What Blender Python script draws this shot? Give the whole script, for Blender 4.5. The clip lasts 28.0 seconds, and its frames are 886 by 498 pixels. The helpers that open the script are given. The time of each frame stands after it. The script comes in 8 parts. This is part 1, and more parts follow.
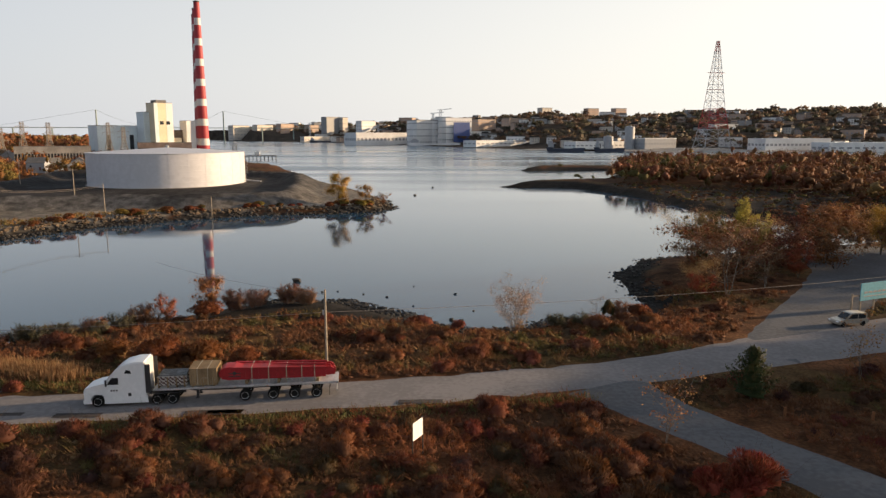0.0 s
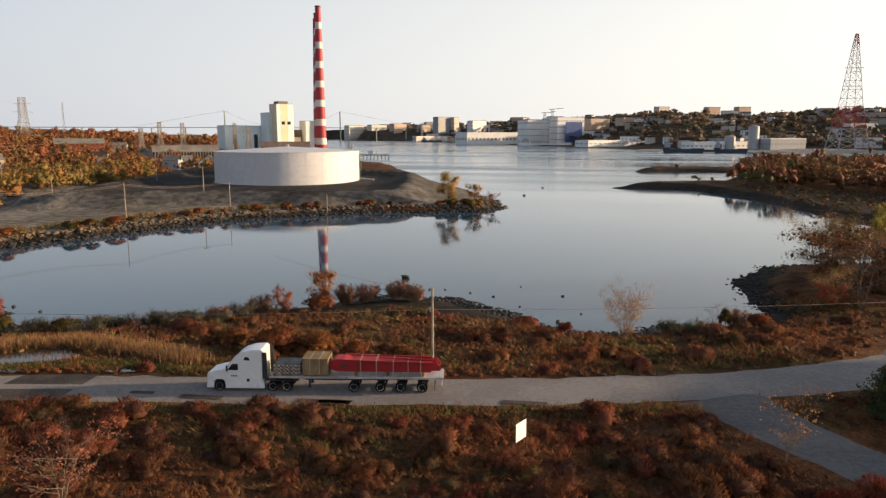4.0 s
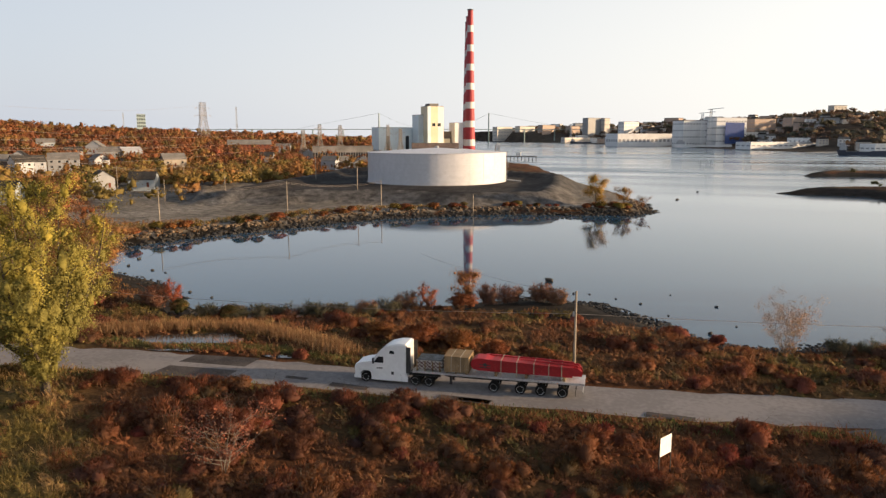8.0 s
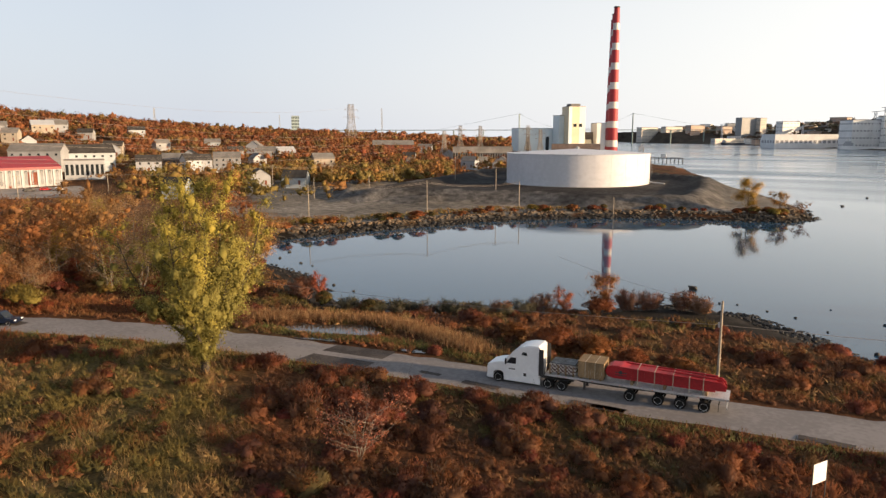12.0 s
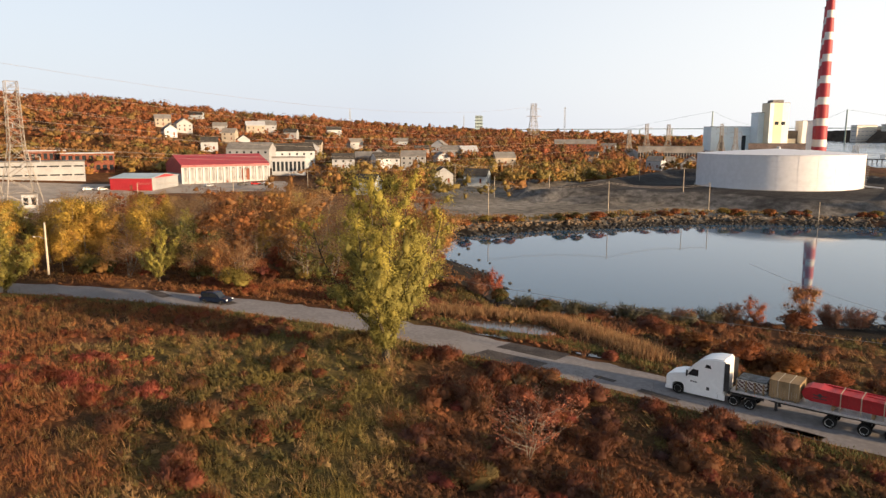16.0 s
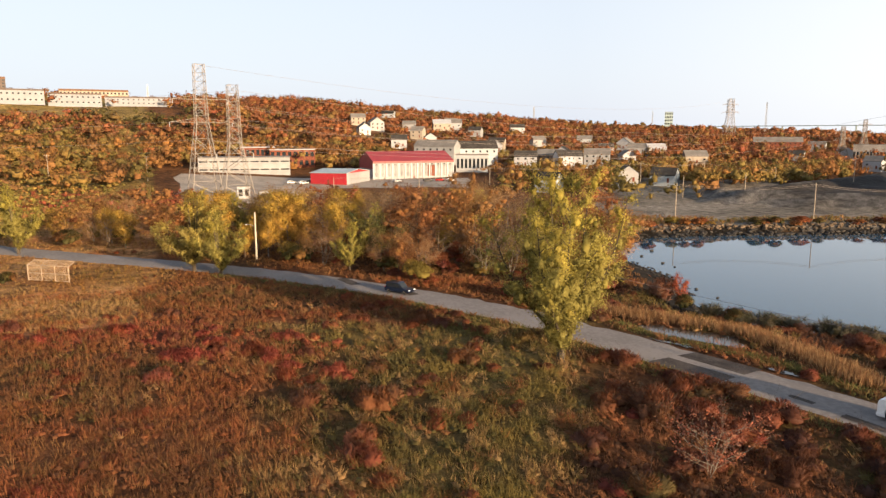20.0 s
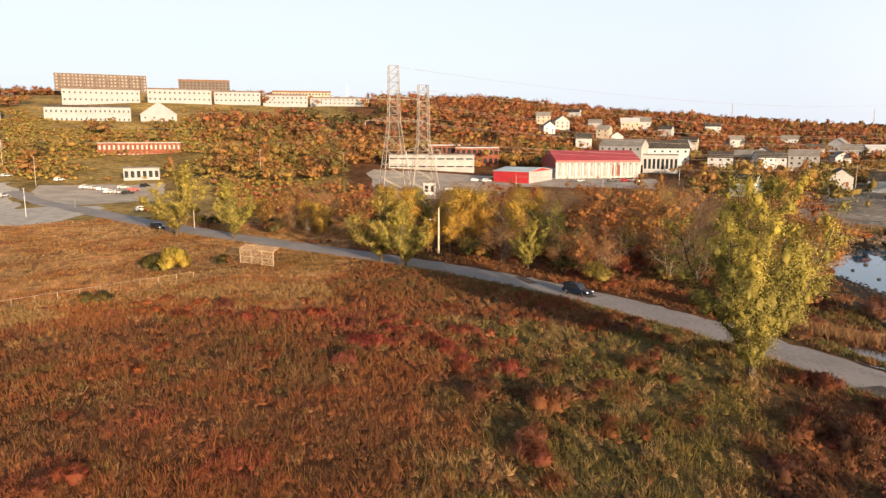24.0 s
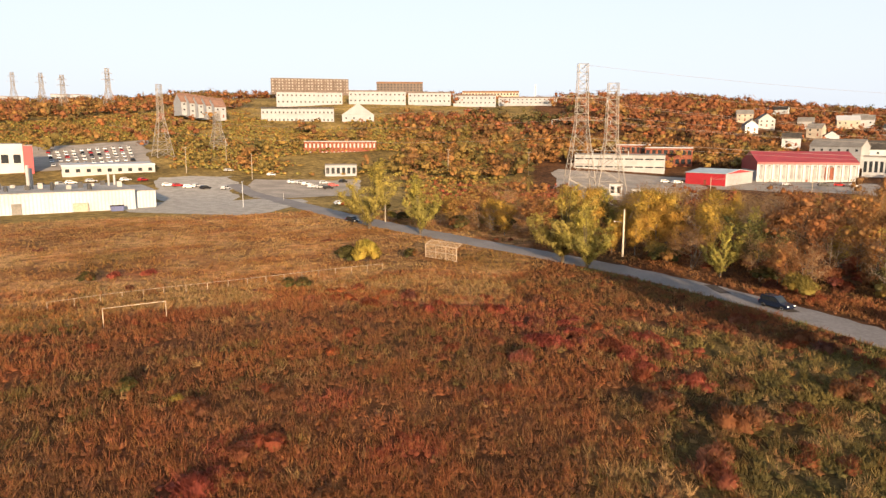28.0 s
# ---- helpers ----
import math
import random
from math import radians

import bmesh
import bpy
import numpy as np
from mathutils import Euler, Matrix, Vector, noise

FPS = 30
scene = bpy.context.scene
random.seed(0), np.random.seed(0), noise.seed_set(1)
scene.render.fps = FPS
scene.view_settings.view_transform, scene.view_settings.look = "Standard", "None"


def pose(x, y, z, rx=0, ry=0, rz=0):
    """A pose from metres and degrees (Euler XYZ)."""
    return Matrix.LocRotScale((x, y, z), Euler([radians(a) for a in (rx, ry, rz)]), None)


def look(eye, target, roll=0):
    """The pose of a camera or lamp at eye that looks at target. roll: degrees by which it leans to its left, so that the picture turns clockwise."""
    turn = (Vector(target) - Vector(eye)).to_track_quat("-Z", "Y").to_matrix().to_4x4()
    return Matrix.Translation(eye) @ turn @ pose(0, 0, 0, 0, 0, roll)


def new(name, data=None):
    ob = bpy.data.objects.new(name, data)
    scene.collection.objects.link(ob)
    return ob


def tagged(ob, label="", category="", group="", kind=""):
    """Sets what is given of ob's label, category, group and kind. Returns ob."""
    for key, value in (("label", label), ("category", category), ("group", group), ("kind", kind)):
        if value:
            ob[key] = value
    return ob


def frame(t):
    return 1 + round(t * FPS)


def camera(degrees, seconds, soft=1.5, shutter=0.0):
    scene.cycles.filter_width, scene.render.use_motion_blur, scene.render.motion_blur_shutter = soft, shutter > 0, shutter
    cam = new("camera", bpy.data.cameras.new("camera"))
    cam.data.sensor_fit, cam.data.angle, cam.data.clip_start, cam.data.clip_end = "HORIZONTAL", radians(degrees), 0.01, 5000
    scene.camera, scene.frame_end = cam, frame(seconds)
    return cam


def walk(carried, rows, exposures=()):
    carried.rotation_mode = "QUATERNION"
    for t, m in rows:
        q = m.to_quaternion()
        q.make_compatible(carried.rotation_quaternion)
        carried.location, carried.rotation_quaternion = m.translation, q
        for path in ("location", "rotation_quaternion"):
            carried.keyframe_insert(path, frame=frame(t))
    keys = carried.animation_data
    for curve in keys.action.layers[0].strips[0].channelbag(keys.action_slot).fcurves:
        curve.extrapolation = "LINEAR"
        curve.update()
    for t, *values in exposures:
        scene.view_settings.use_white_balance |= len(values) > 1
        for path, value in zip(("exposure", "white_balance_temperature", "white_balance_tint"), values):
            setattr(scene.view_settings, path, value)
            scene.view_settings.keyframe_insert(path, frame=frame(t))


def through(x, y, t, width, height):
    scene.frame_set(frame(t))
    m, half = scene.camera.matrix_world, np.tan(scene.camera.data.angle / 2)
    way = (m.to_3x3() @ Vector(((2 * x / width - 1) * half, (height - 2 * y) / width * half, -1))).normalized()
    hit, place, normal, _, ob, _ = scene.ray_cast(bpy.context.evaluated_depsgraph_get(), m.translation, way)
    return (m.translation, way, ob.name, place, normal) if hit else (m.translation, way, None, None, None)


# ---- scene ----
# a drone that hovers 24 m over a road and turns to its left
cam = camera(64.5, 28.0, soft=1.4)
PATH = [
    (0.0, pose(0.0, 0.0, 24.0, 80.73, 0.00, 0.00)),
    (0.5, pose(0.0, 0.0, 24.0, 80.71, -0.05, 0.94)),
    (1.0, pose(0.0, 0.0, 24.0, 80.70, -0.04, 1.86)),
    (1.5, pose(0.0, 0.0, 24.0, 80.69, -0.01, 2.78)),
    (2.0, pose(0.0, 0.0, 24.0, 80.69, -0.03, 3.68)),
    (2.5, pose(0.0, 0.0, 24.0, 80.68, 0.00, 4.60)),
    (3.0, pose(0.0, 0.0, 24.0, 80.70, 0.00, 5.91)),
    (3.5, pose(0.0, 0.0, 24.0, 80.70, -0.03, 7.37)),
    (5.5, pose(0.0, 0.0, 24.0, 80.79, 0.02, 13.58)),
    (6.0, pose(0.0, 0.0, 24.0, 80.81, 0.01, 15.08)),
    (6.5, pose(0.0, 0.0, 24.0, 80.80, 0.04, 16.56)),
    (7.0, pose(0.0, 0.0, 24.0, 80.81, -0.01, 18.02)),
    (7.5, pose(0.0, 0.0, 24.0, 80.81, 0.00, 19.41)),
    (8.0, pose(0.0, 0.0, 24.0, 80.82, 0.01, 20.77)),
    (8.5, pose(0.0, 0.0, 24.0, 80.83, 0.02, 22.12)),
    (9.0, pose(0.0, 0.0, 24.0, 80.83, 0.00, 23.46)),
    (9.5, pose(0.0, 0.0, 24.0, 80.81, -0.02, 24.82)),
    (10.0, pose(0.0, 0.0, 24.0, 80.82, -0.01, 26.42)),
    (10.5, pose(0.0, 0.0, 24.0, 80.84, 0.01, 27.76)),
    (11.0, pose(0.0, 0.0, 24.0, 80.85, -0.00, 29.14)),
    (11.5, pose(0.0, 0.0, 24.0, 80.85, 0.01, 30.52)),
    (12.0, pose(0.0, 0.0, 24.0, 80.87, -0.03, 32.00)),
    (12.5, pose(0.0, 0.0, 24.0, 80.88, -0.02, 33.78)),
    (14.5, pose(0.0, 0.0, 24.0, 80.85, -0.05, 41.07)),
    (15.0, pose(0.0, 0.0, 24.0, 80.83, -0.02, 42.90)),
    (15.5, pose(0.0, 0.0, 24.0, 80.83, 0.01, 44.73)),
    (16.0, pose(0.0, 0.0, 24.0, 80.81, 0.04, 46.58)),
    (16.5, pose(0.0, 0.0, 24.0, 80.78, 0.06, 48.42)),
    (17.0, pose(0.0, 0.0, 24.0, 80.75, 0.12, 50.37)),
    (17.5, pose(0.0, 0.0, 24.0, 80.74, 0.13, 52.19)),
    (18.0, pose(0.0, 0.0, 24.0, 80.70, 0.13, 54.03)),
    (18.5, pose(0.0, 0.0, 24.0, 80.69, 0.13, 55.75)),
    (19.0, pose(0.0, 0.0, 24.0, 80.67, 0.14, 57.59)),
    (19.5, pose(0.0, 0.0, 24.0, 80.66, 0.13, 59.42)),
    (20.0, pose(0.0, 0.0, 24.0, 80.64, 0.13, 61.25)),
    (20.5, pose(0.0, 0.0, 24.0, 80.63, 0.13, 63.08)),
    (21.0, pose(0.0, 0.0, 24.0, 80.61, 0.13, 64.90)),
    (21.5, pose(0.0, 0.0, 24.0, 80.60, -0.01, 66.71)),
    (23.5, pose(0.0, 0.0, 24.0, 80.57, -0.11, 74.14)),
    (24.0, pose(0.0, 0.0, 24.0, 80.54, -0.09, 76.01)),
    (24.5, pose(0.0, 0.0, 24.0, 80.52, -0.09, 77.88)),
    (25.0, pose(0.0, 0.0, 24.0, 80.51, -0.07, 79.74)),
    (25.5, pose(0.0, 0.0, 24.0, 80.51, -0.09, 81.61)),
    (26.0, pose(0.0, 0.0, 24.0, 80.49, -0.07, 83.70)),
    (26.5, pose(0.0, 0.0, 24.0, 80.46, -0.07, 85.54)),
    (27.0, pose(0.0, 0.0, 24.0, 80.46, -0.05, 87.41)),
    (27.5, pose(0.0, 0.0, 24.0, 80.45, -0.04, 89.23)),
    (28.0, pose(0.0, 0.0, 24.0, 80.47, -0.06, 90.92)),
]
EXPOSURES = [(0.0, 0.9), (4.0, 0.98), (8.0, 1.06), (16.0, 1.3), (21.0, 1.45), (28.0, 1.5)]
walk(cam, PATH, EXPOSURES)

# ---- daylight: a low warm sun over the far end of the road, a pale hazy sky ----
SUN_ELEV, SUN_DIR = radians(10.5), Vector((0.97, 0.24, 0.0)).normalized()
world = bpy.data.worlds.new("world")
scene.world = world
world.use_nodes = True
wn, wl = world.node_tree.nodes, world.node_tree.links
bg = wn["Background"]
sky = wn.new("ShaderNodeTexSky")
sky.sky_type = "NISHITA"
sky.sun_disc = False
sky.sun_elevation = SUN_ELEV
sky.sun_rotation = math.atan2(SUN_DIR.x, SUN_DIR.y)
sky.air_density, sky.dust_density, sky.ozone_density = 1.0, 2.5, 1.2
haze = wn.new("ShaderNodeMix")
haze.data_type = "RGBA"
# milky haze low in the sky, clear blue overhead
wco, wsep, wmap = wn.new("ShaderNodeTexCoord"), wn.new("ShaderNodeSeparateXYZ"), wn.new("ShaderNodeMapRange")
wmap.interpolation_type = "SMOOTHSTEP"
wmap.inputs["From Min"].default_value, wmap.inputs["From Max"].default_value = 0.0, 0.95
wmap.inputs["To Min"].default_value, wmap.inputs["To Max"].default_value = 0.86, 0.0
wl.new(wco.outputs["Generated"], wsep.inputs[0])
wl.new(wsep.outputs["Z"], wmap.inputs["Value"])
wl.new(wmap.outputs[0], haze.inputs[0])
# the haze glows warmer and brighter towards the sun
side, glow, tone = wn.new("ShaderNodeVectorMath"), wn.new("ShaderNodeMapRange"), wn.new("ShaderNodeMix")
side.operation = "DOT_PRODUCT"
side.inputs[1].default_value = SUN_DIR
glow.inputs["From Min"].default_value, glow.inputs["From Max"].default_value = -0.6, 0.9
tone.data_type = "RGBA"
tone.inputs[6].default_value, tone.inputs[7].default_value = (3.75, 3.98, 4.45, 1), (7.9, 7.45, 6.7, 1)
wl.new(wco.outputs["Generated"], side.inputs[0]), wl.new(side.outputs["Value"], glow.inputs["Value"]), wl.new(glow.outputs[0], tone.inputs[0])
wl.new(tone.outputs[2], haze.inputs[7])
wl.new(sky.outputs[0], haze.inputs[6])
wl.new(haze.outputs[2], bg.inputs[0])
bg.inputs[1].default_value = 0.088
sun_data = bpy.data.lights.new("sun", "SUN")
sun_data.energy, sun_data.angle, sun_data.color = 4.5, radians(0.8), (1.0, 0.70, 0.42)
sun = new("sun", sun_data)
sun.matrix_world = look((0, 0, 100), Vector((0, 0, 100)) - SUN_DIR * math.cos(SUN_ELEV) - Vector((0, 0, math.sin(SUN_ELEV))))

# ---- materials ----
MATS = {}


def mat(name, color=(0.5, 0.5, 0.5), rough=0.7, metal=0.0, vary=0.25, scale=1.0, bump=0.0, color2=None, spread=0.0, tex="Object"):
    """A surface with coarse and fine variation; color2 mixes in as stains, spread is the tone shift from object to object."""
    if name in MATS:
        return MATS[name]
    m = bpy.data.materials.new(name)
    m.use_nodes = True
    n, l = m.node_tree.nodes, m.node_tree.links
    b = n["Principled BSDF"]
    b.inputs["Roughness"].default_value, b.inputs["Metallic"].default_value = rough, metal
    b.inputs["Specular IOR Level"].default_value = 0.12 if rough > 0.78 else 0.5
    co = n.new("ShaderNodeTexCoord")
    big, fine = n.new("ShaderNodeTexNoise"), n.new("ShaderNodeTexNoise")
    big.inputs["Scale"].default_value, big.inputs["Detail"].default_value = scale * 0.35, 4
    fine.inputs["Scale"].default_value, fine.inputs["Detail"].default_value = scale * 6, 5
    for x in (big, fine):
        l.new(co.outputs[tex], x.inputs["Vector"])
    add = n.new("ShaderNodeMath")
    add.operation = "ADD"
    l.new(big.outputs["Fac"], add.inputs[0]), l.new(fine.outputs["Fac"], add.inputs[1])
    rng = n.new("ShaderNodeMapRange")
    rng.inputs["From Min"].default_value, rng.inputs["From Max"].default_value = 0.86, 1.14
    l.new(add.outputs[0], rng.inputs["Value"])
    mix = n.new("ShaderNodeMix")
    mix.data_type = "RGBA"
    c2 = color2 or tuple(c * (1 - vary * 1.6) for c in color)
    mix.inputs[6].default_value, mix.inputs[7].default_value = (*c2, 1), (*color, 1)
    l.new(rng.outputs[0], mix.inputs[0])
    out = mix.outputs[2]
    if spread:
        inf, hsv = n.new("ShaderNodeObjectInfo"), n.new("ShaderNodeHueSaturation")
        r2 = n.new("ShaderNodeMapRange")
        r2.inputs["To Min"].default_value, r2.inputs["To Max"].default_value = 1 - spread, 1 + spread
        l.new(inf.outputs["Random"], r2.inputs["Value"]), l.new(r2.outputs[0], hsv.inputs["Value"])
        l.new(out, hsv.inputs["Color"])
        out = hsv.outputs[0]
    l.new(out, b.inputs["Base Color"])
    if bump:
        bp = n.new("ShaderNodeBump")
        bp.inputs["Strength"].default_value, bp.inputs["Distance"].default_value = 0.7, bump
        l.new(add.outputs[0], bp.inputs["Height"]), l.new(bp.outputs[0], b.inputs["Normal"])
    MATS[name] = m
    return m


def leaf_mat(name="foliage", through=0.30, rough=0.75):
    """Leaves and grass: the mesh's own tint, each leaf a little lighter or darker, light coming through."""
    m = bpy.data.materials.new(name)
    m.use_nodes = True
    n, l = m.node_tree.nodes, m.node_tree.links
    b, o = n["Principled BSDF"], n["Material Output"]
    b.inputs["Roughness"].default_value = rough
    b.inputs["Specular IOR Level"].default_value = 0.25
    at = n.new("ShaderNodeAttribute")
    at.attribute_name = "tint"
    geo, inf = n.new("ShaderNodeNewGeometry"), n.new("ShaderNodeObjectInfo")
    hsv = n.new("ShaderNodeHueSaturation")
    rv, rh = n.new("ShaderNodeMapRange"), n.new("ShaderNodeMapRange")
    rv.inputs["To Min"].default_value, rv.inputs["To Max"].default_value = 0.9, 1.1
    rh.inputs["To Min"].default_value, rh.inputs["To Max"].default_value = 0.488, 0.512
    l.new(geo.outputs["Random Per Island"], rv.inputs["Value"]), l.new(inf.outputs["Random"], rh.inputs["Value"])
    l.new(rh.outputs[0], hsv.inputs["Hue"])
    co, fine, rf, mul = n.new("ShaderNodeTexCoord"), n.new("ShaderNodeTexNoise"), n.new("ShaderNodeMapRange"), n.new("ShaderNodeMath")
    fine.inputs["Scale"].default_value, fine.inputs["Detail"].default_value = 1.1, 5
    rf.inputs["From Min"].default_value, rf.inputs["From Max"].default_value = 0.32, 0.68
    rf.inputs["To Min"].default_value, rf.inputs["To Max"].default_value = 0.72, 1.22
    mul.operation = "MULTIPLY"
    l.new(co.outputs["Object"], fine.inputs["Vector"]), l.new(fine.outputs["Fac"], rf.inputs["Value"])
    l.new(rf.outputs[0], mul.inputs[0]), l.new(rv.outputs[0], mul.inputs[1]), l.new(mul.outputs[0], hsv.inputs["Value"])
    l.new(at.outputs["Color"], hsv.inputs["Color"])
    l.new(hsv.outputs[0], b.inputs["Base Color"])
    tr, mx = n.new("ShaderNodeBsdfTranslucent"), n.new("ShaderNodeMixShader")
    mx.inputs[0].default_value = through
    l.new(hsv.outputs[0], tr.inputs["Color"])
    l.new(b.outputs[0], mx.inputs[1]), l.new(tr.outputs[0], mx.inputs[2]), l.new(mx.outputs[0], o.inputs["Surface"])
    return m


FOLIAGE = leaf_mat()
BARK = mat("bark", (0.11, 0.09, 0.07), 0.9, scale=3, bump=0.02, vary=0.4, spread=0.2)
PALE_BARK = mat("pale_bark", (0.26, 0.22, 0.18), 0.9, scale=3, bump=0.02, vary=0.4)
WHITE = mat("white_paint", (0.345, 0.36, 0.385), 0.5, scale=0.6, vary=0.08)
OFFWHITE = mat("aged_white", (0.30, 0.305, 0.315), 0.6, scale=0.5, vary=0.15)
CONCRETE = mat("concrete", (0.40, 0.37, 0.33), 0.85, scale=1.0, vary=0.2, bump=0.01)
STEEL = mat("galvanised_steel", (0.48, 0.48, 0.47), 0.5, 0.5, scale=2, vary=0.15)
WOODPOLE = mat("weathered_pole", (0.36, 0.31, 0.25), 0.85, scale=2, vary=0.25, bump=0.01)
GLASS = mat("dark_glass", (0.025, 0.03, 0.035), 0.12, scale=0.5, vary=0.2)
ASPHALT_ROOF = mat("dark_roof", (0.06, 0.056, 0.053), 0.9, scale=1, vary=0.3, spread=0.3)
GREYROOF = mat("grey_roof", (0.20, 0.19, 0.18), 0.85, scale=0.6, vary=0.2)
REDROOF = mat("red_metal", (0.26, 0.03, 0.035), 0.5, scale=0.8, vary=0.15)
BRICK = mat("red_brick", (0.20, 0.07, 0.045), 0.85, scale=2, vary=0.3, spread=0.12)
BLACK = mat("black_rubber", (0.02, 0.02, 0.02), 0.8, scale=3, vary=0.3)


# ---- mesh building ----
class Geo:
    """A mesh in the making."""

    def __init__(self):
        self.v, self.f = [], []

    def poly(self, *pts):
        k = len(self.v)
        self.v += [tuple(p) for p in pts]
        self.f.append(tuple(range(k, k + len(pts))))
        return self

    def box(self, x0, x1, y0, y1, z0, z1):
        k = len(self.v)
        self.v += [(x0, y0, z0), (x1, y0, z0), (x1, y1, z0), (x0, y1, z0), (x0, y0, z1), (x1, y0, z1), (x1, y1, z1), (x0, y1, z1)]
        self.f += [tuple(k + i for i in q) for q in ((3, 2, 1, 0), (4, 5, 6, 7), (0, 1, 5, 4), (1, 2, 6, 5), (2, 3, 7, 6), (3, 0, 4, 7))]
        return self

    def prism(self, outline, y0, y1):
        """An outline in x and z, drawn out along y."""
        k, n = len(self.v), len(outline)
        self.v += [(x, y0, z) for x, z in outline] + [(x, y1, z) for x, z in outline]
        self.f += [tuple(range(k + n - 1, k - 1, -1)), tuple(range(k + n, k + 2 * n))]
        self.f += [(k + i, k + (i + 1) % n, k + n + (i + 1) % n, k + n + i) for i in range(n)]
        return self

    def rod(self, a, b, r0, r1=None, n=6):
        """A tapered round bar from a to b."""
        a, b, r1 = Vector(a), Vector(b), r0 if r1 is None else r1
        d = (b - a).normalized()
        u = d.orthogonal().normalized()
        w = d.cross(u)
        k = len(self.v)
        for p, r in ((a, r0), (b, r1)):
            self.v += [tuple(p + (u * math.cos(t) + w * math.sin(t)) * r) for t in (2 * math.pi * i / n for i in range(n))]
        self.f += [(k + i, k + (i + 1) % n, k + n + (i + 1) % n, k + n + i) for i in range(n)]
        self.f += [tuple(range(k + n - 1, k - 1, -1)), tuple(range(k + n, k + 2 * n))]
        return self

    def lathe(self, rings, n=24, axis="z"):
        """Rings of (radius, height) turned round an axis."""
        k = len(self.v)
        for r, h in rings:
            for i in range(n):
                c, s = r * math.cos(2 * math.pi * i / n), r * math.sin(2 * math.pi * i / n)
                self.v.append((c, s, h) if axis == "z" else (c, h, s))
        for j in range(len(rings) - 1):
            self.f += [(k + j * n + i, k + j * n + (i + 1) % n, k + (j + 1) * n + (i + 1) % n, k + (j + 1) * n + i) for i in range(n)]
        m = k + (len(rings) - 1) * n
        self.f += [tuple(range(k + n - 1, k - 1, -1)), tuple(range(m, m + n))]
        return self

    def moved(self, m):
        self.v = [tuple(m @ Vector(p)) for p in self.v]
        return self

    def mesh(self, name, material, bevel=0.0, smooth=False):
        me = bpy.data.meshes.new(name)
        me.from_pydata(self.v, [], self.f)
        bm = bmesh.new()
        bm.from_mesh(me)
        if bevel:
            bmesh.ops.bevel(bm, geom=[e for e in bm.edges if len(e.link_faces) == 2 and e.calc_face_angle(0) > 0.5], offset=bevel, segments=2, affect="EDGES", clamp_overlap=True)
        bmesh.ops.recalc_face_normals(bm, faces=bm.faces)
        bm.to_mesh(me)
        bm.free()
        me.materials.append(material)
        if smooth:
            me.shade_smooth()
            me.set_sharp_from_angle(angle=radians(40))
        return me


def part(name, geo, material, parent=None, label="", bevel=0.0, smooth=False, m=None):
    """One mesh object under a thing or a part."""
    ob = new(name, geo.mesh(name, material, bevel, smooth) if isinstance(geo, Geo) else geo)
    ob.parent = parent
    if m is not None:
        ob.matrix_local = m
    return tagged(ob, label)


def thing(name, m, label, category, group="", kind=""):
    ob = new(name)
    ob.matrix_world = m
    ob.empty_display_size = 0.1
    return tagged(ob, label, category, group, kind)


def ball(k):
    """Corners and quads of a cube of k by k faces a side, blown up to a ball."""
    if k == 1:   # the roundest ball of twelve quads
        v = np.array([(x, y, z) for x in (-1, 1) for y in (-1, 1) for z in (-1, 1)] + [(-2, 0, 0), (2, 0, 0), (0, -2, 0), (0, 2, 0), (0, 0, -2), (0, 0, 2)], float)
        f = []
        for i in range(8):
            for j in range(i + 1, 8):
                if np.abs(v[i] - v[j]).sum() == 2:
                    a, b = [q for q in range(8, 14) if (v[q] * v[i]).sum() == 2 and (v[q] * v[j]).sum() == 2]
                    n = np.cross(v[a] - v[i], v[j] - v[i])
                    f.append((i, a, j, b) if n @ (v[i] + v[j]) > 0 else (i, b, j, a))
        return v / np.linalg.norm(v, axis=1)[:, None], np.array(f)
    seen, v, f = {}, [], []

    def corner(p):
        key = tuple(round(c, 5) for c in p)
        if key not in seen:
            seen[key] = len(v)
            v.append(np.array(p) / np.linalg.norm(p))
        return seen[key]
    for axis in range(3):
        for side in (-1, 1):
            for i in range(k):
                for j in range(k):
                    q = []
                    for u, w in ((i, j), (i + 1, j), (i + 1, j + 1), (i, j + 1)):
                        p = [0.0, 0.0, 0.0]
                        p[axis], p[(axis + 1) % 3], p[(axis + 2) % 3] = side, math.tan((2 * u / k - 1) * math.pi / 4), math.tan((2 * w / k - 1) * math.pi / 4)
                        q.append(corner(p))
                    f.append(q if side > 0 else q[::-1])
    return np.array(v), np.array(f)


def lumps(rng, centre, radii, tint, k=2, rough=0.16):
    """Uneven leafy masses, one at each centre, that fill the inside of crowns."""
    u, f = ball(k)
    n, m = len(centre), len(u)
    a, b = rng.uniform(0, 6.3, (2, n, 1))
    bulge = 1 + rough * (np.sin(u[None, :, 0] * 4.1 + a) + np.cos(u[None, :, 1] * 4.7 + b) * np.sin(u[None, :, 2] * 3.3 + a)) + rng.normal(0, rough * 0.5, (n, m))
    v = centre[:, None, :] + u[None] * bulge[..., None] * np.asarray(radii).reshape(n, 1, -1)
    faces = (np.arange(n)[:, None, None] * m + f[None]).reshape(-1, 4)
    return v.reshape(-1, 3), faces, np.repeat(tint, m, axis=0), np.tile(u, (n, 1))


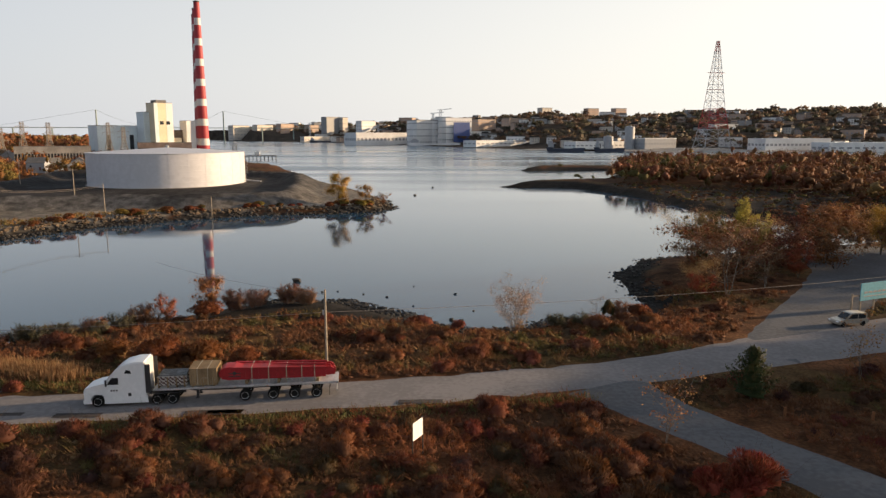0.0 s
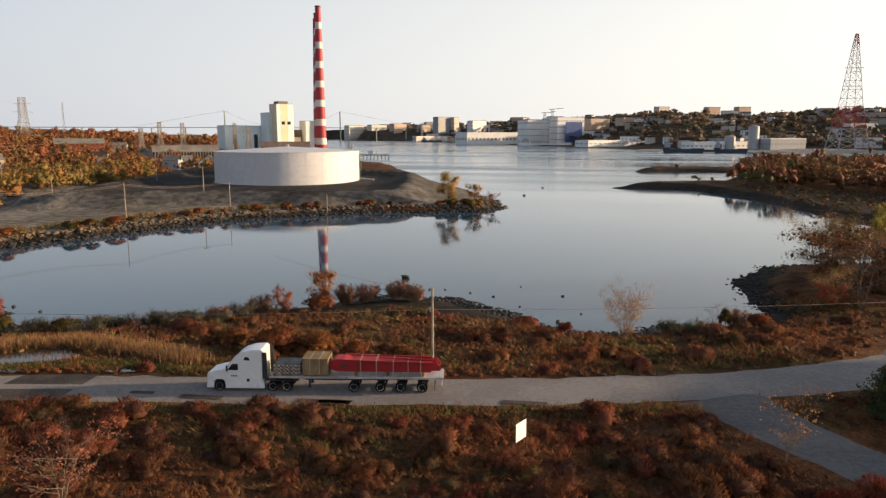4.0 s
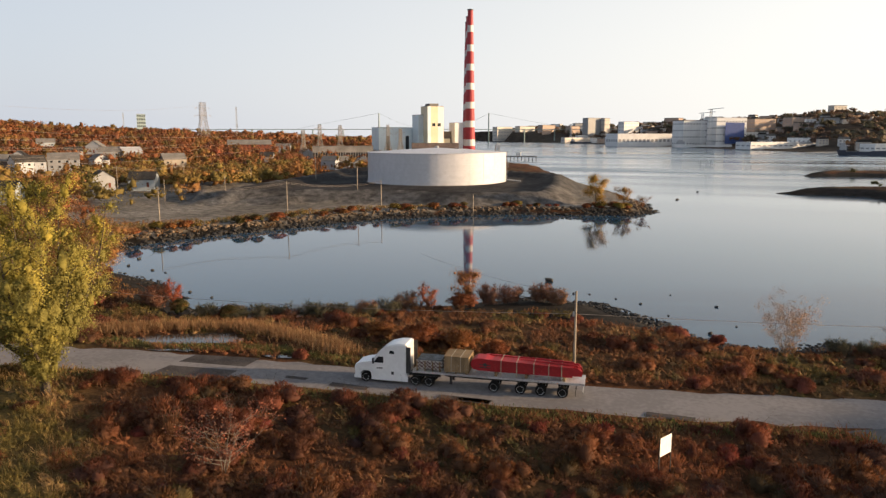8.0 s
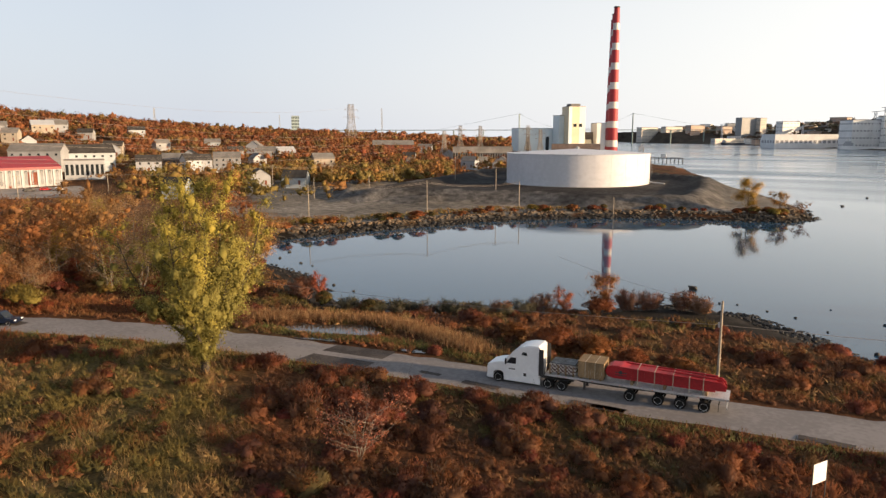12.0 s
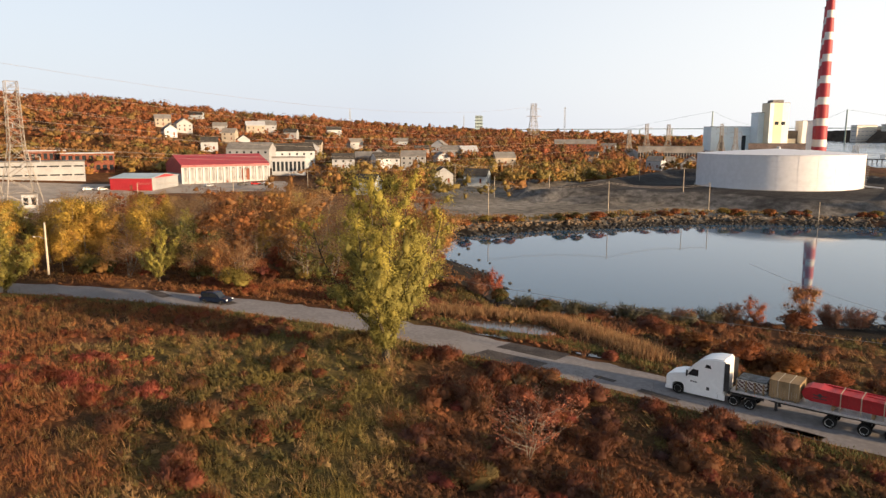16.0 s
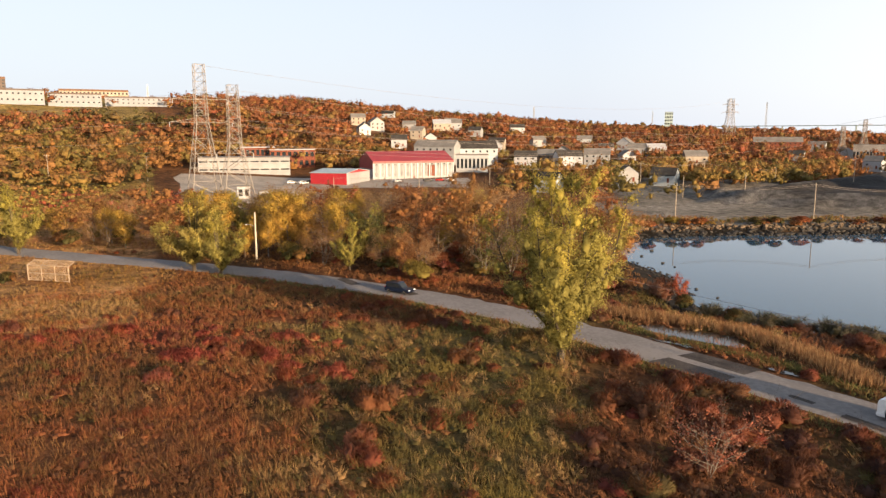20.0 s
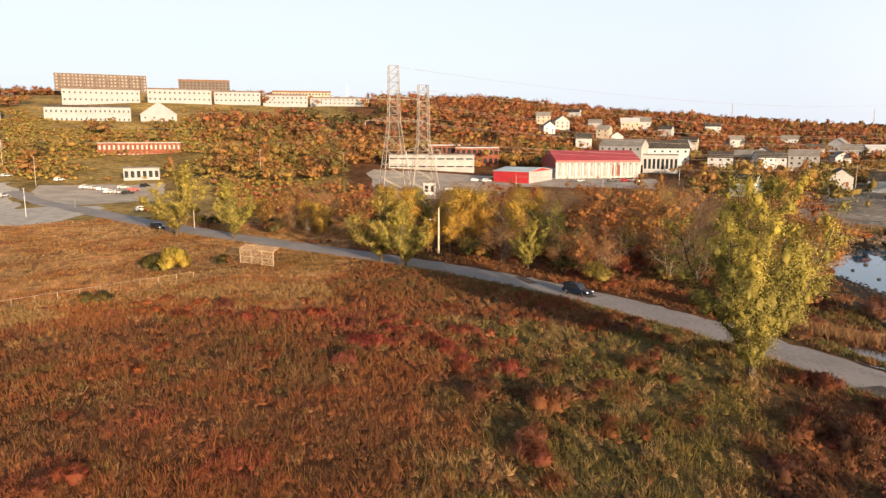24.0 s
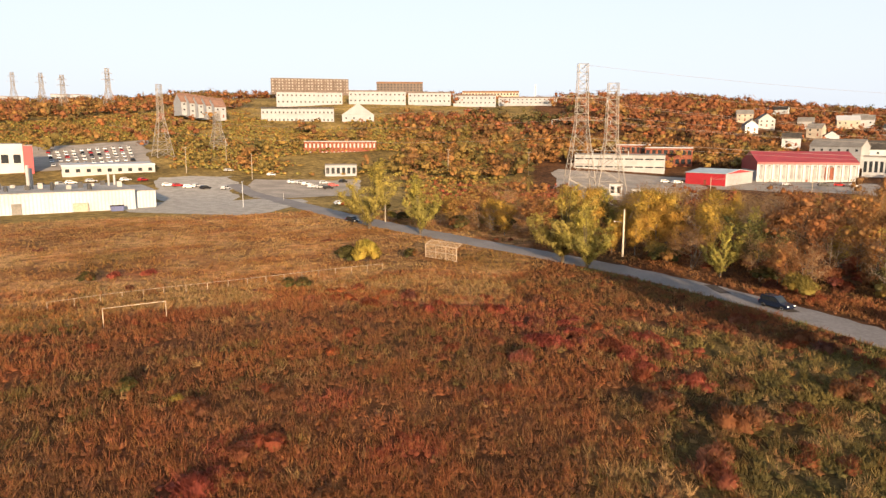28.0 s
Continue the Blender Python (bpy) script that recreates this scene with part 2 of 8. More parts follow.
def quads(name, v, tints, material, facing=None, core=None):
    """Loose quads from an array of 4n corners, each quad with its tint; facing rounds their shading as part of a larger form; core adds joined masses."""
    n = len(v) // 4
    v = np.asarray(v, float)
    normal = None
    if facing is not None:
        q = v.reshape(n, 4, 3)
        own = np.cross(q[:, 2] - q[:, 0], q[:, 3] - q[:, 1])
        own /= np.linalg.norm(own, axis=1)[:, None] + 1e-12
        back = (own * facing).sum(1) < 0
        q[back] = q[back][:, ::-1]
        own[back] *= -1
        normal = facing / (np.linalg.norm(facing, axis=1)[:, None] + 1e-9) + 0.3 * own
        normal /= np.linalg.norm(normal, axis=1)[:, None] + 1e-9
        v, normal = q.reshape(-1, 3), np.repeat(normal, 4, axis=0)
    loops = np.arange(4 * n, dtype=np.int32)
    c = np.repeat(tints, 4, axis=0)
    if core is not None:
        cv, cf, ct, cn = core
        loops = np.concatenate([loops, (cf + 4 * n).ravel().astype(np.int32)])
        v, c = np.concatenate([v, cv]), np.concatenate([c, ct])
        normal = np.concatenate([normal, cn + (0, 0, 0.25)])
        normal /= np.linalg.norm(normal, axis=1)[:, None] + 1e-9
    me = bpy.data.meshes.new(name)
    me.vertices.add(len(v)), me.loops.add(len(loops)), me.polygons.add(len(loops) // 4)
    me.vertices.foreach_set("co", np.ascontiguousarray(v, np.float32).ravel())
    me.loops.foreach_set("vertex_index", loops)
    me.polygons.foreach_set("loop_start", np.arange(0, len(loops), 4, dtype=np.int32))
    me.update(calc_edges=True)
    a = me.attributes.new("tint", "FLOAT_COLOR", "POINT")
    full = np.ones((len(v), 4), np.float32)
    full[:, :3] = c
    a.data.foreach_set("color", full.ravel())
    if normal is not None:
        free = me.attributes.new("custom_normal", "FLOAT_VECTOR", "POINT")
        free.data.foreach_set("vector", normal.astype(np.float32).ravel())
    me.materials.append(material)
    return me


def leaves(rng, at, size, long=1.5, up=0.0):
    """A diamond leaf at each place, turned at random; up draws the long way to the vertical."""
    n = len(at)
    a = rng.normal(size=(n, 3))
    a[:, 2] += up * np.sign(a[:, 2] + 1e-6) * 2
    a /= np.linalg.norm(a, axis=1)[:, None]
    b = np.cross(a, rng.normal(size=(n, 3)))
    b /= np.linalg.norm(b, axis=1)[:, None] + 1e-9
    s = (np.asarray(size) * rng.uniform(0.6, 1.3, n))[:, None] / 2
    return np.stack([at - a * s * long, at + b * s * 0.8, at + a * s * long, at - b * s * 0.8], 1).reshape(-1, 3)


def scales(rng, at, out, size, rough=0.45, long=1.2):
    """Leaf sprays that lie on a crown's outside, facing outward more or less."""
    n = len(at)
    o = out / (np.linalg.norm(out, axis=1)[:, None] + 1e-9) + rng.normal(0, rough, (n, 3))
    a = np.cross(o, rng.normal(size=(n, 3)))
    a /= np.linalg.norm(a, axis=1)[:, None] + 1e-9
    b = np.cross(o, a)
    b /= np.linalg.norm(b, axis=1)[:, None] + 1e-9
    s = (np.asarray(size) * rng.uniform(0.6, 1.3, n))[:, None] / 2
    return np.stack([at - a * s * long, at + b * s * 0.85, at + a * s * long, at - b * s * 0.85], 1).reshape(-1, 3)


def blades(rng, at, height, width, lean=0.35):
    """Upright blades that taper to a point."""
    n = len(at)
    t = rng.uniform(0, 2 * math.pi, n)
    side = np.stack([np.cos(t), np.sin(t), 0 * t], 1) * (np.asarray(width) / 2)[:, None]
    tip = np.concatenate([rng.normal(0, lean, (n, 2)), np.ones((n, 1))], 1) * (height * rng.uniform(0.6, 1.2, n))[:, None]
    return np.stack([at - side * 0.6, at + tip * 0.55 - side, at + tip, at + tip * 0.5 + side], 1).reshape(-1, 3)


def spikes(rng, base, tip, width):
    """Thin twigs or stalks from base to tip, widest in the middle."""
    n = len(base)
    d = tip - base
    side = np.cross(d, rng.normal(size=(n, 3)))
    side *= (np.asarray(width) / 2 / (np.linalg.norm(side, axis=1) + 1e-9))[:, None]
    mid = base + d * rng.uniform(0.45, 0.7, (n, 1))
    return np.stack([base, mid - side, tip, mid + side], 1).reshape(-1, 3)


def feathery(rng, hub, size, n, tint, width, heart=0.68):
    """Domes of fine upright twigs on a twiggy core: corners, tints, facings and the core."""
    pick = rng.choice(len(hub), n, p=size[:, 0] ** 2 / (size[:, 0] ** 2).sum())
    d = rng.normal(size=(n, 3))
    d[:, 2] = np.abs(d[:, 2]) * 0.9 + 0.1
    d /= np.linalg.norm(d, axis=1)[:, None]
    base = hub[pick] + d * size[pick] * rng.uniform(0.5, 0.85, (n, 1))
    tip = hub[pick] + d * size[pick] * rng.uniform(0.82, 1.1, (n, 1)) + np.stack([0 * pick, 0 * pick, size[pick, 2] * 0.12], 1)
    c = tint[pick] * rng.uniform(0.78, 1.22, (n, 1))
    # inner shade put into the colour: core tinted darker than its twigs
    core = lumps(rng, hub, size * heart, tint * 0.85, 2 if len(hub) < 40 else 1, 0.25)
    return spikes(rng, base, tip, np.broadcast_to(width, n) if np.ndim(width) == 0 else width[pick]), c, d + (0, 0, 0.25), core


def soften(c, mean, keep):
    return np.asarray(c) * keep + np.asarray(mean) * (1 - keep)


def tints(rng, n, colours, weights=None):
    c = np.array(colours, float)
    w = None if weights is None else np.array(weights, float) / sum(weights)
    return c[rng.choice(len(c), n, p=w)]


RUST, ORANGE, YELLOW, LIME = (0.22, 0.078, 0.027), (0.30, 0.112, 0.027), (0.31, 0.19, 0.04), (0.21, 0.165, 0.045)
OLIVE, GREEN, RED, BROWN, STRAW = (0.085, 0.08, 0.023), (0.034, 0.052, 0.016), (0.30, 0.07, 0.036), (0.14, 0.066, 0.03), (0.32, 0.215, 0.10)
GOLD = (0.46, 0.29, 0.05)
PLUM, TWIG = (0.095, 0.038, 0.03), (0.22, 0.15, 0.105)
# ---- the lie of the land ----
WATER_Z = -1.8
# the shore, round the cove and the harbour
SHORE_NEAR = [(-122, 113), (-110, 101), (-97, 99), (-87, 95), (-73, 84), (-66, 80), (-59, 82), (-50, 87), (-40, 94), (-27, 108), (-15, 107), (-7, 101),
              (-1, 94), (4, 91), (9, 91), (18, 97), (27, 99), (31, 104), (31, 113), (31, 126), (40, 143), (50, 148), (66, 151), (84, 157), (107, 166), (140, 176)]
SHORE_EAST = [(150, 190), (112, 203), (91, 219), (86, 240), (79, 304), (62, 343), (27, 347), (50, 375), (88, 398), (111, 454), (119, 503), (54, 503), (71, 537),
              (129, 546), (260, 640), (520, 700), (1200, 760)]
SHORE_FAR = [(1400, 960), (700, 1060), (312, 1098), (189, 1099), (72, 1376), (-58, 1655), (-231, 1984), (-423, 2375), (-760, 2777), (-1196, 3600), (-1560, 3600)]
SHORE_TANK = [(-900, 2300), (-520, 1350), (-290, 905), (-184, 670), (-120, 528), (-72, 398), (-44, 336), (-23, 278), (-17, 245), (-24, 235), (-34, 231), (-61, 225),
              (-82, 210), (-99, 193), (-108, 173), (-122, 145), (-127, 127)]
HARBOUR = SHORE_NEAR + SHORE_EAST + SHORE_FAR + SHORE_TANK
BERM = [(-172, 199), (-144, 214), (-112, 224), (-78, 223), (-45, 243), (-52, 300), (-68, 380), (-130, 425), (-222, 392)]
BUND = [(-169, 195), (-136, 210), (-131, 227), (-165, 286), (-223, 257)]
# bearing to the left of +y in degrees, where the rise begins and ends in metres, how high it is
RISE = [(-180, 300, 900, 20), (-60, 1350, 2200, 70), (-32, 1330, 2100, 80), (-22, 1250, 2000, 72), (-15, 1200, 1900, 58), (-8, 1250, 1900, 66), (0, 1650, 2400, 60),
        (8, 2420, 2950, 52), (18, 2650, 3300, 44), (27, 500, 1100, 10), (36, 380, 1050, 20), (45, 350, 1000, 24), (54, 330, 900, 31), (63, 330, 850, 40),
        (71, 330, 760, 48), (82, 280, 780, 52), (92, 270, 800, 58), (100, 280, 820, 60), (107, 270, 820, 56), (115, 260, 820, 48), (125, 280, 850, 40), (180, 300, 900, 20)]


def inside_by(px, py, loop):
    """How far inside a loop points lie, in metres; below zero outside."""
    a = np.array(loop, float)
    b = np.roll(a, -1, axis=0)
    best, odd = np.full(px.shape, 1e9), np.zeros(px.shape, bool)
    for (ax, ay), (bx, by) in zip(a, b):
        dx, dy = bx - ax, by - ay
        t = np.clip(((px - ax) * dx + (py - ay) * dy) / (dx * dx + dy * dy), 0, 1)
        best = np.minimum(best, (px - ax - t * dx) ** 2 + (py - ay - t * dy) ** 2)
        if dy:
            odd ^= ((ay > py) != (by > py)) & (px < ax + (py - ay) / dy * dx)
    return np.where(odd, 1, -1) * np.sqrt(best)


def smooth(a, b, x):
    t = np.clip((x - a) / (np.asarray(b) - a), 0, 1)
    return t * t * (3 - 2 * t)


def waves(x, y, size, seed=0.0):
    """Cheap rolling noise from -1 to 1."""
    u, v = x / size + seed, y / size - seed * 1.7
    return (np.sin(u * 1.9 + 1.3 * np.sin(v * 1.1)) + np.sin(v * 2.3 + 1.7 * np.sin(u * 0.9 + 2)) + np.sin((u + v) * 1.3 + 0.7 * np.sin(u * 3.1))) / 3


def bearing(x, y):
    return np.degrees(np.arctan2(-x, y))


def height(x, y):
    x, y = np.asarray(x, float), np.asarray(y, float)
    r, az = np.hypot(x, y), bearing(x, y)
    table = np.array(RISE, float)
    r0, r1, top = (np.interp(az, table[:, 0], table[:, k]) for k in (1, 2, 3))
    z = top * smooth(r0, r1, r) + 2.0 * smooth(250, 340, r) * smooth(40, 60, az) * (az < 150)
    z = z + smooth(220, 500, r) * waves(x, y, 60) * 2.0
    berm = inside_by(x, y, BERM)
    z = z + 4.4 * np.clip(berm / 9, 0, 1) - 3.2 * np.clip((berm - 11) / 7, 0, 1)   # an earth bank round the tank
    bund = inside_by(x, y, BUND)
    z = z + np.where(berm < 0, 3.0 * np.clip(bund / 6, 0, 1) - 2.2 * np.clip((bund - 8) / 5, 0, 1), 0)
    wet = inside_by(x, y, HARBOUR) + waves(x, y, 5) * 0.7 + waves(x, y, 2.1, 3) * 0.35
    bank = np.where(r > 160, 6.0, 10.0)
    land = WATER_Z + 0.02 + (z - WATER_Z) * smooth(0, bank, -wet)
    return np.where(wet > 0, WATER_Z - np.minimum(wet * 0.16, 3.0), land)


def ground_z(x, y):
    return float(height(np.array([x]), np.array([y]))[0])


def spot(az, d):
    """A place on the ground by its bearing and distance from where the drone hovers."""
    return -d * math.sin(radians(az)), d * math.cos(radians(az))


def red_drift(x, y):
    """One where the red shrubs run across the meadow, else nought."""
    band = [spot(71, 73), spot(82, 88), spot(99, 103)]
    near = np.full(np.shape(x), 1e9)
    for (ax, ay), (bx, by) in zip(band, band[1:]):
        t = np.clip(((x - ax) * (bx - ax) + (y - ay) * (by - ay)) / ((bx - ax) ** 2 + (by - ay) ** 2), 0, 1)
        near = np.minimum(near, np.hypot(x - ax - t * (bx - ax), y - ay - t * (by - ay)))
    for az, d, wide in ((115, 127, 6.0), (107.8, 53.3, 2.6), (99.8, 59, 2.4), (94.5, 51, 1.6), (112, 47, 1.5)):
        px, py = spot(az, d)
        near = np.minimum(near, np.hypot(x - px, y - py) - wide + 5.0)
    return (near + waves(x, y, 5, 2) * 3 < 5.0) * 1.0


def lushness(x, y):
    """How far the green and straw-coloured swathe of the meadow has its way."""
    bank = (y > 0.146 * x + 70) & (np.hypot(x, y) < 125) & (np.abs(bearing(x, y) - 18) < 32)
    swathe = np.clip(1.4 - np.abs(bearing(x, y) - 60 + waves(x, y, 13, 9) * 7) / 13, 0, 1) * (np.hypot(x, y) < 88 + 6 * waves(x, y, 9, 3))
    return np.maximum(swathe, bank * 0.24 * (waves(x, y, 5, 2) > -0.15))


def mud_width(x, y):
    """How wide the bare stony mud lies along the water."""
    return np.where((x > -32) & (x < 6) & (y > 90), 15.0, np.where((x < -66) & (x > -112), 8.0, 4.0)) + 1.2 * waves(x, y, 3, 4)


COVER = np.array([(0.235, 0.082, 0.032), (0.155, 0.07, 0.033), (0.35, 0.225, 0.10), (0.085, 0.088, 0.025), (0.31, 0.13, 0.038), (0.29, 0.08, 0.042), (0.165, 0.135, 0.036)], float)


def cover_shares(x, y):
    """Share of each plant colour in the meadow, in drifts."""
    az, r = bearing(x, y), np.hypot(x, y)
    a, b, c = waves(x, y, 7, 1), waves(x, y, 4, 5), waves(x, y, 13, 9)
    lush, d = lushness(x, y), waves(x, y, 2.2, 12)
    fld = (az > 84 + c * 5) & (r > 96 + a * 8)
    w = np.stack([2.6 + a * 1.6 + fld * 0.8 + lush * 1.5 * (d < -0.25), 2.2 - a * 1.6 - fld * 0.8, 0.75 + b * 0.9 + lush * (2.5 + 2.8 * d) + fld * (2.4 + 2.6 * c + 1.8 * b), 0.6 + lush * 3.0 * (1 + 1.2 * b) + (c > 0.1) * 1.3 + fld * np.maximum(-c, 0) * 3,
                  0.8 + b * 0.8 + fld * 2.6, 0.3 + np.maximum(a, 0) * (az > 60) * (1 - fld) + red_drift(x, y) * 3.6, 0.25 + lush * 4.0 * (1 - 1.2 * b) + fld * np.maximum(-c, 0) * 3], -1).clip(0.03)
    w = w ** 2 * np.where((az < 50)[..., None], (0.6, 2.2, 0.7, 2.6, 0.35, 0.8, 0.8), 1.0)   # browner and greener towards the branch road
    return w / w.sum(-1)[..., None]


angles = np.radians(np.concatenate([np.arange(-180, -44, 4), np.arange(-42, 132, 0.65), np.arange(132, 180, 4)]))
radii = np.concatenate([[0.01, 12, 22], np.geomspace(28, 4900, 330)])
na, nr = len(angles), len(radii)
R, A = np.meshgrid(radii, angles, indexing="ij")
GX, GY = -R * np.sin(A), R * np.cos(A)
GZ = height(GX, GY)
GZ[-1] = np.minimum(GZ[-1], 5)
ii, jj = np.meshgrid(np.arange(nr - 1), np.arange(na), indexing="ij")
k0, k1 = (ii * na + jj).ravel(), (ii * na + (jj + 1) % na).ravel()
faces = np.stack([k0, k0 + na, k1 + na, k1], 1)[:, ::-1]
me = bpy.data.meshes.new("ground")
me.from_pydata(np.stack([GX.ravel(), GY.ravel(), GZ.ravel()], 1).tolist(), [], faces.tolist())
me.shade_smooth()
land_col = np.ones((nr * na, 4), np.float32)


def ground_material():
    """Soil and leaf litter, gravel on the fill round the tank, dark wet mud near the water."""
    m = bpy.data.materials.new("ground")
    m.use_nodes = True
    n, l = m.node_tree.nodes, m.node_tree.links
    b = n["Principled BSDF"]
    b.inputs["Roughness"].default_value = 0.95
    b.inputs["Specular IOR Level"].default_value = 0.08
    at = n.new("ShaderNodeAttribute")
    at.attribute_name = "soil"
    co = n.new("ShaderNodeTexCoord")
    mul = None
    src = at.outputs["Color"]
    for sc, amt in ((0.04, 0.5), (0.4, 0.6), (3.0, 0.5)):
        t = n.new("ShaderNodeTexNoise")
        t.inputs["Scale"].default_value, t.inputs["Detail"].default_value = sc, 5
        l.new(co.outputs["Object"], t.inputs["Vector"])
        r = n.new("ShaderNodeMapRange")
        r.inputs["From Min"].default_value, r.inputs["From Max"].default_value = 0.3, 0.7
        r.inputs["To Min"].default_value, r.inputs["To Max"].default_value = 1 - amt, 1 + amt * 0.7
        l.new(t.outputs["Fac"], r.inputs["Value"])
        mul = n.new("ShaderNodeMix")
        mul.data_type, mul.blend_type = "RGBA", "MULTIPLY"
        mul.inputs[0].default_value = 1
        l.new(src, mul.inputs[6]), l.new(r.outputs[0], mul.inputs[7])
        src = mul.outputs[2]
    l.new(src, b.inputs["Base Color"])
    bp = n.new("ShaderNodeBump")
    bp.inputs["Strength"].default_value, bp.inputs["Distance"].default_value = 0.6, 0.15
    l.new(t.outputs["Fac"], bp.inputs["Height"]), l.new(bp.outputs[0], b.inputs["Normal"])
    return m


# what the soil is, by the kind of land
soil = np.empty((nr, na, 3))
soil[:] = (cover_shares(GX, GY) @ COVER) * 0.6   # litter of what grows there, darkened for the shade between plants
az_g, in_h, in_b = bearing(GX, GY), inside_by(GX, GY, HARBOUR), inside_by(GX, GY, BERM)
ragged = waves(GX, GY, 9) * 3 + waves(GX, GY, 23, 2) * 5
slope = (az_g > 84) & (R > 213)
soil[slope] = (0.26, 0.18, 0.06)
soil[(az_g > 84) & (R > 96) & (R <= 213)] *= 2.2
wooded = (az_g > 16) & (az_g <= 84) & (R > 235)
soil[wooded] = (0.12, 0.055, 0.022)
gravel = (R > 140 + ragged) & (R < 390 + 3 * ragged) & (az_g > 1) & (az_g < 49 + ragged * 0.5) & (in_h < -4)
soil[gravel] = (0.20, 0.178, 0.15)
in_d = inside_by(GX, GY, BUND)
soil[(in_d > -0.5) & (in_d <= 7)] = (0.13, 0.122, 0.115)
soil[in_d > 7] = (0.15, 0.137, 0.12)
soil[in_b > 10] = (0.040, 0.038, 0.038)
soil[(in_b > -0.5) & (in_b <= 10)] = (0.125, 0.117, 0.11)
soil[(in_h > -mud_width(GX, GY) - 1) & (R < 200)] = (0.022, 0.019, 0.016)
soil[(in_h > np.where(GX > 20, -10, -3.5)) & (R >= 200) & (R < 1000)] = (0.026, 0.022, 0.019)
soil[(az_g < 20) & (R > 1000)] = (0.07, 0.052, 0.038)
soil[(az_g < -13) & (az_g > -42) & (R > 190) & (R < 352) & (in_h < -2)] = (0.030, 0.022, 0.016)
land_col[:, :3] = soil.reshape(-1, 3)
attr = me.attributes.new("soil", "FLOAT_COLOR", "POINT")
attr.data.foreach_set("color", land_col.ravel())
me.materials.append(ground_material())
ground = tagged(new("ground", me), "autumn ground of brown soil, gravel fill and dark mud", "ground", kind="structure")


def water_material():
    m = bpy.data.materials.new("water")
    m.use_nodes = True
    n, l = m.node_tree.nodes, m.node_tree.links
    b = n["Principled BSDF"]
    b.inputs["Base Color"].default_value = (0.022, 0.062, 0.112, 1)
    b.inputs["Specular Tint"].default_value = (0.45, 0.75, 1.0, 1)
    b.inputs["Roughness"].default_value, b.inputs["IOR"].default_value = 0.035, 1.33
    co, mp = n.new("ShaderNodeTexCoord"), n.new("ShaderNodeMapping")
    mp.inputs["Scale"].default_value = (0.16, 0.45, 1)
    t, t2 = n.new("ShaderNodeTexNoise"), n.new("ShaderNodeTexNoise")
    t.inputs["Scale"].default_value, t.inputs["Detail"].default_value = 1.2, 3
    t2.inputs["Scale"].default_value = 0.012
    l.new(co.outputs["Object"], mp.inputs["Vector"]), l.new(mp.outputs[0], t.inputs["Vector"]), l.new(co.outputs["Object"], t2.inputs["Vector"])
    # calm in the cove, ruffled by the wind out in the harbour
    sep, wind = n.new("ShaderNodeSeparateXYZ"), n.new("ShaderNodeMapRange")
    wind.inputs["From Min"].default_value, wind.inputs["From Max"].default_value = 200, 460
    wind.inputs["To Min"].default_value, wind.inputs["To Max"].default_value = 0.05, 0.22
    l.new(co.outputs["Object"], sep.inputs[0]), l.new(sep.outputs["Y"], wind.inputs["Value"])
    lanes, streak, ruffle = n.new("ShaderNodeMapping"), n.new("ShaderNodeTexNoise"), n.new("ShaderNodeMath")
    lanes.inputs["Scale"].default_value = (0.003, 0.016, 1)
    streak.inputs["Scale"].default_value, streak.inputs["Detail"].default_value = 1.0, 4
    ruffle.operation = "MULTIPLY"
    two = n.new("ShaderNodeMapRange")
    two.inputs["From Min"].default_value, two.inputs["From Max"].default_value = 0.4, 0.62
    two.inputs["To Min"].default_value, two.inputs["To Max"].default_value = 0.45, 1.3
    l.new(co.outputs["Object"], lanes.inputs["Vector"]), l.new(lanes.outputs[0], streak.inputs["Vector"]), l.new(streak.outputs["Fac"], two.inputs["Value"])
    l.new(two.outputs[0], ruffle.inputs[0]), l.new(wind.outputs[0], ruffle.inputs[1]), l.new(ruffle.outputs[0], b.inputs["Roughness"])
    r = n.new("ShaderNodeMapRange")
    r.inputs["From Min"].default_value, r.inputs["From Max"].default_value = 0.45, 0.62
    r.inputs["To Min"].default_value, r.inputs["To Max"].default_value = 0.015, 0.10
    bp = n.new("ShaderNodeBump")
    bp.inputs["Distance"].default_value = 0.12
    l.new(t2.outputs["Fac"], r.inputs["Value"]), l.new(r.outputs[0], bp.inputs["Strength"])
    l.new(t.outputs["Fac"], bp.inputs["Height"]), l.new(bp.outputs[0], b.inputs["Normal"])
    return m


g = Geo()
for x in range(-4900, 4900, 1400):
    for y in range(40, 4900, 1215):
        g.poly((x, y, WATER_Z), (x + 1400, y, WATER_Z), (x + 1400, y + 1215, WATER_Z), (x, y + 1215, WATER_Z))
tagged(part("water", g, water_material()), "calm grey-blue harbour water mirroring the pale sky", "water", kind="structure")


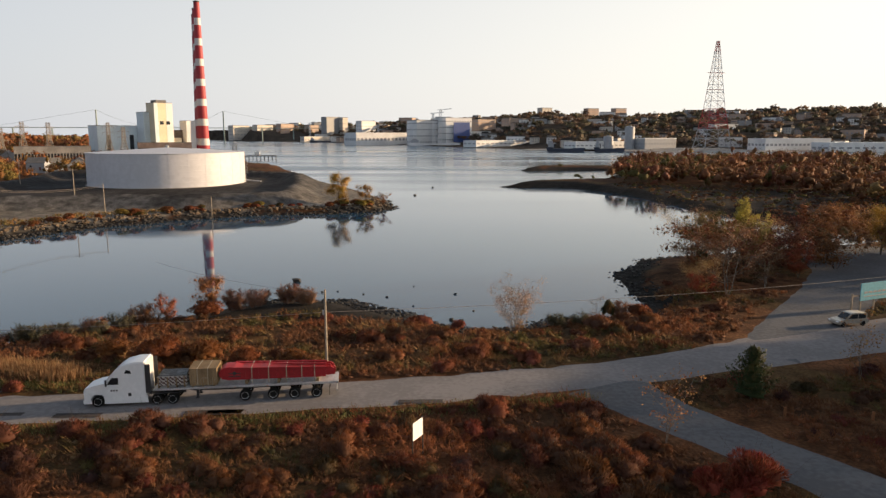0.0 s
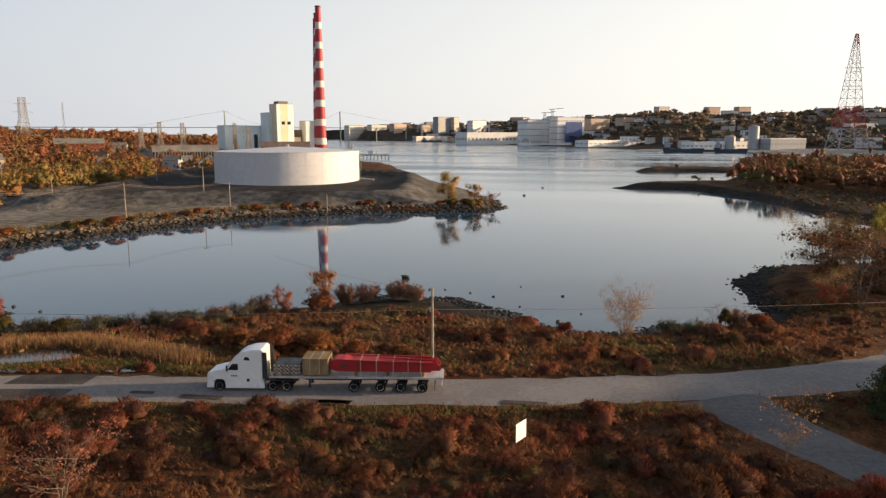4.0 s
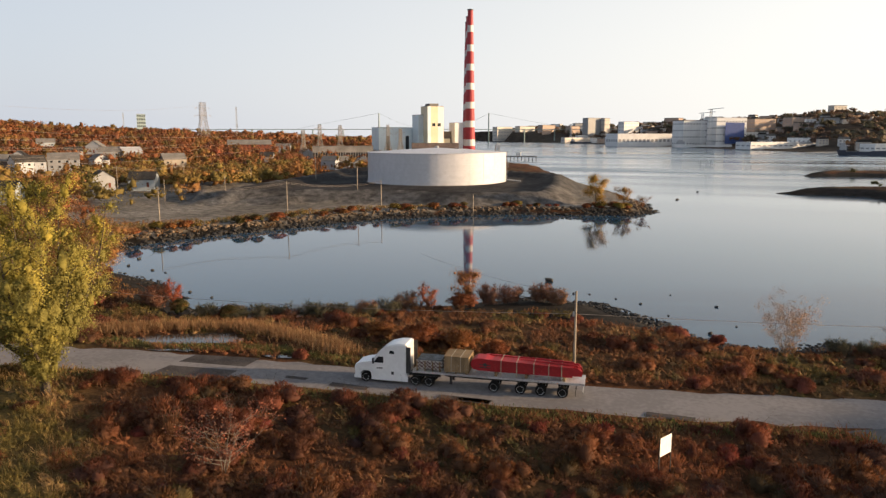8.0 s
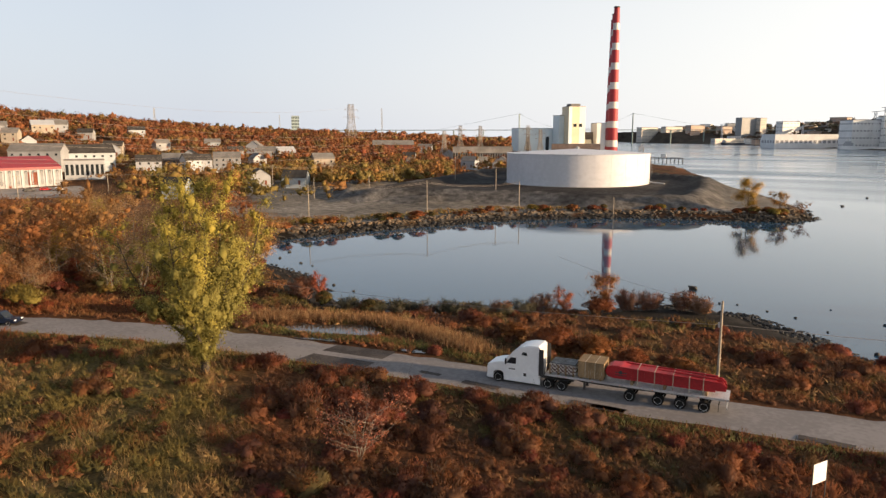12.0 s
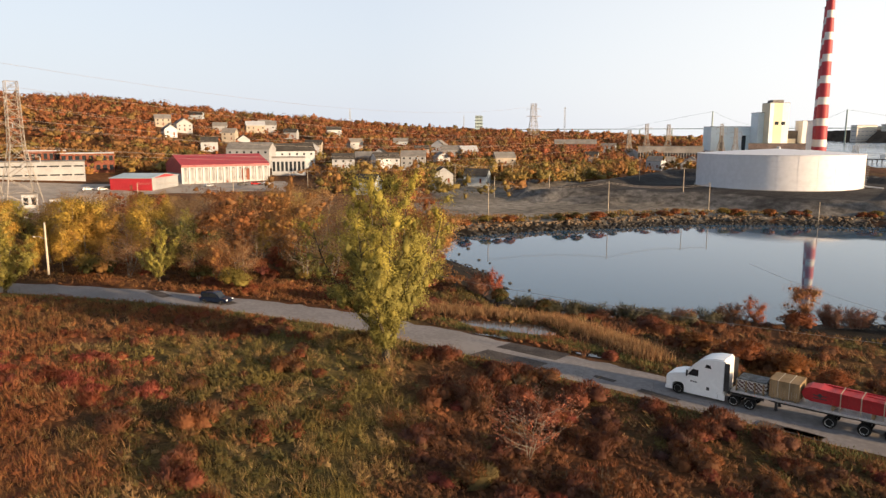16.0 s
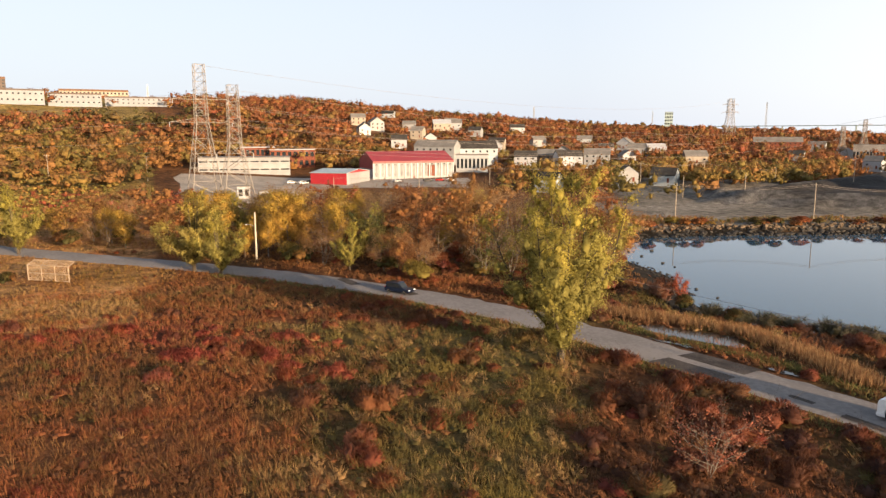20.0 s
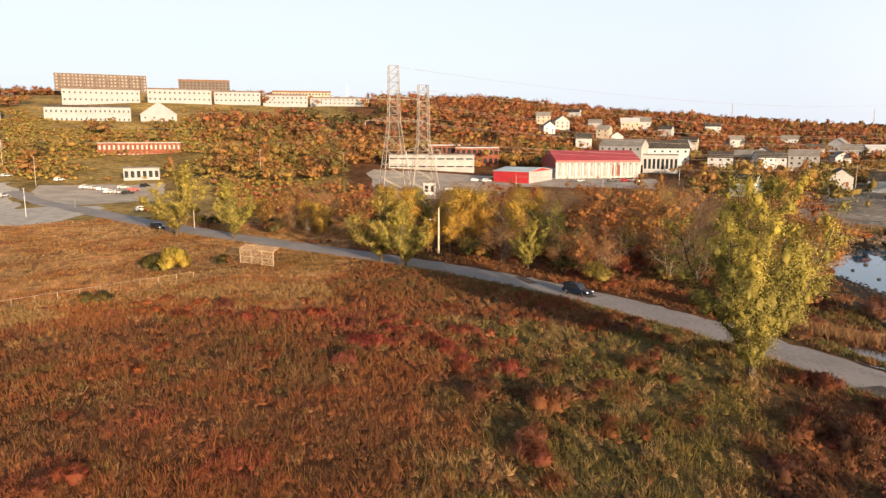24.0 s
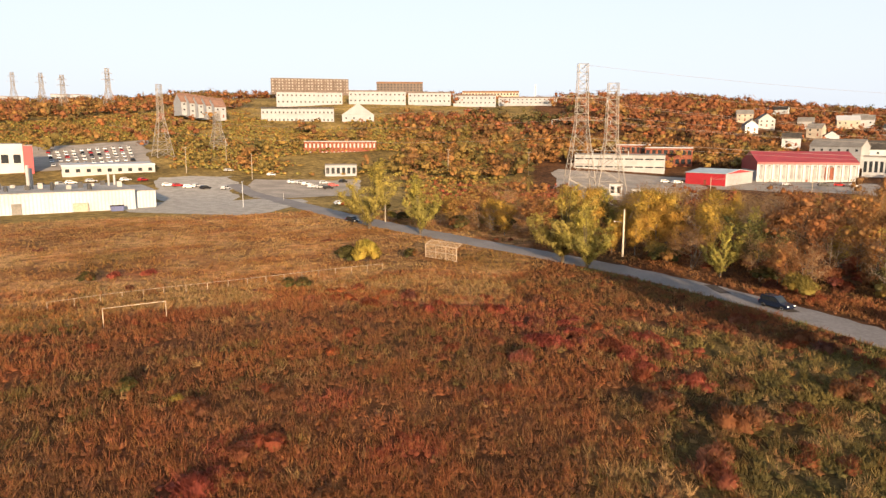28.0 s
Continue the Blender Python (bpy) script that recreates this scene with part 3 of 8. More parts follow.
# ---- paving ----
def ribbon(name, line, widths, z, material, label, category="road", step=2.0, rough_edge=0.25):
    """A strip of paving along a line, with a slightly ragged edge and a crown."""
    p = np.array(line, float)
    d = np.r_[0, np.cumsum(np.hypot(*np.diff(p, axis=0).T))]
    s = np.arange(0, d[-1], step)
    x, y = (np.interp(s, d, np.convolve(np.r_[c[0], c, c[-1]], (0.2, 0.6, 0.2), "valid")) for c in p.T)
    w = np.interp(s, d, widths)
    tx, ty = np.gradient(x), np.gradient(y)
    ln = np.hypot(tx, ty)
    nx, ny = -ty / ln, tx / ln
    rng = np.random.default_rng(len(line))
    gz = height(x, y)
    v, f = [], []
    across = (-1, -0.6, 0, 0.6, 1)
    for i in range(len(s)):
        for a in across:
            jag = rng.normal(0, rough_edge) if abs(a) == 1 else 0
            k = a * w[i] / 2 + jag * a
            v.append((x[i] + nx[i] * k, y[i] + ny[i] * k, max(gz[i], -0.3) + z + 0.05 * (1 - a * a) - (0.09 if abs(a) == 1 else 0)))
    for i in range(len(s) - 1):
        f += [(i * 5 + j, (i + 1) * 5 + j, (i + 1) * 5 + j + 1, i * 5 + j + 1) for j in range(4)]
    gg = Geo()
    gg.v, gg.f = v, f
    return tagged(part(name, gg, material), label, category, kind="structure")


ASPHALT = mat("old_asphalt", (0.225, 0.21, 0.208), 0.9, scale=0.35, vary=0.14, bump=0.01)
SIDE_ASPHALT = mat("side_asphalt", (0.125, 0.126, 0.134), 0.9, scale=0.35, vary=0.16, bump=0.01)
PATCH = mat("patched_asphalt", (0.085, 0.074, 0.07), 0.9, scale=1.0, vary=0.3, bump=0.01)
ROAD = [(-300, -98), (-250, -64), (-205, -36), (-178, -17), (-155, 2), (-137, 17.5), (-124, 27.5), (-113, 35), (-100, 42.5), (-88, 48), (-74, 53), (-60, 56),
        (-45, 58), (-30, 59.7), (-15, 61.7), (0, 64), (12, 66.5), (25, 71), (36, 76), (52, 82), (80, 92), (130, 112)]
ribbon("road", ROAD, [9, 9, 9, 8.5, 8, 7.6, 7.6, 7.6, 7.6, 7.6, 7.6, 7.6, 7.6, 7.4, 7.4, 7.4, 7.6, 8, 10, 12, 12, 12], 0.06, ASPHALT,
       "worn grey-brown asphalt road with patches and ragged edges")
ribbon("road", [(34, 72), (41, 80), (49, 91), (60, 104), (71, 118), (80, 136), (92, 156)], [8, 11, 12, 13, 15, 22, 26], 0.035, SIDE_ASPHALT, "grey asphalt branch road to the shore lot")
ribbon("road", [(15, 66), (18, 60), (21, 55.5), (24.5, 50.5), (28, 45.5), (32, 39), (40, 24), (48, 5)], [12, 8.5, 7.5, 7.5, 8, 8, 8, 8], 0.03, SIDE_ASPHALT, "cracked grey side road")
# ---- trees and shrubs ----
def grow(rng, h, rad, base, limbs=8, stems=1, rise=0.55, twigs=3, thick=0.016, sides=5):
    """Trunk, limbs and twigs as tapered pieces, and the places where leaves sit."""
    wood, tips = Geo(), []
    for s in range(stems):
        out = Vector((rng.normal(0, 1), rng.normal(0, 1), 0)) * (rad * 0.28 if stems > 1 else rad * 0.06)
        top = Vector((out.x * 1.6, out.y * 1.6, h * rng.uniform(0.82, 0.95)))
        foot = out * 0.12
        r = h * thick / math.sqrt(stems)
        line = [foot.lerp(top, k / 6) + Vector((rng.normal(0, 0.012), rng.normal(0, 0.012), 0)) * h * (k > 0) for k in range(7)]
        for k in range(6):
            wood.rod(line[k], line[k + 1], r * (1.12 - k / 6), r * (1.12 - (k + 1) / 6), sides)
        tips += [tuple(line[6]), tuple(line[5])]
        n = max(3, limbs // stems)
        for i in range(n):
            f = base + (0.95 - base) * (i + rng.uniform(0, 0.8)) / n
            k = min(5, int(f * 6))
            p = line[k].lerp(line[k + 1], f * 6 - k)
            t = i * 2.4 + rng.uniform(-0.5, 0.5) + s
            shape = math.sin(math.pi * min(1, max(0.12, (1.05 - f) / (1.1 - base) * 0.86 + 0.1)))
            ln = rad * (0.35 + 0.8 * shape) * rng.uniform(0.75, 1.2)
            d = Vector((math.cos(t), math.sin(t), 0))
            q = p + d * ln * 0.55 + Vector((0, 0, ln * rise * 0.45))
            e = p + d * ln + Vector((0, 0, ln * rise * rng.uniform(0.7, 1.5)))
            rr = r * (1.1 - f) * 0.55 + 0.008
            wood.rod(p, q, rr, rr * 0.6, sides - 1), wood.rod(q, e, rr * 0.6, rr * 0.2, 3)
            tips += [tuple(e), tuple(q.lerp(e, 0.5)), tuple(q)]
            for j in range(twigs):
                a = p.lerp(q, rng.uniform(0.4, 1)) if j % 2 else q.lerp(e, rng.uniform(0, 0.9))
                b = a + Vector((rng.normal(0, 0.5) + d.x * 0.4, rng.normal(0, 0.5) + d.y * 0.4, rng.uniform(-0.1, 0.9))) * ln * 0.42
                wood.rod(a, b, rr * 0.4, rr * 0.1, 3)
                tips += [tuple(b), tuple(a.lerp(b, 0.6))]
    return wood, np.array(tips)


def crown(rng, name, tips, n, spread, size, colours, weights=None, droop=0.0, dense=0.36):
    """Leaves in uneven clumps about the twigs, each clump round a leafy mass."""
    k = min(len(tips), 150 if n > 9000 else 90 if dense else 160)
    hub = tips[rng.choice(len(tips), k, replace=False)] + rng.normal(0, spread * 0.3, (k, 3))
    hub[:, 2] = np.maximum(hub[:, 2] - droop * rng.uniform(0, 1, k), spread * 0.55)
    rad = spread * rng.uniform(0.8, 1.75, k)
    c = np.array(colours, float)
    w = np.ones(len(c)) / len(c) if weights is None else np.array(weights, float) / sum(weights)
    own = soften(c[rng.choice(len(c), k, p=w)], w @ c, 0.55)
    pick = rng.choice(k, n, p=rad ** 2 / (rad ** 2).sum())
    d = rng.normal(size=(n, 3))
    d /= np.linalg.norm(d, axis=1)[:, None]
    at = hub[pick] + d * rad[pick][:, None] * np.array([1, 1, 0.9]) * rng.uniform(0.35, 1.3, (n, 1))
    at[:, 2] = np.maximum(at[:, 2], 0.06)
    mid = np.array([tips[:, 0].mean(), tips[:, 1].mean(), tips[:, 2].max() * 0.45])
    out = (at - mid) / (np.abs(tips - mid).max(0) + 0.2) * 0.9 + d * 0.55
    leaf = soften(own[pick], c[rng.choice(len(c), n, p=w)], 0.75)
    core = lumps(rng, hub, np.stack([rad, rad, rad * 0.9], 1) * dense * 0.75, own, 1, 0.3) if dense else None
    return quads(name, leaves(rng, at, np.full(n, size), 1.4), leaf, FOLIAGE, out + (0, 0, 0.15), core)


KINDS = {}


def kind(key, seed, h, rad, base, n, size, colours, weights=None, bark=BARK, spread=0.09, droop=0.0, dense=0.36, **grown):
    rng = np.random.default_rng(seed)
    wood, tips = grow(rng, h, rad, base, **grown)
    KINDS[key] = (wood.mesh("trunk", bark), crown(rng, "crown", tips, n, h * spread, size, colours, weights, droop, dense) if n else None, h)


kind("gold", 1, 12, 2.6, 0.2, 11000, 0.16, (GOLD, LIME, ORANGE), (6, 3, 1), PALE_BARK, 0.085, dense=0.3)
kind("gold_slim", 2, 12, 1.9, 0.25, 9000, 0.16, (GOLD, LIME, ORANGE), (7, 3, 1), PALE_BARK, 0.08, dense=0.3)
kind("amber", 4, 11, 3.6, 0.2, 11000, 0.14, ((0.28, 0.13, 0.045), (0.2, 0.085, 0.035), (0.3, 0.18, 0.05)), (4, 3, 2), spread=0.10, stems=2, limbs=10)
kind("rust", 5, 11, 3.8, 0.15, 11000, 0.14, ((0.24, 0.09, 0.03), (0.2, 0.11, 0.05), (0.32, 0.15, 0.045)), (5, 3, 2), spread=0.10, limbs=11)
kind("brown", 6, 11, 3.6, 0.12, 9000, 0.12, ((0.30, 0.175, 0.075), (0.32, 0.22, 0.12), (0.33, 0.16, 0.055)), (4, 3, 2), PALE_BARK, 0.095, dense=0.0, stems=3, limbs=14, twigs=7)
kind("bare", 7, 11, 3.6, 0.12, 1500, 0.13, (TWIG, BROWN), None, PALE_BARK, 0.06, dense=0.0, stems=3, limbs=16, twigs=10, thick=0.012)
kind("olive", 8, 11, 3.6, 0.15, 11000, 0.16, (OLIVE, LIME, GREEN), (4, 2, 3), spread=0.10, limbs=11, stems=2)
kind("scarlet", 9, 10, 3.6, 0.12, 11000, 0.15, (RED, RUST, ORANGE), (6, 3, 1), spread=0.105, limbs=11, stems=2)
kind("thicket", 10, 6, 3.4, 0.05, 4200, 0.16, (RUST, BROWN, OLIVE, TWIG), (4, 3, 2, 2), spread=0.1, stems=5, limbs=20, twigs=4, thick=0.008)
kind("plum", 11, 6, 3.2, 0.05, 4200, 0.16, (PLUM, RED, BROWN), (4, 2, 3), spread=0.1, stems=5, limbs=20, twigs=4, thick=0.008)

NAMES = {"gold": ("birch_tree", "slender yellow-leaved autumn tree with a pale trunk", "tree"), "gold_slim": ("birch_tree", "narrow golden autumn tree with a pale trunk", "tree"),
         "lime": ("willow_tree", "yellow-green leafy tree with several stems", "tree"), "amber": ("maple_tree", "orange-leaved autumn tree among brush", "tree"),
         "rust": ("oak_tree", "rust-brown autumn tree with a broad crown", "tree"), "brown": ("alder_tree", "thinly leaved brown tree with pale limbs", "tree"),
         "bare": ("bare_tree", "leafless tree with pale branches", "tree"), "olive": ("ash_tree", "dull green tree not yet turned", "tree"),
         "scarlet": ("maple_tree", "scarlet-leaved maple in autumn colour", "tree"), "thicket": ("thicket", "tangled rust-brown thicket of tall shrubs", "shrub"),
         "plum": ("sumac_shrub", "dark red sumac shrub by the shore", "shrub")}


def plant(key, x, y, h, turn=0.0, label="", wide=1.0, group=""):
    trunk, leafage, nominal = KINDS[key]
    name, text, cat = NAMES[key]
    s = h / nominal
    m = Matrix.LocRotScale((x, y, ground_z(x, y) - 0.05), Euler((0, 0, turn)), (s * wide, s * wide, s))
    ob = thing(name, m, label or text, cat, group)
    part("trunk", trunk, None, ob)
    if leafage:
        part("crown", leafage, None, ob)
    return ob


def dome(key, seed, h, rad, n, size, colours, weights, name, label, bark=BARK):
    """A rounded bush: a lumpy dome of leaves on many stems, ragged at its edge."""
    r7 = np.random.default_rng(seed)
    wood, tips = grow(r7, h, rad, 0.05, limbs=16, stems=5, twigs=3, rise=0.9, thick=0.009, sides=4)
    c = np.array(colours, float)
    w = np.array(weights, float) / sum(weights)
    k = 14
    t = r7.uniform(0, 2 * math.pi, k)
    f = np.sqrt(r7.uniform(0.0, 1.0, k))
    hub = np.stack([np.cos(t) * f * rad * 0.62, np.sin(t) * f * rad * 0.62, h * (0.3 + 0.34 * (1 - f) + r7.uniform(0, 0.12, k))], 1)
    big = np.stack([rad * r7.uniform(0.36, 0.52, k)] * 2 + [h * r7.uniform(0.22, 0.32, k)], 1)
    own = soften(c[r7.choice(len(c), k, p=w)], w @ c, 0.5)
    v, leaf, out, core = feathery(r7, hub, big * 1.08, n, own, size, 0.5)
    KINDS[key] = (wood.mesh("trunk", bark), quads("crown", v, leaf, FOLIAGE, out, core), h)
    NAMES[key] = (name, label, "shrub")


for key, seed, pal in (("low_rust", 61, (RUST, BROWN, ORANGE)), ("low_gold", 62, (YELLOW, LIME, OLIVE)), ("low_plum", 63, (PLUM, RED, RUST)), ("low_green", 64, (OLIVE, GREEN, RUST)), ("low_grey", 65, (OLIVE, BROWN, TWIG))):
    dome(key, seed, 3.0, 1.9, 2400, 0.06, pal, (5, 3, 2), "bush", "low rounded autumn bush")
dome("bright_gold", 66, 3.4, 1.8, 3000, 0.07, ((0.38, 0.30, 0.05), (0.29, 0.27, 0.05), (0.36, 0.24, 0.04)), (5, 4, 2), "bush", "bright yellow-green rounded bush by the field fence")
rng = np.random.default_rng(20)


def leader_tree(key, seed, h, rad, n, size, low, high, name, label, leaders=9, shoots=13):
    """A short trunk that forks into upswept leaders set with leafy shoots: tinted olive below, lighter yellow towards
    the top as if sunlit.
    """
    r8 = np.random.default_rng(seed)
    wood, twig, low, high = Geo(), [], np.array(low), np.array(high)
    fork = Vector((r8.normal(0, 0.02) * h, r8.normal(0, 0.02) * h, h * 0.2))
    wood.rod((0, 0, 0), fork * 0.5, h * 0.024, h * 0.019, 8), wood.rod(fork * 0.5, fork, h * 0.019, h * 0.016, 8)
    for i in range(leaders):
        t, inner = i * 2.4 + r8.uniform(-0.4, 0.4), i % 3 == 0
        reach = rad * (r8.uniform(0.12, 0.45) if inner else r8.uniform(0.55, 0.92))
        end = Vector((math.cos(t) * reach, math.sin(t) * reach, h * (r8.uniform(0.9, 0.98) if inner else r8.uniform(0.5, 0.88))))
        start = fork * r8.uniform(0.5, 1.0)
        bow = Vector((end.x * 0.85, end.y * 0.85, start.z + (end.z - start.z) * 0.4))
        line = [start * (1 - u) ** 2 + bow * 2 * u * (1 - u) + end * u * u for u in (k / 7 for k in range(8))]
        r = h * 0.0105
        for k in range(7):
            wood.rod(line[k], line[k + 1], r * (1.05 - k / 7), r * (1.05 - (k + 1) / 7), 5)
        for k in range(shoots):
            u = 1.2 + 5.8 * (k + r8.uniform(0, 0.9)) / shoots
            p = line[int(u)].lerp(line[min(7, int(u) + 1)], u - int(u))
            a = t + r8.normal(0, 1.3)
            ln = rad * r8.uniform(0.26, 0.5) * (1.1 - 0.07 * u)
            q = p + Vector((math.cos(a) * 0.8, math.sin(a) * 0.8, r8.uniform(0.1, 1.05))) * ln
            wood.rod(p, q, r * 0.3, r * 0.06, 3)
            twig.append((p, q))
    for i in range(leaders * 2):   # low shoots round the trunk
        a, z = r8.uniform(0, 6.3), h * r8.uniform(0.05, 0.2)
        p = Vector((0, 0, z))
        twig.append((p, p + Vector((math.cos(a) * 0.5, math.sin(a) * 0.5, r8.uniform(0.3, 0.9))) * rad * r8.uniform(0.3, 0.55)))
    p, q = (np.array([w[k][:] for w in twig]) for k in (0, 1))
    ln = np.linalg.norm(q - p, axis=1)
    tone = r8.normal(0, 0.13, len(p))
    pick = r8.choice(len(p), n, p=ln / ln.sum())
    d = r8.normal(size=(n, 3))
    at = p[pick] + (q - p)[pick] * r8.uniform(0.1, 1.08, (n, 1)) + d * h * 0.019 * r8.uniform(0.4, 1.5, (n, 1))
    at[:, 2] = np.maximum(at[:, 2], 0.1)
    # sunlight on the upper crown put into leaf colour, rising with height
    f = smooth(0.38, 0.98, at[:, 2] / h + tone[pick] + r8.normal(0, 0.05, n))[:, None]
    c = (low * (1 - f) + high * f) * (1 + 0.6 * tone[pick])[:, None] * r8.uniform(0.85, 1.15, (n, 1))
    out = (at - (0, 0, h * 0.5)) / (rad, rad, h * 0.6) + d * 0.4
    fc = smooth(0.38, 0.98, q[:, 2:] / h + tone[:, None])
    # inner masses tinted darker, shade inside the crown put into their colour
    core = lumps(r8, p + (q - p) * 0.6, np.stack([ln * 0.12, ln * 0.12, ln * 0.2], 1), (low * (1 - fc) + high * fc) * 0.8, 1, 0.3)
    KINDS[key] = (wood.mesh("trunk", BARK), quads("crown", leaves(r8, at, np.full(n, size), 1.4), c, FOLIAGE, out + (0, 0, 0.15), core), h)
    NAMES[key] = (name, label, "tree")


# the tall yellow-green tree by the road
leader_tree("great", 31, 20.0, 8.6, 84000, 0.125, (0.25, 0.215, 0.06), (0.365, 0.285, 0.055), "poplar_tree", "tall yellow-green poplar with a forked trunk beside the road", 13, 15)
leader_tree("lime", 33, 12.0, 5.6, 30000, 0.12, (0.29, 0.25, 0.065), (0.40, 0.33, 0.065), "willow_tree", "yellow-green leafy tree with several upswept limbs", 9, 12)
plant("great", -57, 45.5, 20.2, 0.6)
# roadside trees further along
for key, x, y, h, w in (("lime", -128, 20, 14.8, 1.1), ("lime", -122.5, 23.5, 11.4, 1.15), ("lime", -173, -21, 17.2, 1.25), ("lime", -164, -8, 14.4, 0.95), ("bright_gold", -123.5, -15.6, 5.4, 1.0), ("low_green", -127, -19.5, 3.6, 1.2),
                        ("gold_slim", -130, 47, 11.5, 1.0), ("gold_slim", -125, 54, 6.5, 0.8), ("gold", -138, 40, 11, 1.0), ("gold", -135, 43, 10.5, 1.0), ("gold_slim", -141, 43, 12, 1)):
    plant(key, x, y, h, rng.uniform(0, 6.3), wide=w)
# the belt of trees between the road and the works
belt = [("gold", 5), ("gold_slim", 4), ("brown", 9), ("bare", 6), ("rust", 2), ("amber", 3), ("olive", 1), ("lime", 2)]
keys, odds = [k for k, _ in belt], np.array([w for _, w in belt], float)
placed = []
tries = 0
while len(placed) < 100 and tries < 6000:
    tries += 1
    az, d = rng.uniform(47, 99), rng.uniform(112, 205)
    x, y = spot(az, d)
    road_d = -inside_by(np.array([x]), np.array([y]), [(-205, -36), (-155, 2), (-124, 27.5), (-100, 42.5), (-74, 53), (-74, 53.1), (-100, 42.6), (-124, 27.6), (-155, 2.1), (-205, -35.9)])[0]
    side = y > np.interp(x, [-205, -155, -124, -100, -74], [-36, 2, 27.5, 42.5, 53])
    wet = inside_by(np.array([x]), np.array([y]), HARBOUR)[0]
    if not side or road_d < 9 or wet > -6 or any((x - a) ** 2 + (y - b) ** 2 < 20 for a, b in placed) or (az < 57 and d > 165) or (az > 74 and d > 185):
        continue
    o = odds * (np.where([k.startswith("gold") for k in keys], 2.5 if az > 68 else 0.25, 1.0))
    placed.append((x, y))
    near_low = 0.75 if road_d < 16 else 1.0
    plant(keys[rng.choice(len(keys), p=o / o.sum())], x, y, near_low * min(rng.uniform(8, 13.5), 24 - d * 0.076), rng.uniform(0, 6.3), wide=rng.uniform(0.9, 1.2), group="trees behind the road")
for i in range(80):
    az, d = rng.uniform(66, 99), rng.uniform(128, 215)
    x, y = spot(az, d)
    if y > np.interp(x, [-205, -155, -124, -100, -74], [-36, 2, 27.5, 42.5, 53]) + 8:
        plant(("low_gold", "low_gold", "low_green", "low_gold", "low_rust")[i % 5], x, y, rng.uniform(2.4, 4.6), i, wide=1.25, label="yellow and olive bush on the bank behind the road", group="bushes behind the road")
for i in range(75):
    az, d = rng.uniform(46, 98), rng.uniform(96, 150)
    x, y = spot(az, d)
    if y > np.interp(x, [-205, -155, -124, -100, -74], [-36, 2, 27.5, 42.5, 53]) + 8 and inside_by(np.array([x]), np.array([y]), HARBOUR)[0] < -4:
        plant(("low_rust", "low_gold", "low_grey", "low_green", "low_gold", "low_plum")[i % 6], x, y, rng.uniform(2.0, 4.2), rng.uniform(0, 6.3), wide=1.2, group="roadside thicket")
# the clump on the point by the branch road
for i in range(34):
    az, d = rng.uniform(-32.5, -18.5), rng.uniform(106, 160)
    x, y = spot(az, d)
    w = inside_by(np.array([x]), np.array([y]), HARBOUR)[0]
    if w > -4 or (d < 130 and az < -25.5 - (d - 106) * 0.05) or x > 0.56 * y + 2:
        continue
    plant(("brown", "bare", "olive", "thicket", "rust", "brown", "plum")[i % 7], x, y, rng.uniform(5.5, 10.5), rng.uniform(0, 6.3), wide=1.15, group="trees on the point")
plant("lime", *spot(-23.5, 141), 12.5, 1.0, wide=1.0), plant("scarlet", *spot(-20.4, 110), 3.6), plant("scarlet", *spot(-27.3, 131), 5.0, 2.0)
for az, d, h, key in ((-29.4, 168, 9, "amber"), (-30.8, 172, 8, "rust"), (-32.3, 165, 10.5, "gold"), (-26.9, 158, 6, "amber"), (-28.2, 163, 6, "rust"), (-33.5, 160, 9, "rust"), (-31.5, 178, 7, "brown")):
    plant(key, *spot(az, d), h, az)
# unseen trees added past the side road so evening shade falls on the junction
for i in range(32):
    x, y = rng.uniform(66, 118), rng.uniform(-8, 72)
    plant(("rust", "brown", "olive", "amber", "thicket")[i % 5], x, y, rng.uniform(9, 14), i, wide=1.1, group="trees past the side road")
for i in range(16):
    plant(("rust", "brown", "olive", "amber")[i % 4], rng.uniform(74, 108), rng.uniform(68, 86), rng.uniform(10, 14), i, wide=1.15, group="trees past the side road")
for i in range(66):
    x, y = rng.uniform(86, 165), rng.uniform(55, 150)
    if x > 0.72 * y and abs(y - (92 + (x - 80) * 0.4)) > 9:
        plant(("rust", "brown", "olive", "amber", "thicket")[i % 5], x, y, rng.uniform(10, 14.5), i, wide=1.15, group="trees past the side road")
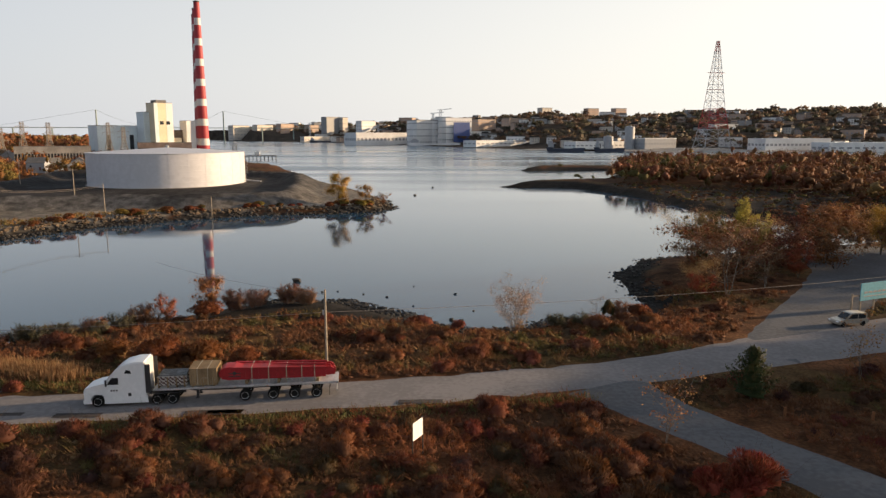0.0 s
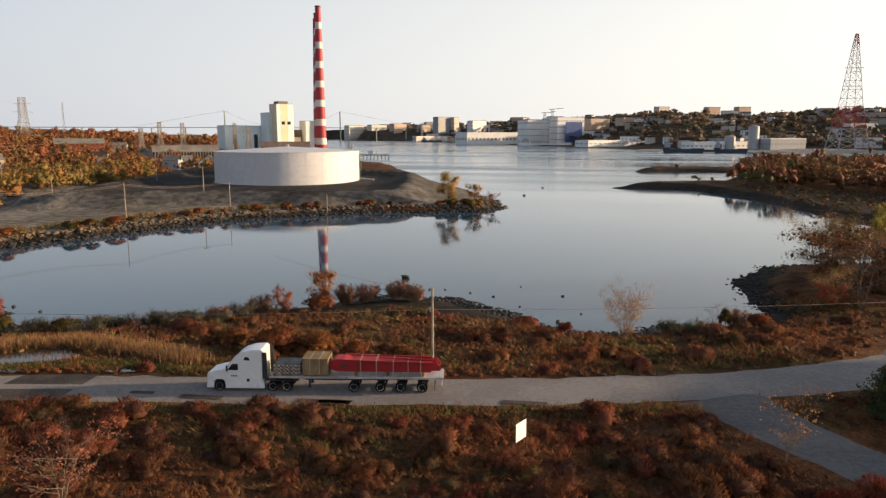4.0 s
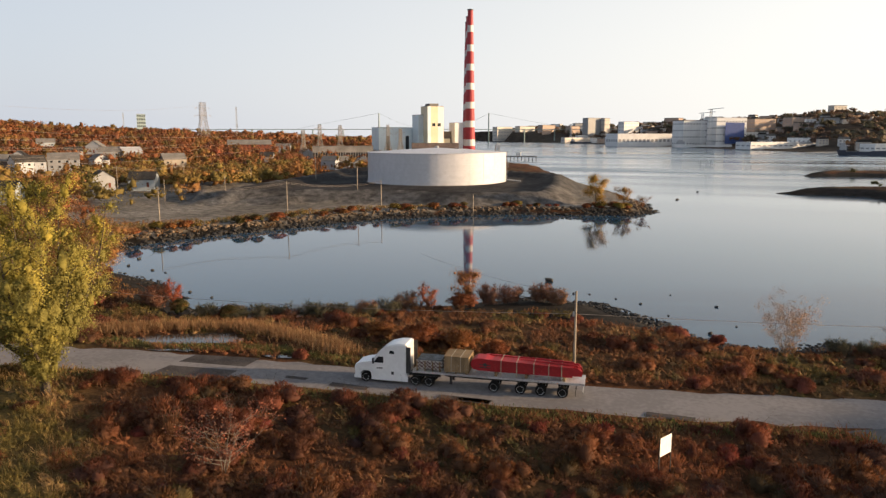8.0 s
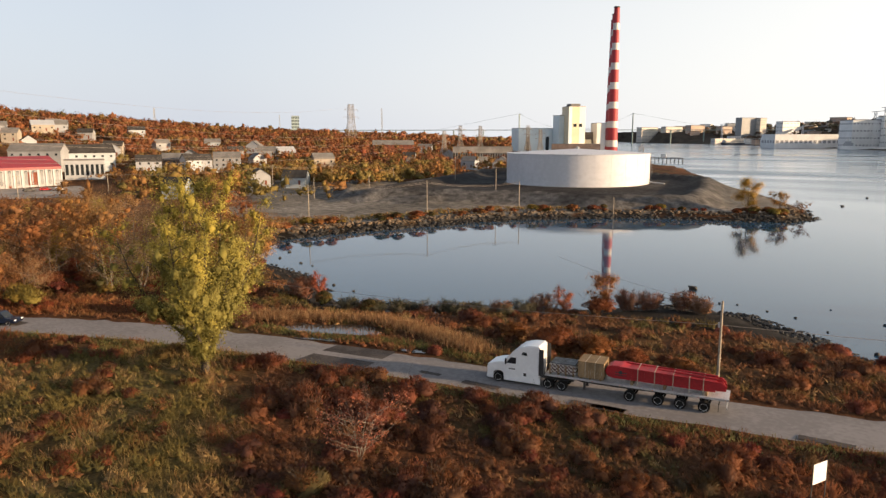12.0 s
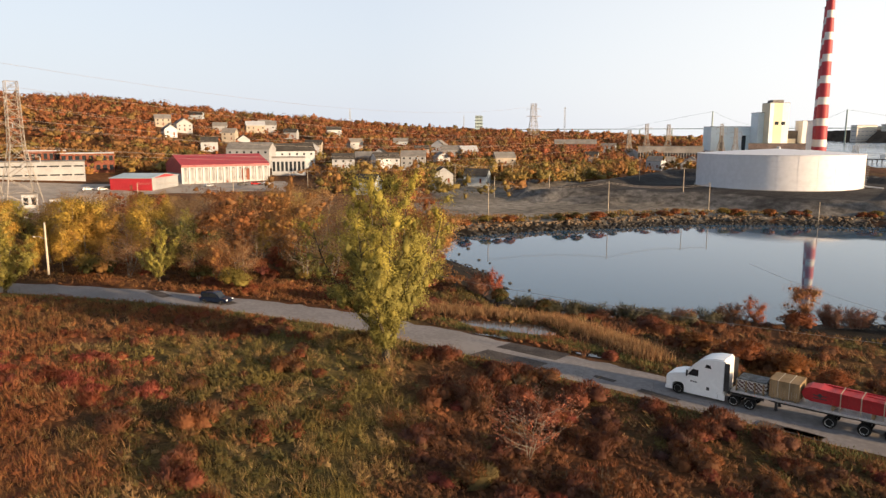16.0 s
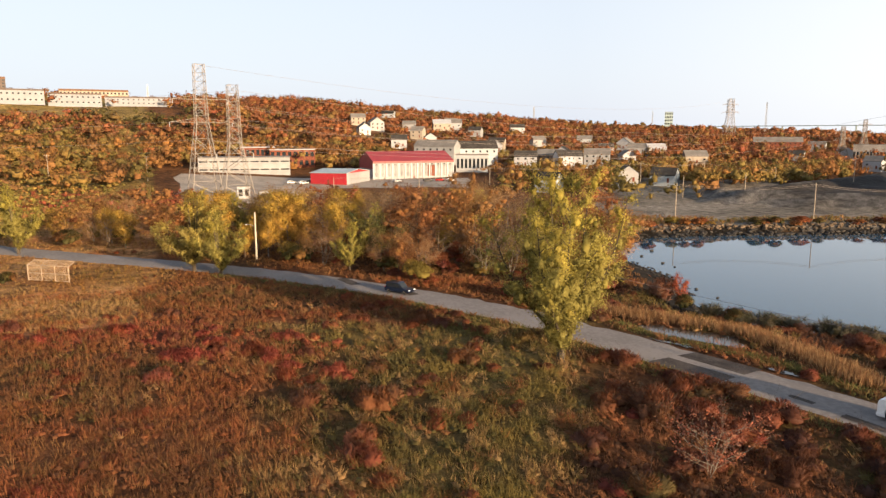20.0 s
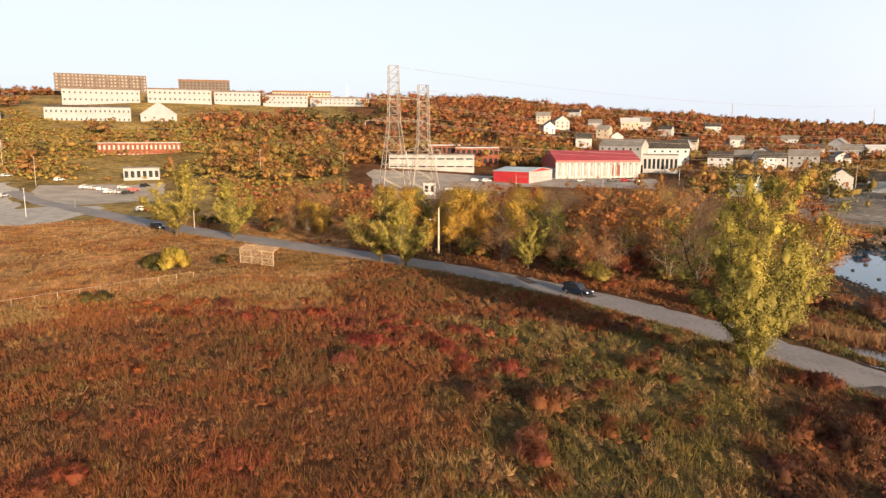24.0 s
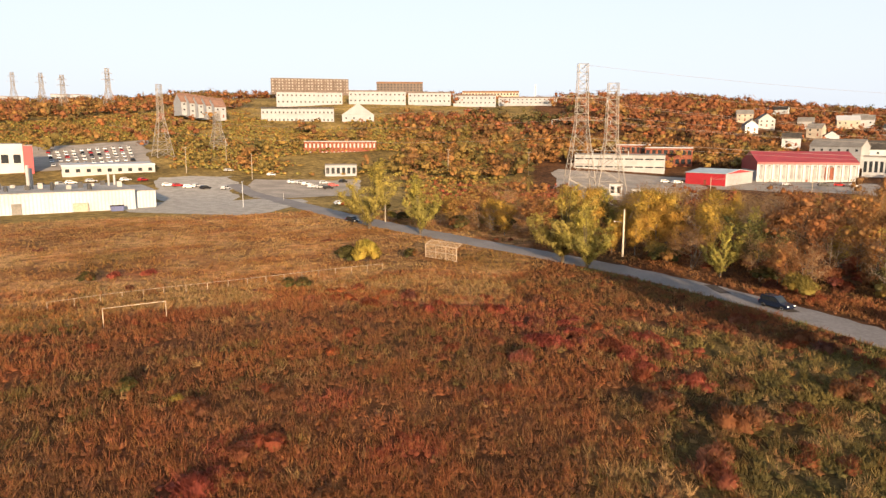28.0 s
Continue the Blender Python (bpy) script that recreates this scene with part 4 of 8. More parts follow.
# single trees and shrubs along the near shore
def twiggy(key, seed, h, rad, n, colours, weights, name, label):
    """A vase of thin stems that fan out from the root, hazy with fine upright twigs."""
    r9 = np.random.default_rng(seed)
    m = 34
    t, f = r9.uniform(0, 2 * math.pi, m), np.sqrt(r9.uniform(0, 1, m))
    foot = np.stack([np.cos(t) * f * rad * 0.45, np.sin(t) * f * rad * 0.45, 0 * t], 1)
    top = np.stack([np.cos(t) * f * rad, np.sin(t) * f * rad, h * (0.95 - 0.35 * f ** 2) * r9.uniform(0.7, 1.05, m)], 1)
    wood = Geo()
    for a, b in zip(foot, top):
        wood.rod(tuple(a), tuple(b), 0.022, 0.006, 3)
    pick, u = r9.integers(0, m, n), r9.uniform(0.12, 1.0, (n, 1))
    base = foot[pick] + (top - foot)[pick] * u + r9.normal(0, 0.05, (n, 3))
    d = r9.normal(size=(n, 3)) * (0.6, 0.6, 0.35) + (0, 0, 0.75)
    tip = base + d * h * 0.16 * r9.uniform(0.5, 1.2, (n, 1))
    c = np.array(colours, float)
    w = np.array(weights, float) / sum(weights)
    own = soften(c[r9.choice(len(c), m, p=w)], w @ c, 0.6)[pick] * r9.uniform(0.8, 1.2, (n, 1))
    KINDS[key] = (wood.mesh("trunk", PALE_BARK), quads("crown", spikes(r9, base, tip, np.full(n, 0.045)), own, FOLIAGE, base * (1, 1, 0.4) + d, None), h)
    NAMES[key] = (name, label, "shrub")


twiggy("wispy", 45, 3.0, 1.7, 2600, ((0.12, 0.11, 0.07), (0.13, 0.11, 0.08), OLIVE, (0.17, 0.125, 0.08)), (4, 3, 3, 2), "willow_shrub", "grey-green twiggy willow shrub at the water's edge")
twiggy("wispy_red", 46, 3.0, 1.7, 2600, ((0.21, 0.095, 0.06), (0.19, 0.11, 0.075), RUST), (4, 4, 2), "willow_shrub", "reddish-brown twiggy shrub at the water's edge")
SHORE_SHRUBS = [("amber", -32.5, 96, 5.6, 0.9), ("scarlet", -37, 91.5, 3.8, 0.8), ("wispy_red", -39.5, 90, 3.4, 1.3), ("wispy_red", -29, 96, 3.3, 1.3), ("wispy_red", -26.5, 97, 3.0, 1.4), ("wispy_red", -22, 98.5, 3.1, 1.3), ("wispy_red", -19.5, 98, 2.8, 1.3),
                ("bare", 21, 93, 3.2, 1.0), ("low_green", 22, 91, 2.9, 0.5), ("wispy", 15, 88.5, 2.2, 1.5), ("wispy", 18, 89, 2.0, 1.5), ("low_rust", 26, 91, 2.2, 1.4), ("low_plum", 2, 87, 2.0, 0.9), ("wispy_red", 24, 91.5, 2.6, 1.3),
                ("low_rust", -31, 90, 2.6, 1.6), ("scarlet", -72.5, 80, 4.4, 0.6), ("wispy_red", -74, 78, 3.8, 1.2), ("low_green", -69, 77, 2.6, 1.0), ("low_green", -61, 77.5, 2.4, 1.1),
                ("low_rust", -30, 72, 2.8, 1.9), ("low_rust", -26, 73, 2.4, 1.8), ("low_rust", -36, 74, 2.2, 1.7), ("low_rust", -16, 71, 2.0, 1.6), ("low_rust", -20.5, 70.5, 2.2, 1.4)]
SHORE_SHRUBS += [("wispy_red" if i % 4 == 3 else "wispy", -40.5 - i * 1.15, 86.5 - i * 0.42 + 1.4 * math.sin(i * 2.1), 1.7 + 0.9 * abs(math.sin(i * 1.7)), 1.5) for i in range(22)]
for key, x, y, h, w in SHORE_SHRUBS:
    plant(key, x, y, h, x * 0.7, wide=w)
kind("sapling", 41, 5.8, 2.5, 0.10, 7500, 0.09, (ORANGE, (0.30, 0.16, 0.07), YELLOW), (3, 4, 2), PALE_BARK, 0.085, dense=0.0, stems=9, limbs=45, twigs=7, rise=1.0, thick=0.016)
NAMES["sapling"] = ("cherry_tree", "small pale-orange tree standing alone on the shore", "tree")
plant("sapling", 9, 86, 5.2, wide=0.95)
dome("blaze", 42, 4.0, 2.6, 4200, 0.07, (RED, (0.36, 0.05, 0.035), RUST), (5, 3, 2), "maple_shrub", "bright red maple shrub beside the side road")
plant("blaze", 20.6, 43.8, 3.6), plant("blaze", 18.2, 43.0, 3.0, 2.0)
kind("wisp", 43, 6.0, 1.7, 0.2, 420, 0.14, (ORANGE, YELLOW, TWIG), None, PALE_BARK, 0.06, dense=0.0, stems=2, limbs=18, twigs=7, rise=1.0, thick=0.009)
NAMES["wisp"] = ("bare_tree", "thin half-bare sapling with a few orange leaves", "tree")
plant("wisp", 17.3, 51.5, 6.0), plant("wisp", 41, 66, 6.0, 2.0)
kind("antler", 44, 4.4, 3.2, 0.08, 1500, 0.13, ((0.30, 0.11, 0.06), RUST, TWIG), (4, 3, 2), PALE_BARK, 0.07, dense=0.0, stems=4, limbs=26, twigs=6, rise=0.55, thick=0.016)
NAMES["antler"] = ("bare_shrub", "spreading half-bare shrub with pale twisted branches", "shrub")
plant("antler", -31.5, 38.5, 4.3, 1.2)


def conifer(x, y, h, rad, seed, label):
    r2 = np.random.default_rng(seed)
    ob = thing("fir_tree", pose(x, y, ground_z(x, y) - 0.05), label, "tree")
    part("trunk", Geo().rod((0, 0, 0), (0, 0, h * 0.97), h * 0.025, 0.02, 7), BARK, ob)
    at = []
    for k in range(70):
        f = 0.12 + 0.86 * (k / 70)
        ln, t = rad * (1 - f) ** 0.7 * min(1, 0.45 + f * 2) * r2.uniform(0.65, 1.15), k * 2.4
        for u in np.linspace(0.1, 1, 60):
            at.append((math.cos(t) * ln * u, math.sin(t) * ln * u, h * f + ln * (0.5 * u * u - 0.12)))
    at = np.array(at)
    at += r2.normal(0, 0.11, at.shape)
    level = np.linspace(0.12, 0.8, 6)
    hull = lumps(r2, np.stack([0 * level, 0 * level, h * level + 0.2], 1), np.stack([rad * 0.5 * (1 - level), rad * 0.5 * (1 - level), 0 * level + h * 0.09], 1), np.tile(GREEN, (6, 1)), 3)
    part("crown", quads("crown", leaves(r2, at, np.full(len(at), 0.15), 1.8), tints(r2, len(at), (GREEN, (0.05, 0.055, 0.02), (0.07, 0.065, 0.022))), FOLIAGE, at * (1, 1, 0) + (0, 0, 0.5), hull), None, ob)


conifer(28.3, 61.5, 5.0, 3.0, 5, "dark green fir on the grassy traffic island")

# brush along the rock bank of the tank shore, and the yellow tree at its tip
plant("gold", *spot(8.5, 247), 11.5, 0.3, wide=1.2), plant("amber", *spot(6.3, 249), 6.5, 1.3), plant("thicket", *spot(5.0, 248), 3.6, 2.0)
BANKSIDE = SHORE_TANK[9:]
for i in range(150):
    f = rng.uniform(0, len(BANKSIDE) - 1.001)
    if math.sin(f * 7.3) + 0.6 * math.sin(f * 17.1) < rng.uniform(-1.2, 0.9):
        continue
    k = int(f)
    x = BANKSIDE[k][0] + (BANKSIDE[k + 1][0] - BANKSIDE[k][0]) * (f - k)
    y = BANKSIDE[k][1] + (BANKSIDE[k + 1][1] - BANKSIDE[k][1]) * (f - k)
    s = 1 + rng.uniform(5, 10) / math.hypot(x, y)
    if inside_by(np.array([x * s]), np.array([y * s]), HARBOUR)[0] < -4:
        plant(("low_rust", "low_plum", "low_rust", "low_green", "low_gold", "low_rust", "low_plum", "low_rust")[i % 8], x * s, y * s, rng.uniform(0.8, 2.6), i, wide=rng.uniform(1.2, 2.0), group="brush on the rock bank", label="low autumn bush above the rock bank")

# ---- woods: crowns too many to count ----
def woods(name, label, rng, places, radius, tall, per, colours, tint_of=None, grain=0.25, k=1, lobes=5, heart_size=0.72):
    """Rounded crowns, each a leafy mass with sprays of leaves standing off it."""
    x, y = places
    n = len(x)
    z = height(x, y)
    c = np.array(colours, float)[rng.integers(0, len(colours), n)] if tint_of is None else tint_of(x, y)
    c = soften(c, c.mean(0), 0.85) * rng.uniform(0.88, 1.12, (n, 1))
    rr = radius * rng.uniform(0.5, 1.3, n)
    hh = tall * rng.uniform(0.65, 1.2, n)
    d = rng.normal(size=(n, per, 3))
    d /= np.linalg.norm(d, axis=2)[..., None]
    d[..., 2] = np.abs(d[..., 2]) * 1.15 - 0.3
    bough = rng.normal(size=(n, lobes, 3)) * (1, 1, 0.6)
    bough *= rng.uniform(0.3, 0.85, (n, lobes, 1)) / np.linalg.norm(bough, axis=2)[..., None]
    size = np.stack([rr, rr, hh * 0.5], 1)
    mid = np.stack([x, y, z + hh * 0.47], 1)
    heart = mid[:, None] + bough * size[:, None]
    lobe = size[:, None] * rng.uniform(0.36, 0.62, (n, lobes, 1)) * rng.uniform(0.85, 1.15, (n, lobes, 3))
    pick = rng.integers(0, lobes, (n, per, 1))
    at = np.take_along_axis(heart, pick, 1) + d * np.take_along_axis(lobe, pick, 1) * rng.uniform(0.55, 1.45, (n, per, 1))
    out = d + 0.7 * (at - mid[:, None]) / size[:, None]
    v = scales(rng, at.reshape(-1, 3), d.reshape(-1, 3) + (0, 0, 0.25), np.repeat(rr * grain, per), 1.1)
    core = lumps(rng, heart.reshape(-1, 3), lobe.reshape(-1, 3) * heart_size, np.repeat(c, lobes, 0) * rng.uniform(0.85, 1.15, (lobes * n, 1)), k, 0.34)
    return tagged(new(name, quads(name, v, np.repeat(c, per, axis=0) * rng.uniform(0.85, 1.15, (n * per, 1)), FOLIAGE, out.reshape(-1, 3) + (0, 0, 0.2), core)), label, "woods", kind="stuff")


def hill_tint(x, y):
    """Drifts of rust, orange and ochre, yellower on the open slopes, dark green where pines stand."""
    r3 = np.random.default_rng(int(len(x)))
    a, b, az = waves(x, y, 45, 1), waves(x, y, 24, 4), bearing(x, y)
    mixed = (az < 58) * (np.hypot(x, y) < 520)
    dull = (az > 84) * (az < 102) * (np.hypot(x, y) < 520)
    px, py = spot(84, 560)
    pines = np.hypot(x - px, y - py) < 48 + 16 * b
    open_side = np.clip((az - 98) / 8, 0, 1)
    pal = np.array([(0.240, 0.092, 0.036), (0.250, 0.108, 0.041), (0.315, 0.130, 0.040), (0.190, 0.092, 0.043), (0.285, 0.178, 0.050), (0.168, 0.134, 0.040), (0.062, 0.072, 0.022), (0.270, 0.082, 0.038)], float)
    w = np.stack([3 - 2 * open_side, 3 + a * 2, 1.6 + b - dull, 2 - a + 2.5 * dull, 1.2 + np.maximum(b, 0) * 2 + 2.5 * open_side + 3.2 * mixed, 1.7 + np.maximum(-b, 0) * 2.5 + 2.5 * open_side + 4.5 * mixed + 2 * dull, 0.15 + 0.25 * dull + np.maximum(-a - 0.35, 0) * 5 + pines * 60, 0.4 + 0 * a], 1).clip(0.02)
    w /= w.sum(1)[:, None]
    pick = (np.cumsum(w, 1) < r3.uniform(size=(len(x), 1))).sum(1).clip(0, 7)
    return soften(pal[pick], w @ pal, 0.8)
HOUSES = [(62.0, 420, 26, 10, 9.0, "aged_white", "grey_roof"), (58.8, 425, 30, 12, 8.5, "pale_blue_siding", "dark_roof"), (54.6, 415, 13, 9, 5.5, "white_paint", "dark_roof"), (52.8, 430, 15, 9, 6.5, "tan_brick", "grey_roof"), (51.4, 420, 9, 9, 6.5, "white_paint", "dark_roof")]
HOUSES += [(50.6, 425, 8, 9, 6.5, "white_paint", "dark_roof"), (49.0, 460, 16, 10, 6, "aged_white", "grey_roof"), (44.0, 330, 11, 9, 3.4, "pale_blue_siding", "dark_roof"), (44.4, 560, 14, 10, 5, "aged_white", "white_paint"), (61.3, 640, 16, 10, 5, "beige_render", "white_paint"), (60.4, 650, 14, 10, 5, "white_paint", "grey_roof")]
HOUSES += [(63.4, 560, 10, 9, 5.5, "beige_render", "grey_roof"), (66.5, 585, 12, 9, 5.5, "aged_white", "grey_roof"), (68.0, 600, 12, 9, 5.5, "beige_render", "grey_roof"), (46.0, 560, 14, 9, 5, "aged_white", "grey_roof"), (47.0, 610, 12, 9, 5, "white_paint", "grey_roof"), (41.5, 480, 14, 10, 4.6, "beige_render", "grey_roof"),
          (36.0, 700, 40, 12, 6, "red_brick", "grey_roof"), (33.5, 720, 14, 9, 5, "pale_blue_siding", "grey_roof"), (30.0, 520, 11, 9, 5, "white_paint", "grey_roof"), (28.8, 540, 11, 9, 5, "aged_white", "grey_roof"), (31.5, 600, 12, 9, 5, "white_paint", "grey_roof"), (34.8, 560, 10, 9, 5, "aged_white", "dark_roof"),
          
          (53.0, 285, 9, 8, 3.8, "pale_blue_siding", "dark_roof"), (46.5, 330, 9, 8, 4.2, "aged_white", "dark_roof"), (64.8, 500, 11, 9, 5, "white_paint", "dark_roof"), (57.0, 520, 12, 9, 5.5, "beige_render", "dark_roof")]
HOUSES += [(46.5 + i * 1.75, 475 + (i * 83) % 230, 9 + (i % 3) * 2, 8, 4.4, ("white_paint", "aged_white", "pale_blue_siding")[i % 3], ("grey_roof", "dark_roof")[i % 2]) for i in range(13)]
# ground kept clear of woods: bearing, distance, radius
CLEAR = [(112, 240, 34), (119, 225, 40), (107, 260, 34), (101, 300, 34), (117, 300, 34), (110, 330, 26), (124, 300, 40), (118, 400, 55), (99, 395, 30), (101, 350, 24), (99, 370, 26), (97, 400, 24), (97.5, 375, 18), (101.5, 385, 24)]
CLEAR += [(104, 640, 26), (100, 640, 26), (96, 640, 26), (92, 640, 26), (88, 640, 22), (84, 640, 20), (103, 545, 24), (100, 545, 24), (104, 520, 16), (100, 520, 16), (98, 520, 14), (109, 560, 30), (109, 500, 16)]
CLEAR += [(78, 305, 40), (73, 300, 30), (70, 312, 30), (66, 335, 30), (63, 345, 30), (60.5, 345, 24), (76, 355, 30), (72, 360, 22), (80, 345, 24), (68, 290, 16), (78, 275, 24), (74, 270, 20),
         (60, 400, 16), (58, 400, 16), (62, 405, 14), (54, 400, 14), (51, 400, 12), (44, 300, 14), (26.5, 560, 30), (22, 720, 60), (52, 260, 10)]
CLEAR += [(az, d - 8, w * 0.5 + 8) for az, d, w, *_ in HOUSES] + [(az, d - 26, w * 0.5 + 5) for az, d, w, *_ in HOUSES] + [(az, d - 44, w * 0.5 + 2) for az, d, w, *_ in HOUSES] + [(az, d, 34) for az in range(84, 108, 2) for d in (690, 740, 790)] + [(az, d, 24) for az in range(83, 106, 2) for d in (605, 570)]
cx, cy = np.array([spot(a, d) for a, d, _ in CLEAR]).T
cr = np.array([r for *_, r in CLEAR], float)


def clear_of(x, y):
    return ((x[:, None] - cx) ** 2 + (y[:, None] - cy) ** 2 > cr ** 2).all(1)


rng = np.random.default_rng(77)
n = 10500
az = rng.uniform(20, 129, n)
d = np.sqrt(rng.uniform(235 ** 2, 900 ** 2, n))
x, y = -d * np.sin(np.radians(az)), d * np.cos(np.radians(az))
ok = clear_of(x, y) & (inside_by(x, y, HARBOUR) < -12) & (inside_by(x, y, BERM) < -6) & ~((az < 50) & (d < 262)) & ~((az > 85) & (d < 300) & (az < 116))
ok &= ~((az > 95) & (d < 600) & (rng.uniform(size=n) > 0.14)) & ~((az > 56) & (az < 84) & (d < 345) & (rng.uniform(size=n) > 0.04))
x, y, d = x[ok], y[ok], d[ok]
woods("hillside_woods", "rust, orange and brown autumn woods on the lower hillside", rng, (x[d < 470], y[d < 470]), 5.8, 9.8, 150, None, hill_tint, 0.12, 1, 4, 0.5)
woods("hillside_woods", "rust, orange and brown autumn woods on the upper hillside", rng, (x[d >= 470], y[d >= 470]), 7.0, 11.0, 70, None, hill_tint, 0.15, 1, 2, 0.52)
n = 1500
az, d = rng.uniform(18, 60, n), np.sqrt(rng.uniform(900 ** 2, 1500 ** 2, n))
x, y = -d * np.sin(np.radians(az)), d * np.cos(np.radians(az))
ok = inside_by(x, y, HARBOUR) < -15
woods("distant_woods", "distant brown autumn woods", rng, (x[ok], y[ok]), 8.0, 12.0, 14, None, hill_tint, 0.3, 1, 3)
# scrub on the open slopes
n = 15000
az = rng.uniform(86, 128, n)
d = np.sqrt(rng.uniform(225 ** 2, 600 ** 2, n))
x, y = -d * np.sin(np.radians(az)), d * np.cos(np.radians(az))
ok = ((x[:, None] - cx) ** 2 + (y[:, None] - cy) ** 2 > (cr * 0.75) ** 2).all(1) & ~((az > 94) & (az < 126) & (d < 330)) & ~((az > 112) & (d < 480))
woods("slope_scrub", "yellowish scrub and young trees on the open slope", rng, (x[ok], y[ok]), 2.3, 3.0, 12, ((0.32, 0.21, 0.05), (0.18, 0.16, 0.04), (0.26, 0.13, 0.04), (0.28, 0.24, 0.06), (0.22, 0.20, 0.05), (0.24, 0.17, 0.045)), grain=0.28, lobes=1)
n = 420
az, d = rng.uniform(80.5, 93, n), rng.uniform(205, 290, n)
x, y = -d * np.sin(np.radians(az)), d * np.cos(np.radians(az))
woods("slope_scrub", "red and rust scrub below the hillside woods", rng, (x, y), 2.6, 3.4, 40, ((0.27, 0.08, 0.036), (0.25, 0.11, 0.04), (0.18, 0.13, 0.04), (0.3, 0.16, 0.045)), grain=0.17, lobes=2, heart_size=0.55)
# the wooded point across the cove
n = 1700
x, y = rng.uniform(60, 460, n), rng.uniform(220, 560, n)
az, d = bearing(x, y), np.hypot(x, y)
ok = (inside_by(x, y, HARBOUR) < -5) & (az > -46) & (az < -13.5) & (d > np.interp(az, (-40, -32, -27, -20), (236, 250, 330, 342)))
woods("shore_woods", "dark rust and orange woods on the far side of the cove", rng, (x[ok], y[ok]), 7.4, 13.0, 180, ((0.15, 0.058, 0.028), BROWN, (0.16, 0.062, 0.03), (0.15, 0.048, 0.03), (0.17, 0.06, 0.03), (0.14, 0.062, 0.03), (0.17, 0.11, 0.04), OLIVE), None, 0.075, 1, 5, 0.45)
n = 2600
x, y = rng.uniform(50, 300, n), rng.uniform(160, 345, n)
az, d = bearing(x, y), np.hypot(x, y)
ok = (inside_by(x, y, HARBOUR) < -3) & (az > -42) & (az < -13.5) & (d > 205) & (d < 352)
woods("marsh_brush", "low dark brown brush on the tidal marsh", rng, (x[ok], y[ok]), 1.7, 1.5, 24, (BROWN, PLUM, (0.10, 0.06, 0.03), OLIVE), None, 0.3, 1, 1)
n = 60
x, y = rng.uniform(25, 130, n), rng.uniform(340, 525, n)
ok = (inside_by(x, y, HARBOUR) < -3) & (bearing(x, y) > -16)
woods("spit_brush", "low dark brush on the tidal spit", rng, (x[ok], y[ok]), 2.2, 3.5, 30, (BROWN, PLUM, OLIVE))
# hills across the harbour
n = 6500
az = rng.uniform(-44, 22, n)
d = rng.uniform(1150, 3600, n)
x, y = -d * np.sin(np.radians(az)), d * np.cos(np.radians(az))
ok = (inside_by(x, y, HARBOUR) < -110)
woods("far_hill_woods", "brownish tree cover on the hills across the harbour", rng, (x[ok], y[ok]), 18.0, 20.0, 16, ((0.15, 0.10, 0.07), (0.13, 0.105, 0.07), (0.19, 0.115, 0.07), (0.11, 0.10, 0.06), (0.09, 0.09, 0.06), (0.16, 0.11, 0.085)), grain=0.34, lobes=1)

# ---- the meadow ----
LINES = [ROAD, [(34, 72), (41, 80), (49, 91), (60, 104), (71, 118), (80, 136), (92, 156)], [(15, 66), (18, 60), (21, 55.5), (24.5, 50.5), (28, 45.5), (32, 39), (40, 24), (48, 5)]]
HALF = (4.0, 6.2, 4.0)


def off_road(x, y, extra=0.0):
    ok = np.ones(x.shape, bool)
    for line, half in zip(LINES, HALF):
        for (ax, ay), (bx, by) in zip(line, line[1:]):
            dx, dy = bx - ax, by - ay
            t = np.clip(((x - ax) * dx + (y - ay) * dy) / (dx * dx + dy * dy), 0, 1)
            ok &= np.hypot(x - ax - t * dx, y - ay - t * dy) > half + extra
    ok &= inside_by(x, y, [(11, 61), (23, 66), (37, 71), (48, 86), (60, 92), (90, 100), (90, 92), (60, 76), (40, 68), (30, 68)]) < extra
    ok &= inside_by(x, y, PUDDLE) < -0.2 - 3.0 * extra
    return ok & (inside_by(x, y, LOT) < extra) & (inside_by(x, y, HARBOUR) < -mud_width(x, y) + 1.5 - extra)


PUDDLE = [(-64, 62.8), (-60.5, 65.8), (-54, 69), (-50, 66.4), (-55, 63.8), (-60, 62)]
LOT = [(-207, -55), (-200, -62), (-207, -97), (-222, -108), (-300, -122), (-310, -90), (-270, -64), (-240, -50)]


def ground_cover(x, y, rng):
    """Colour and height of the meadow plants."""
    az, r = bearing(x, y), np.hypot(x, y)
    w = cover_shares(x, y)
    drift = (0.5 + 0.34 * waves(x, y, 1.5, 21) + 0.2 * waves(x, y, 3.7, 14) + rng.normal(0, 0.13, len(x))).clip(0, 1)
    pick = (np.cumsum(w, 1) < drift[:, None]).sum(1).clip(0, 6)
    fld = (az > 84) & (r > 96)
    return soften(COVER[pick], w @ COVER, 0.6), 0.5 + 0.22 * waves(x, y, 7, 1) + 0.25 * waves(x, y, 2.6, 5) - 0.22 * fld - 0.12 * (az < 56) * (r < 60)


rng = np.random.default_rng(5)


def scatter(n, az0, az1, r0, r1, extra=0.0):
    az, r = np.radians(rng.uniform(az0, az1, n)), rng.uniform(r0, r1, n)
    x, y = -r * np.sin(az), r * np.cos(az)
    ok = off_road(x, y, extra)
    return x[ok], y[ok]


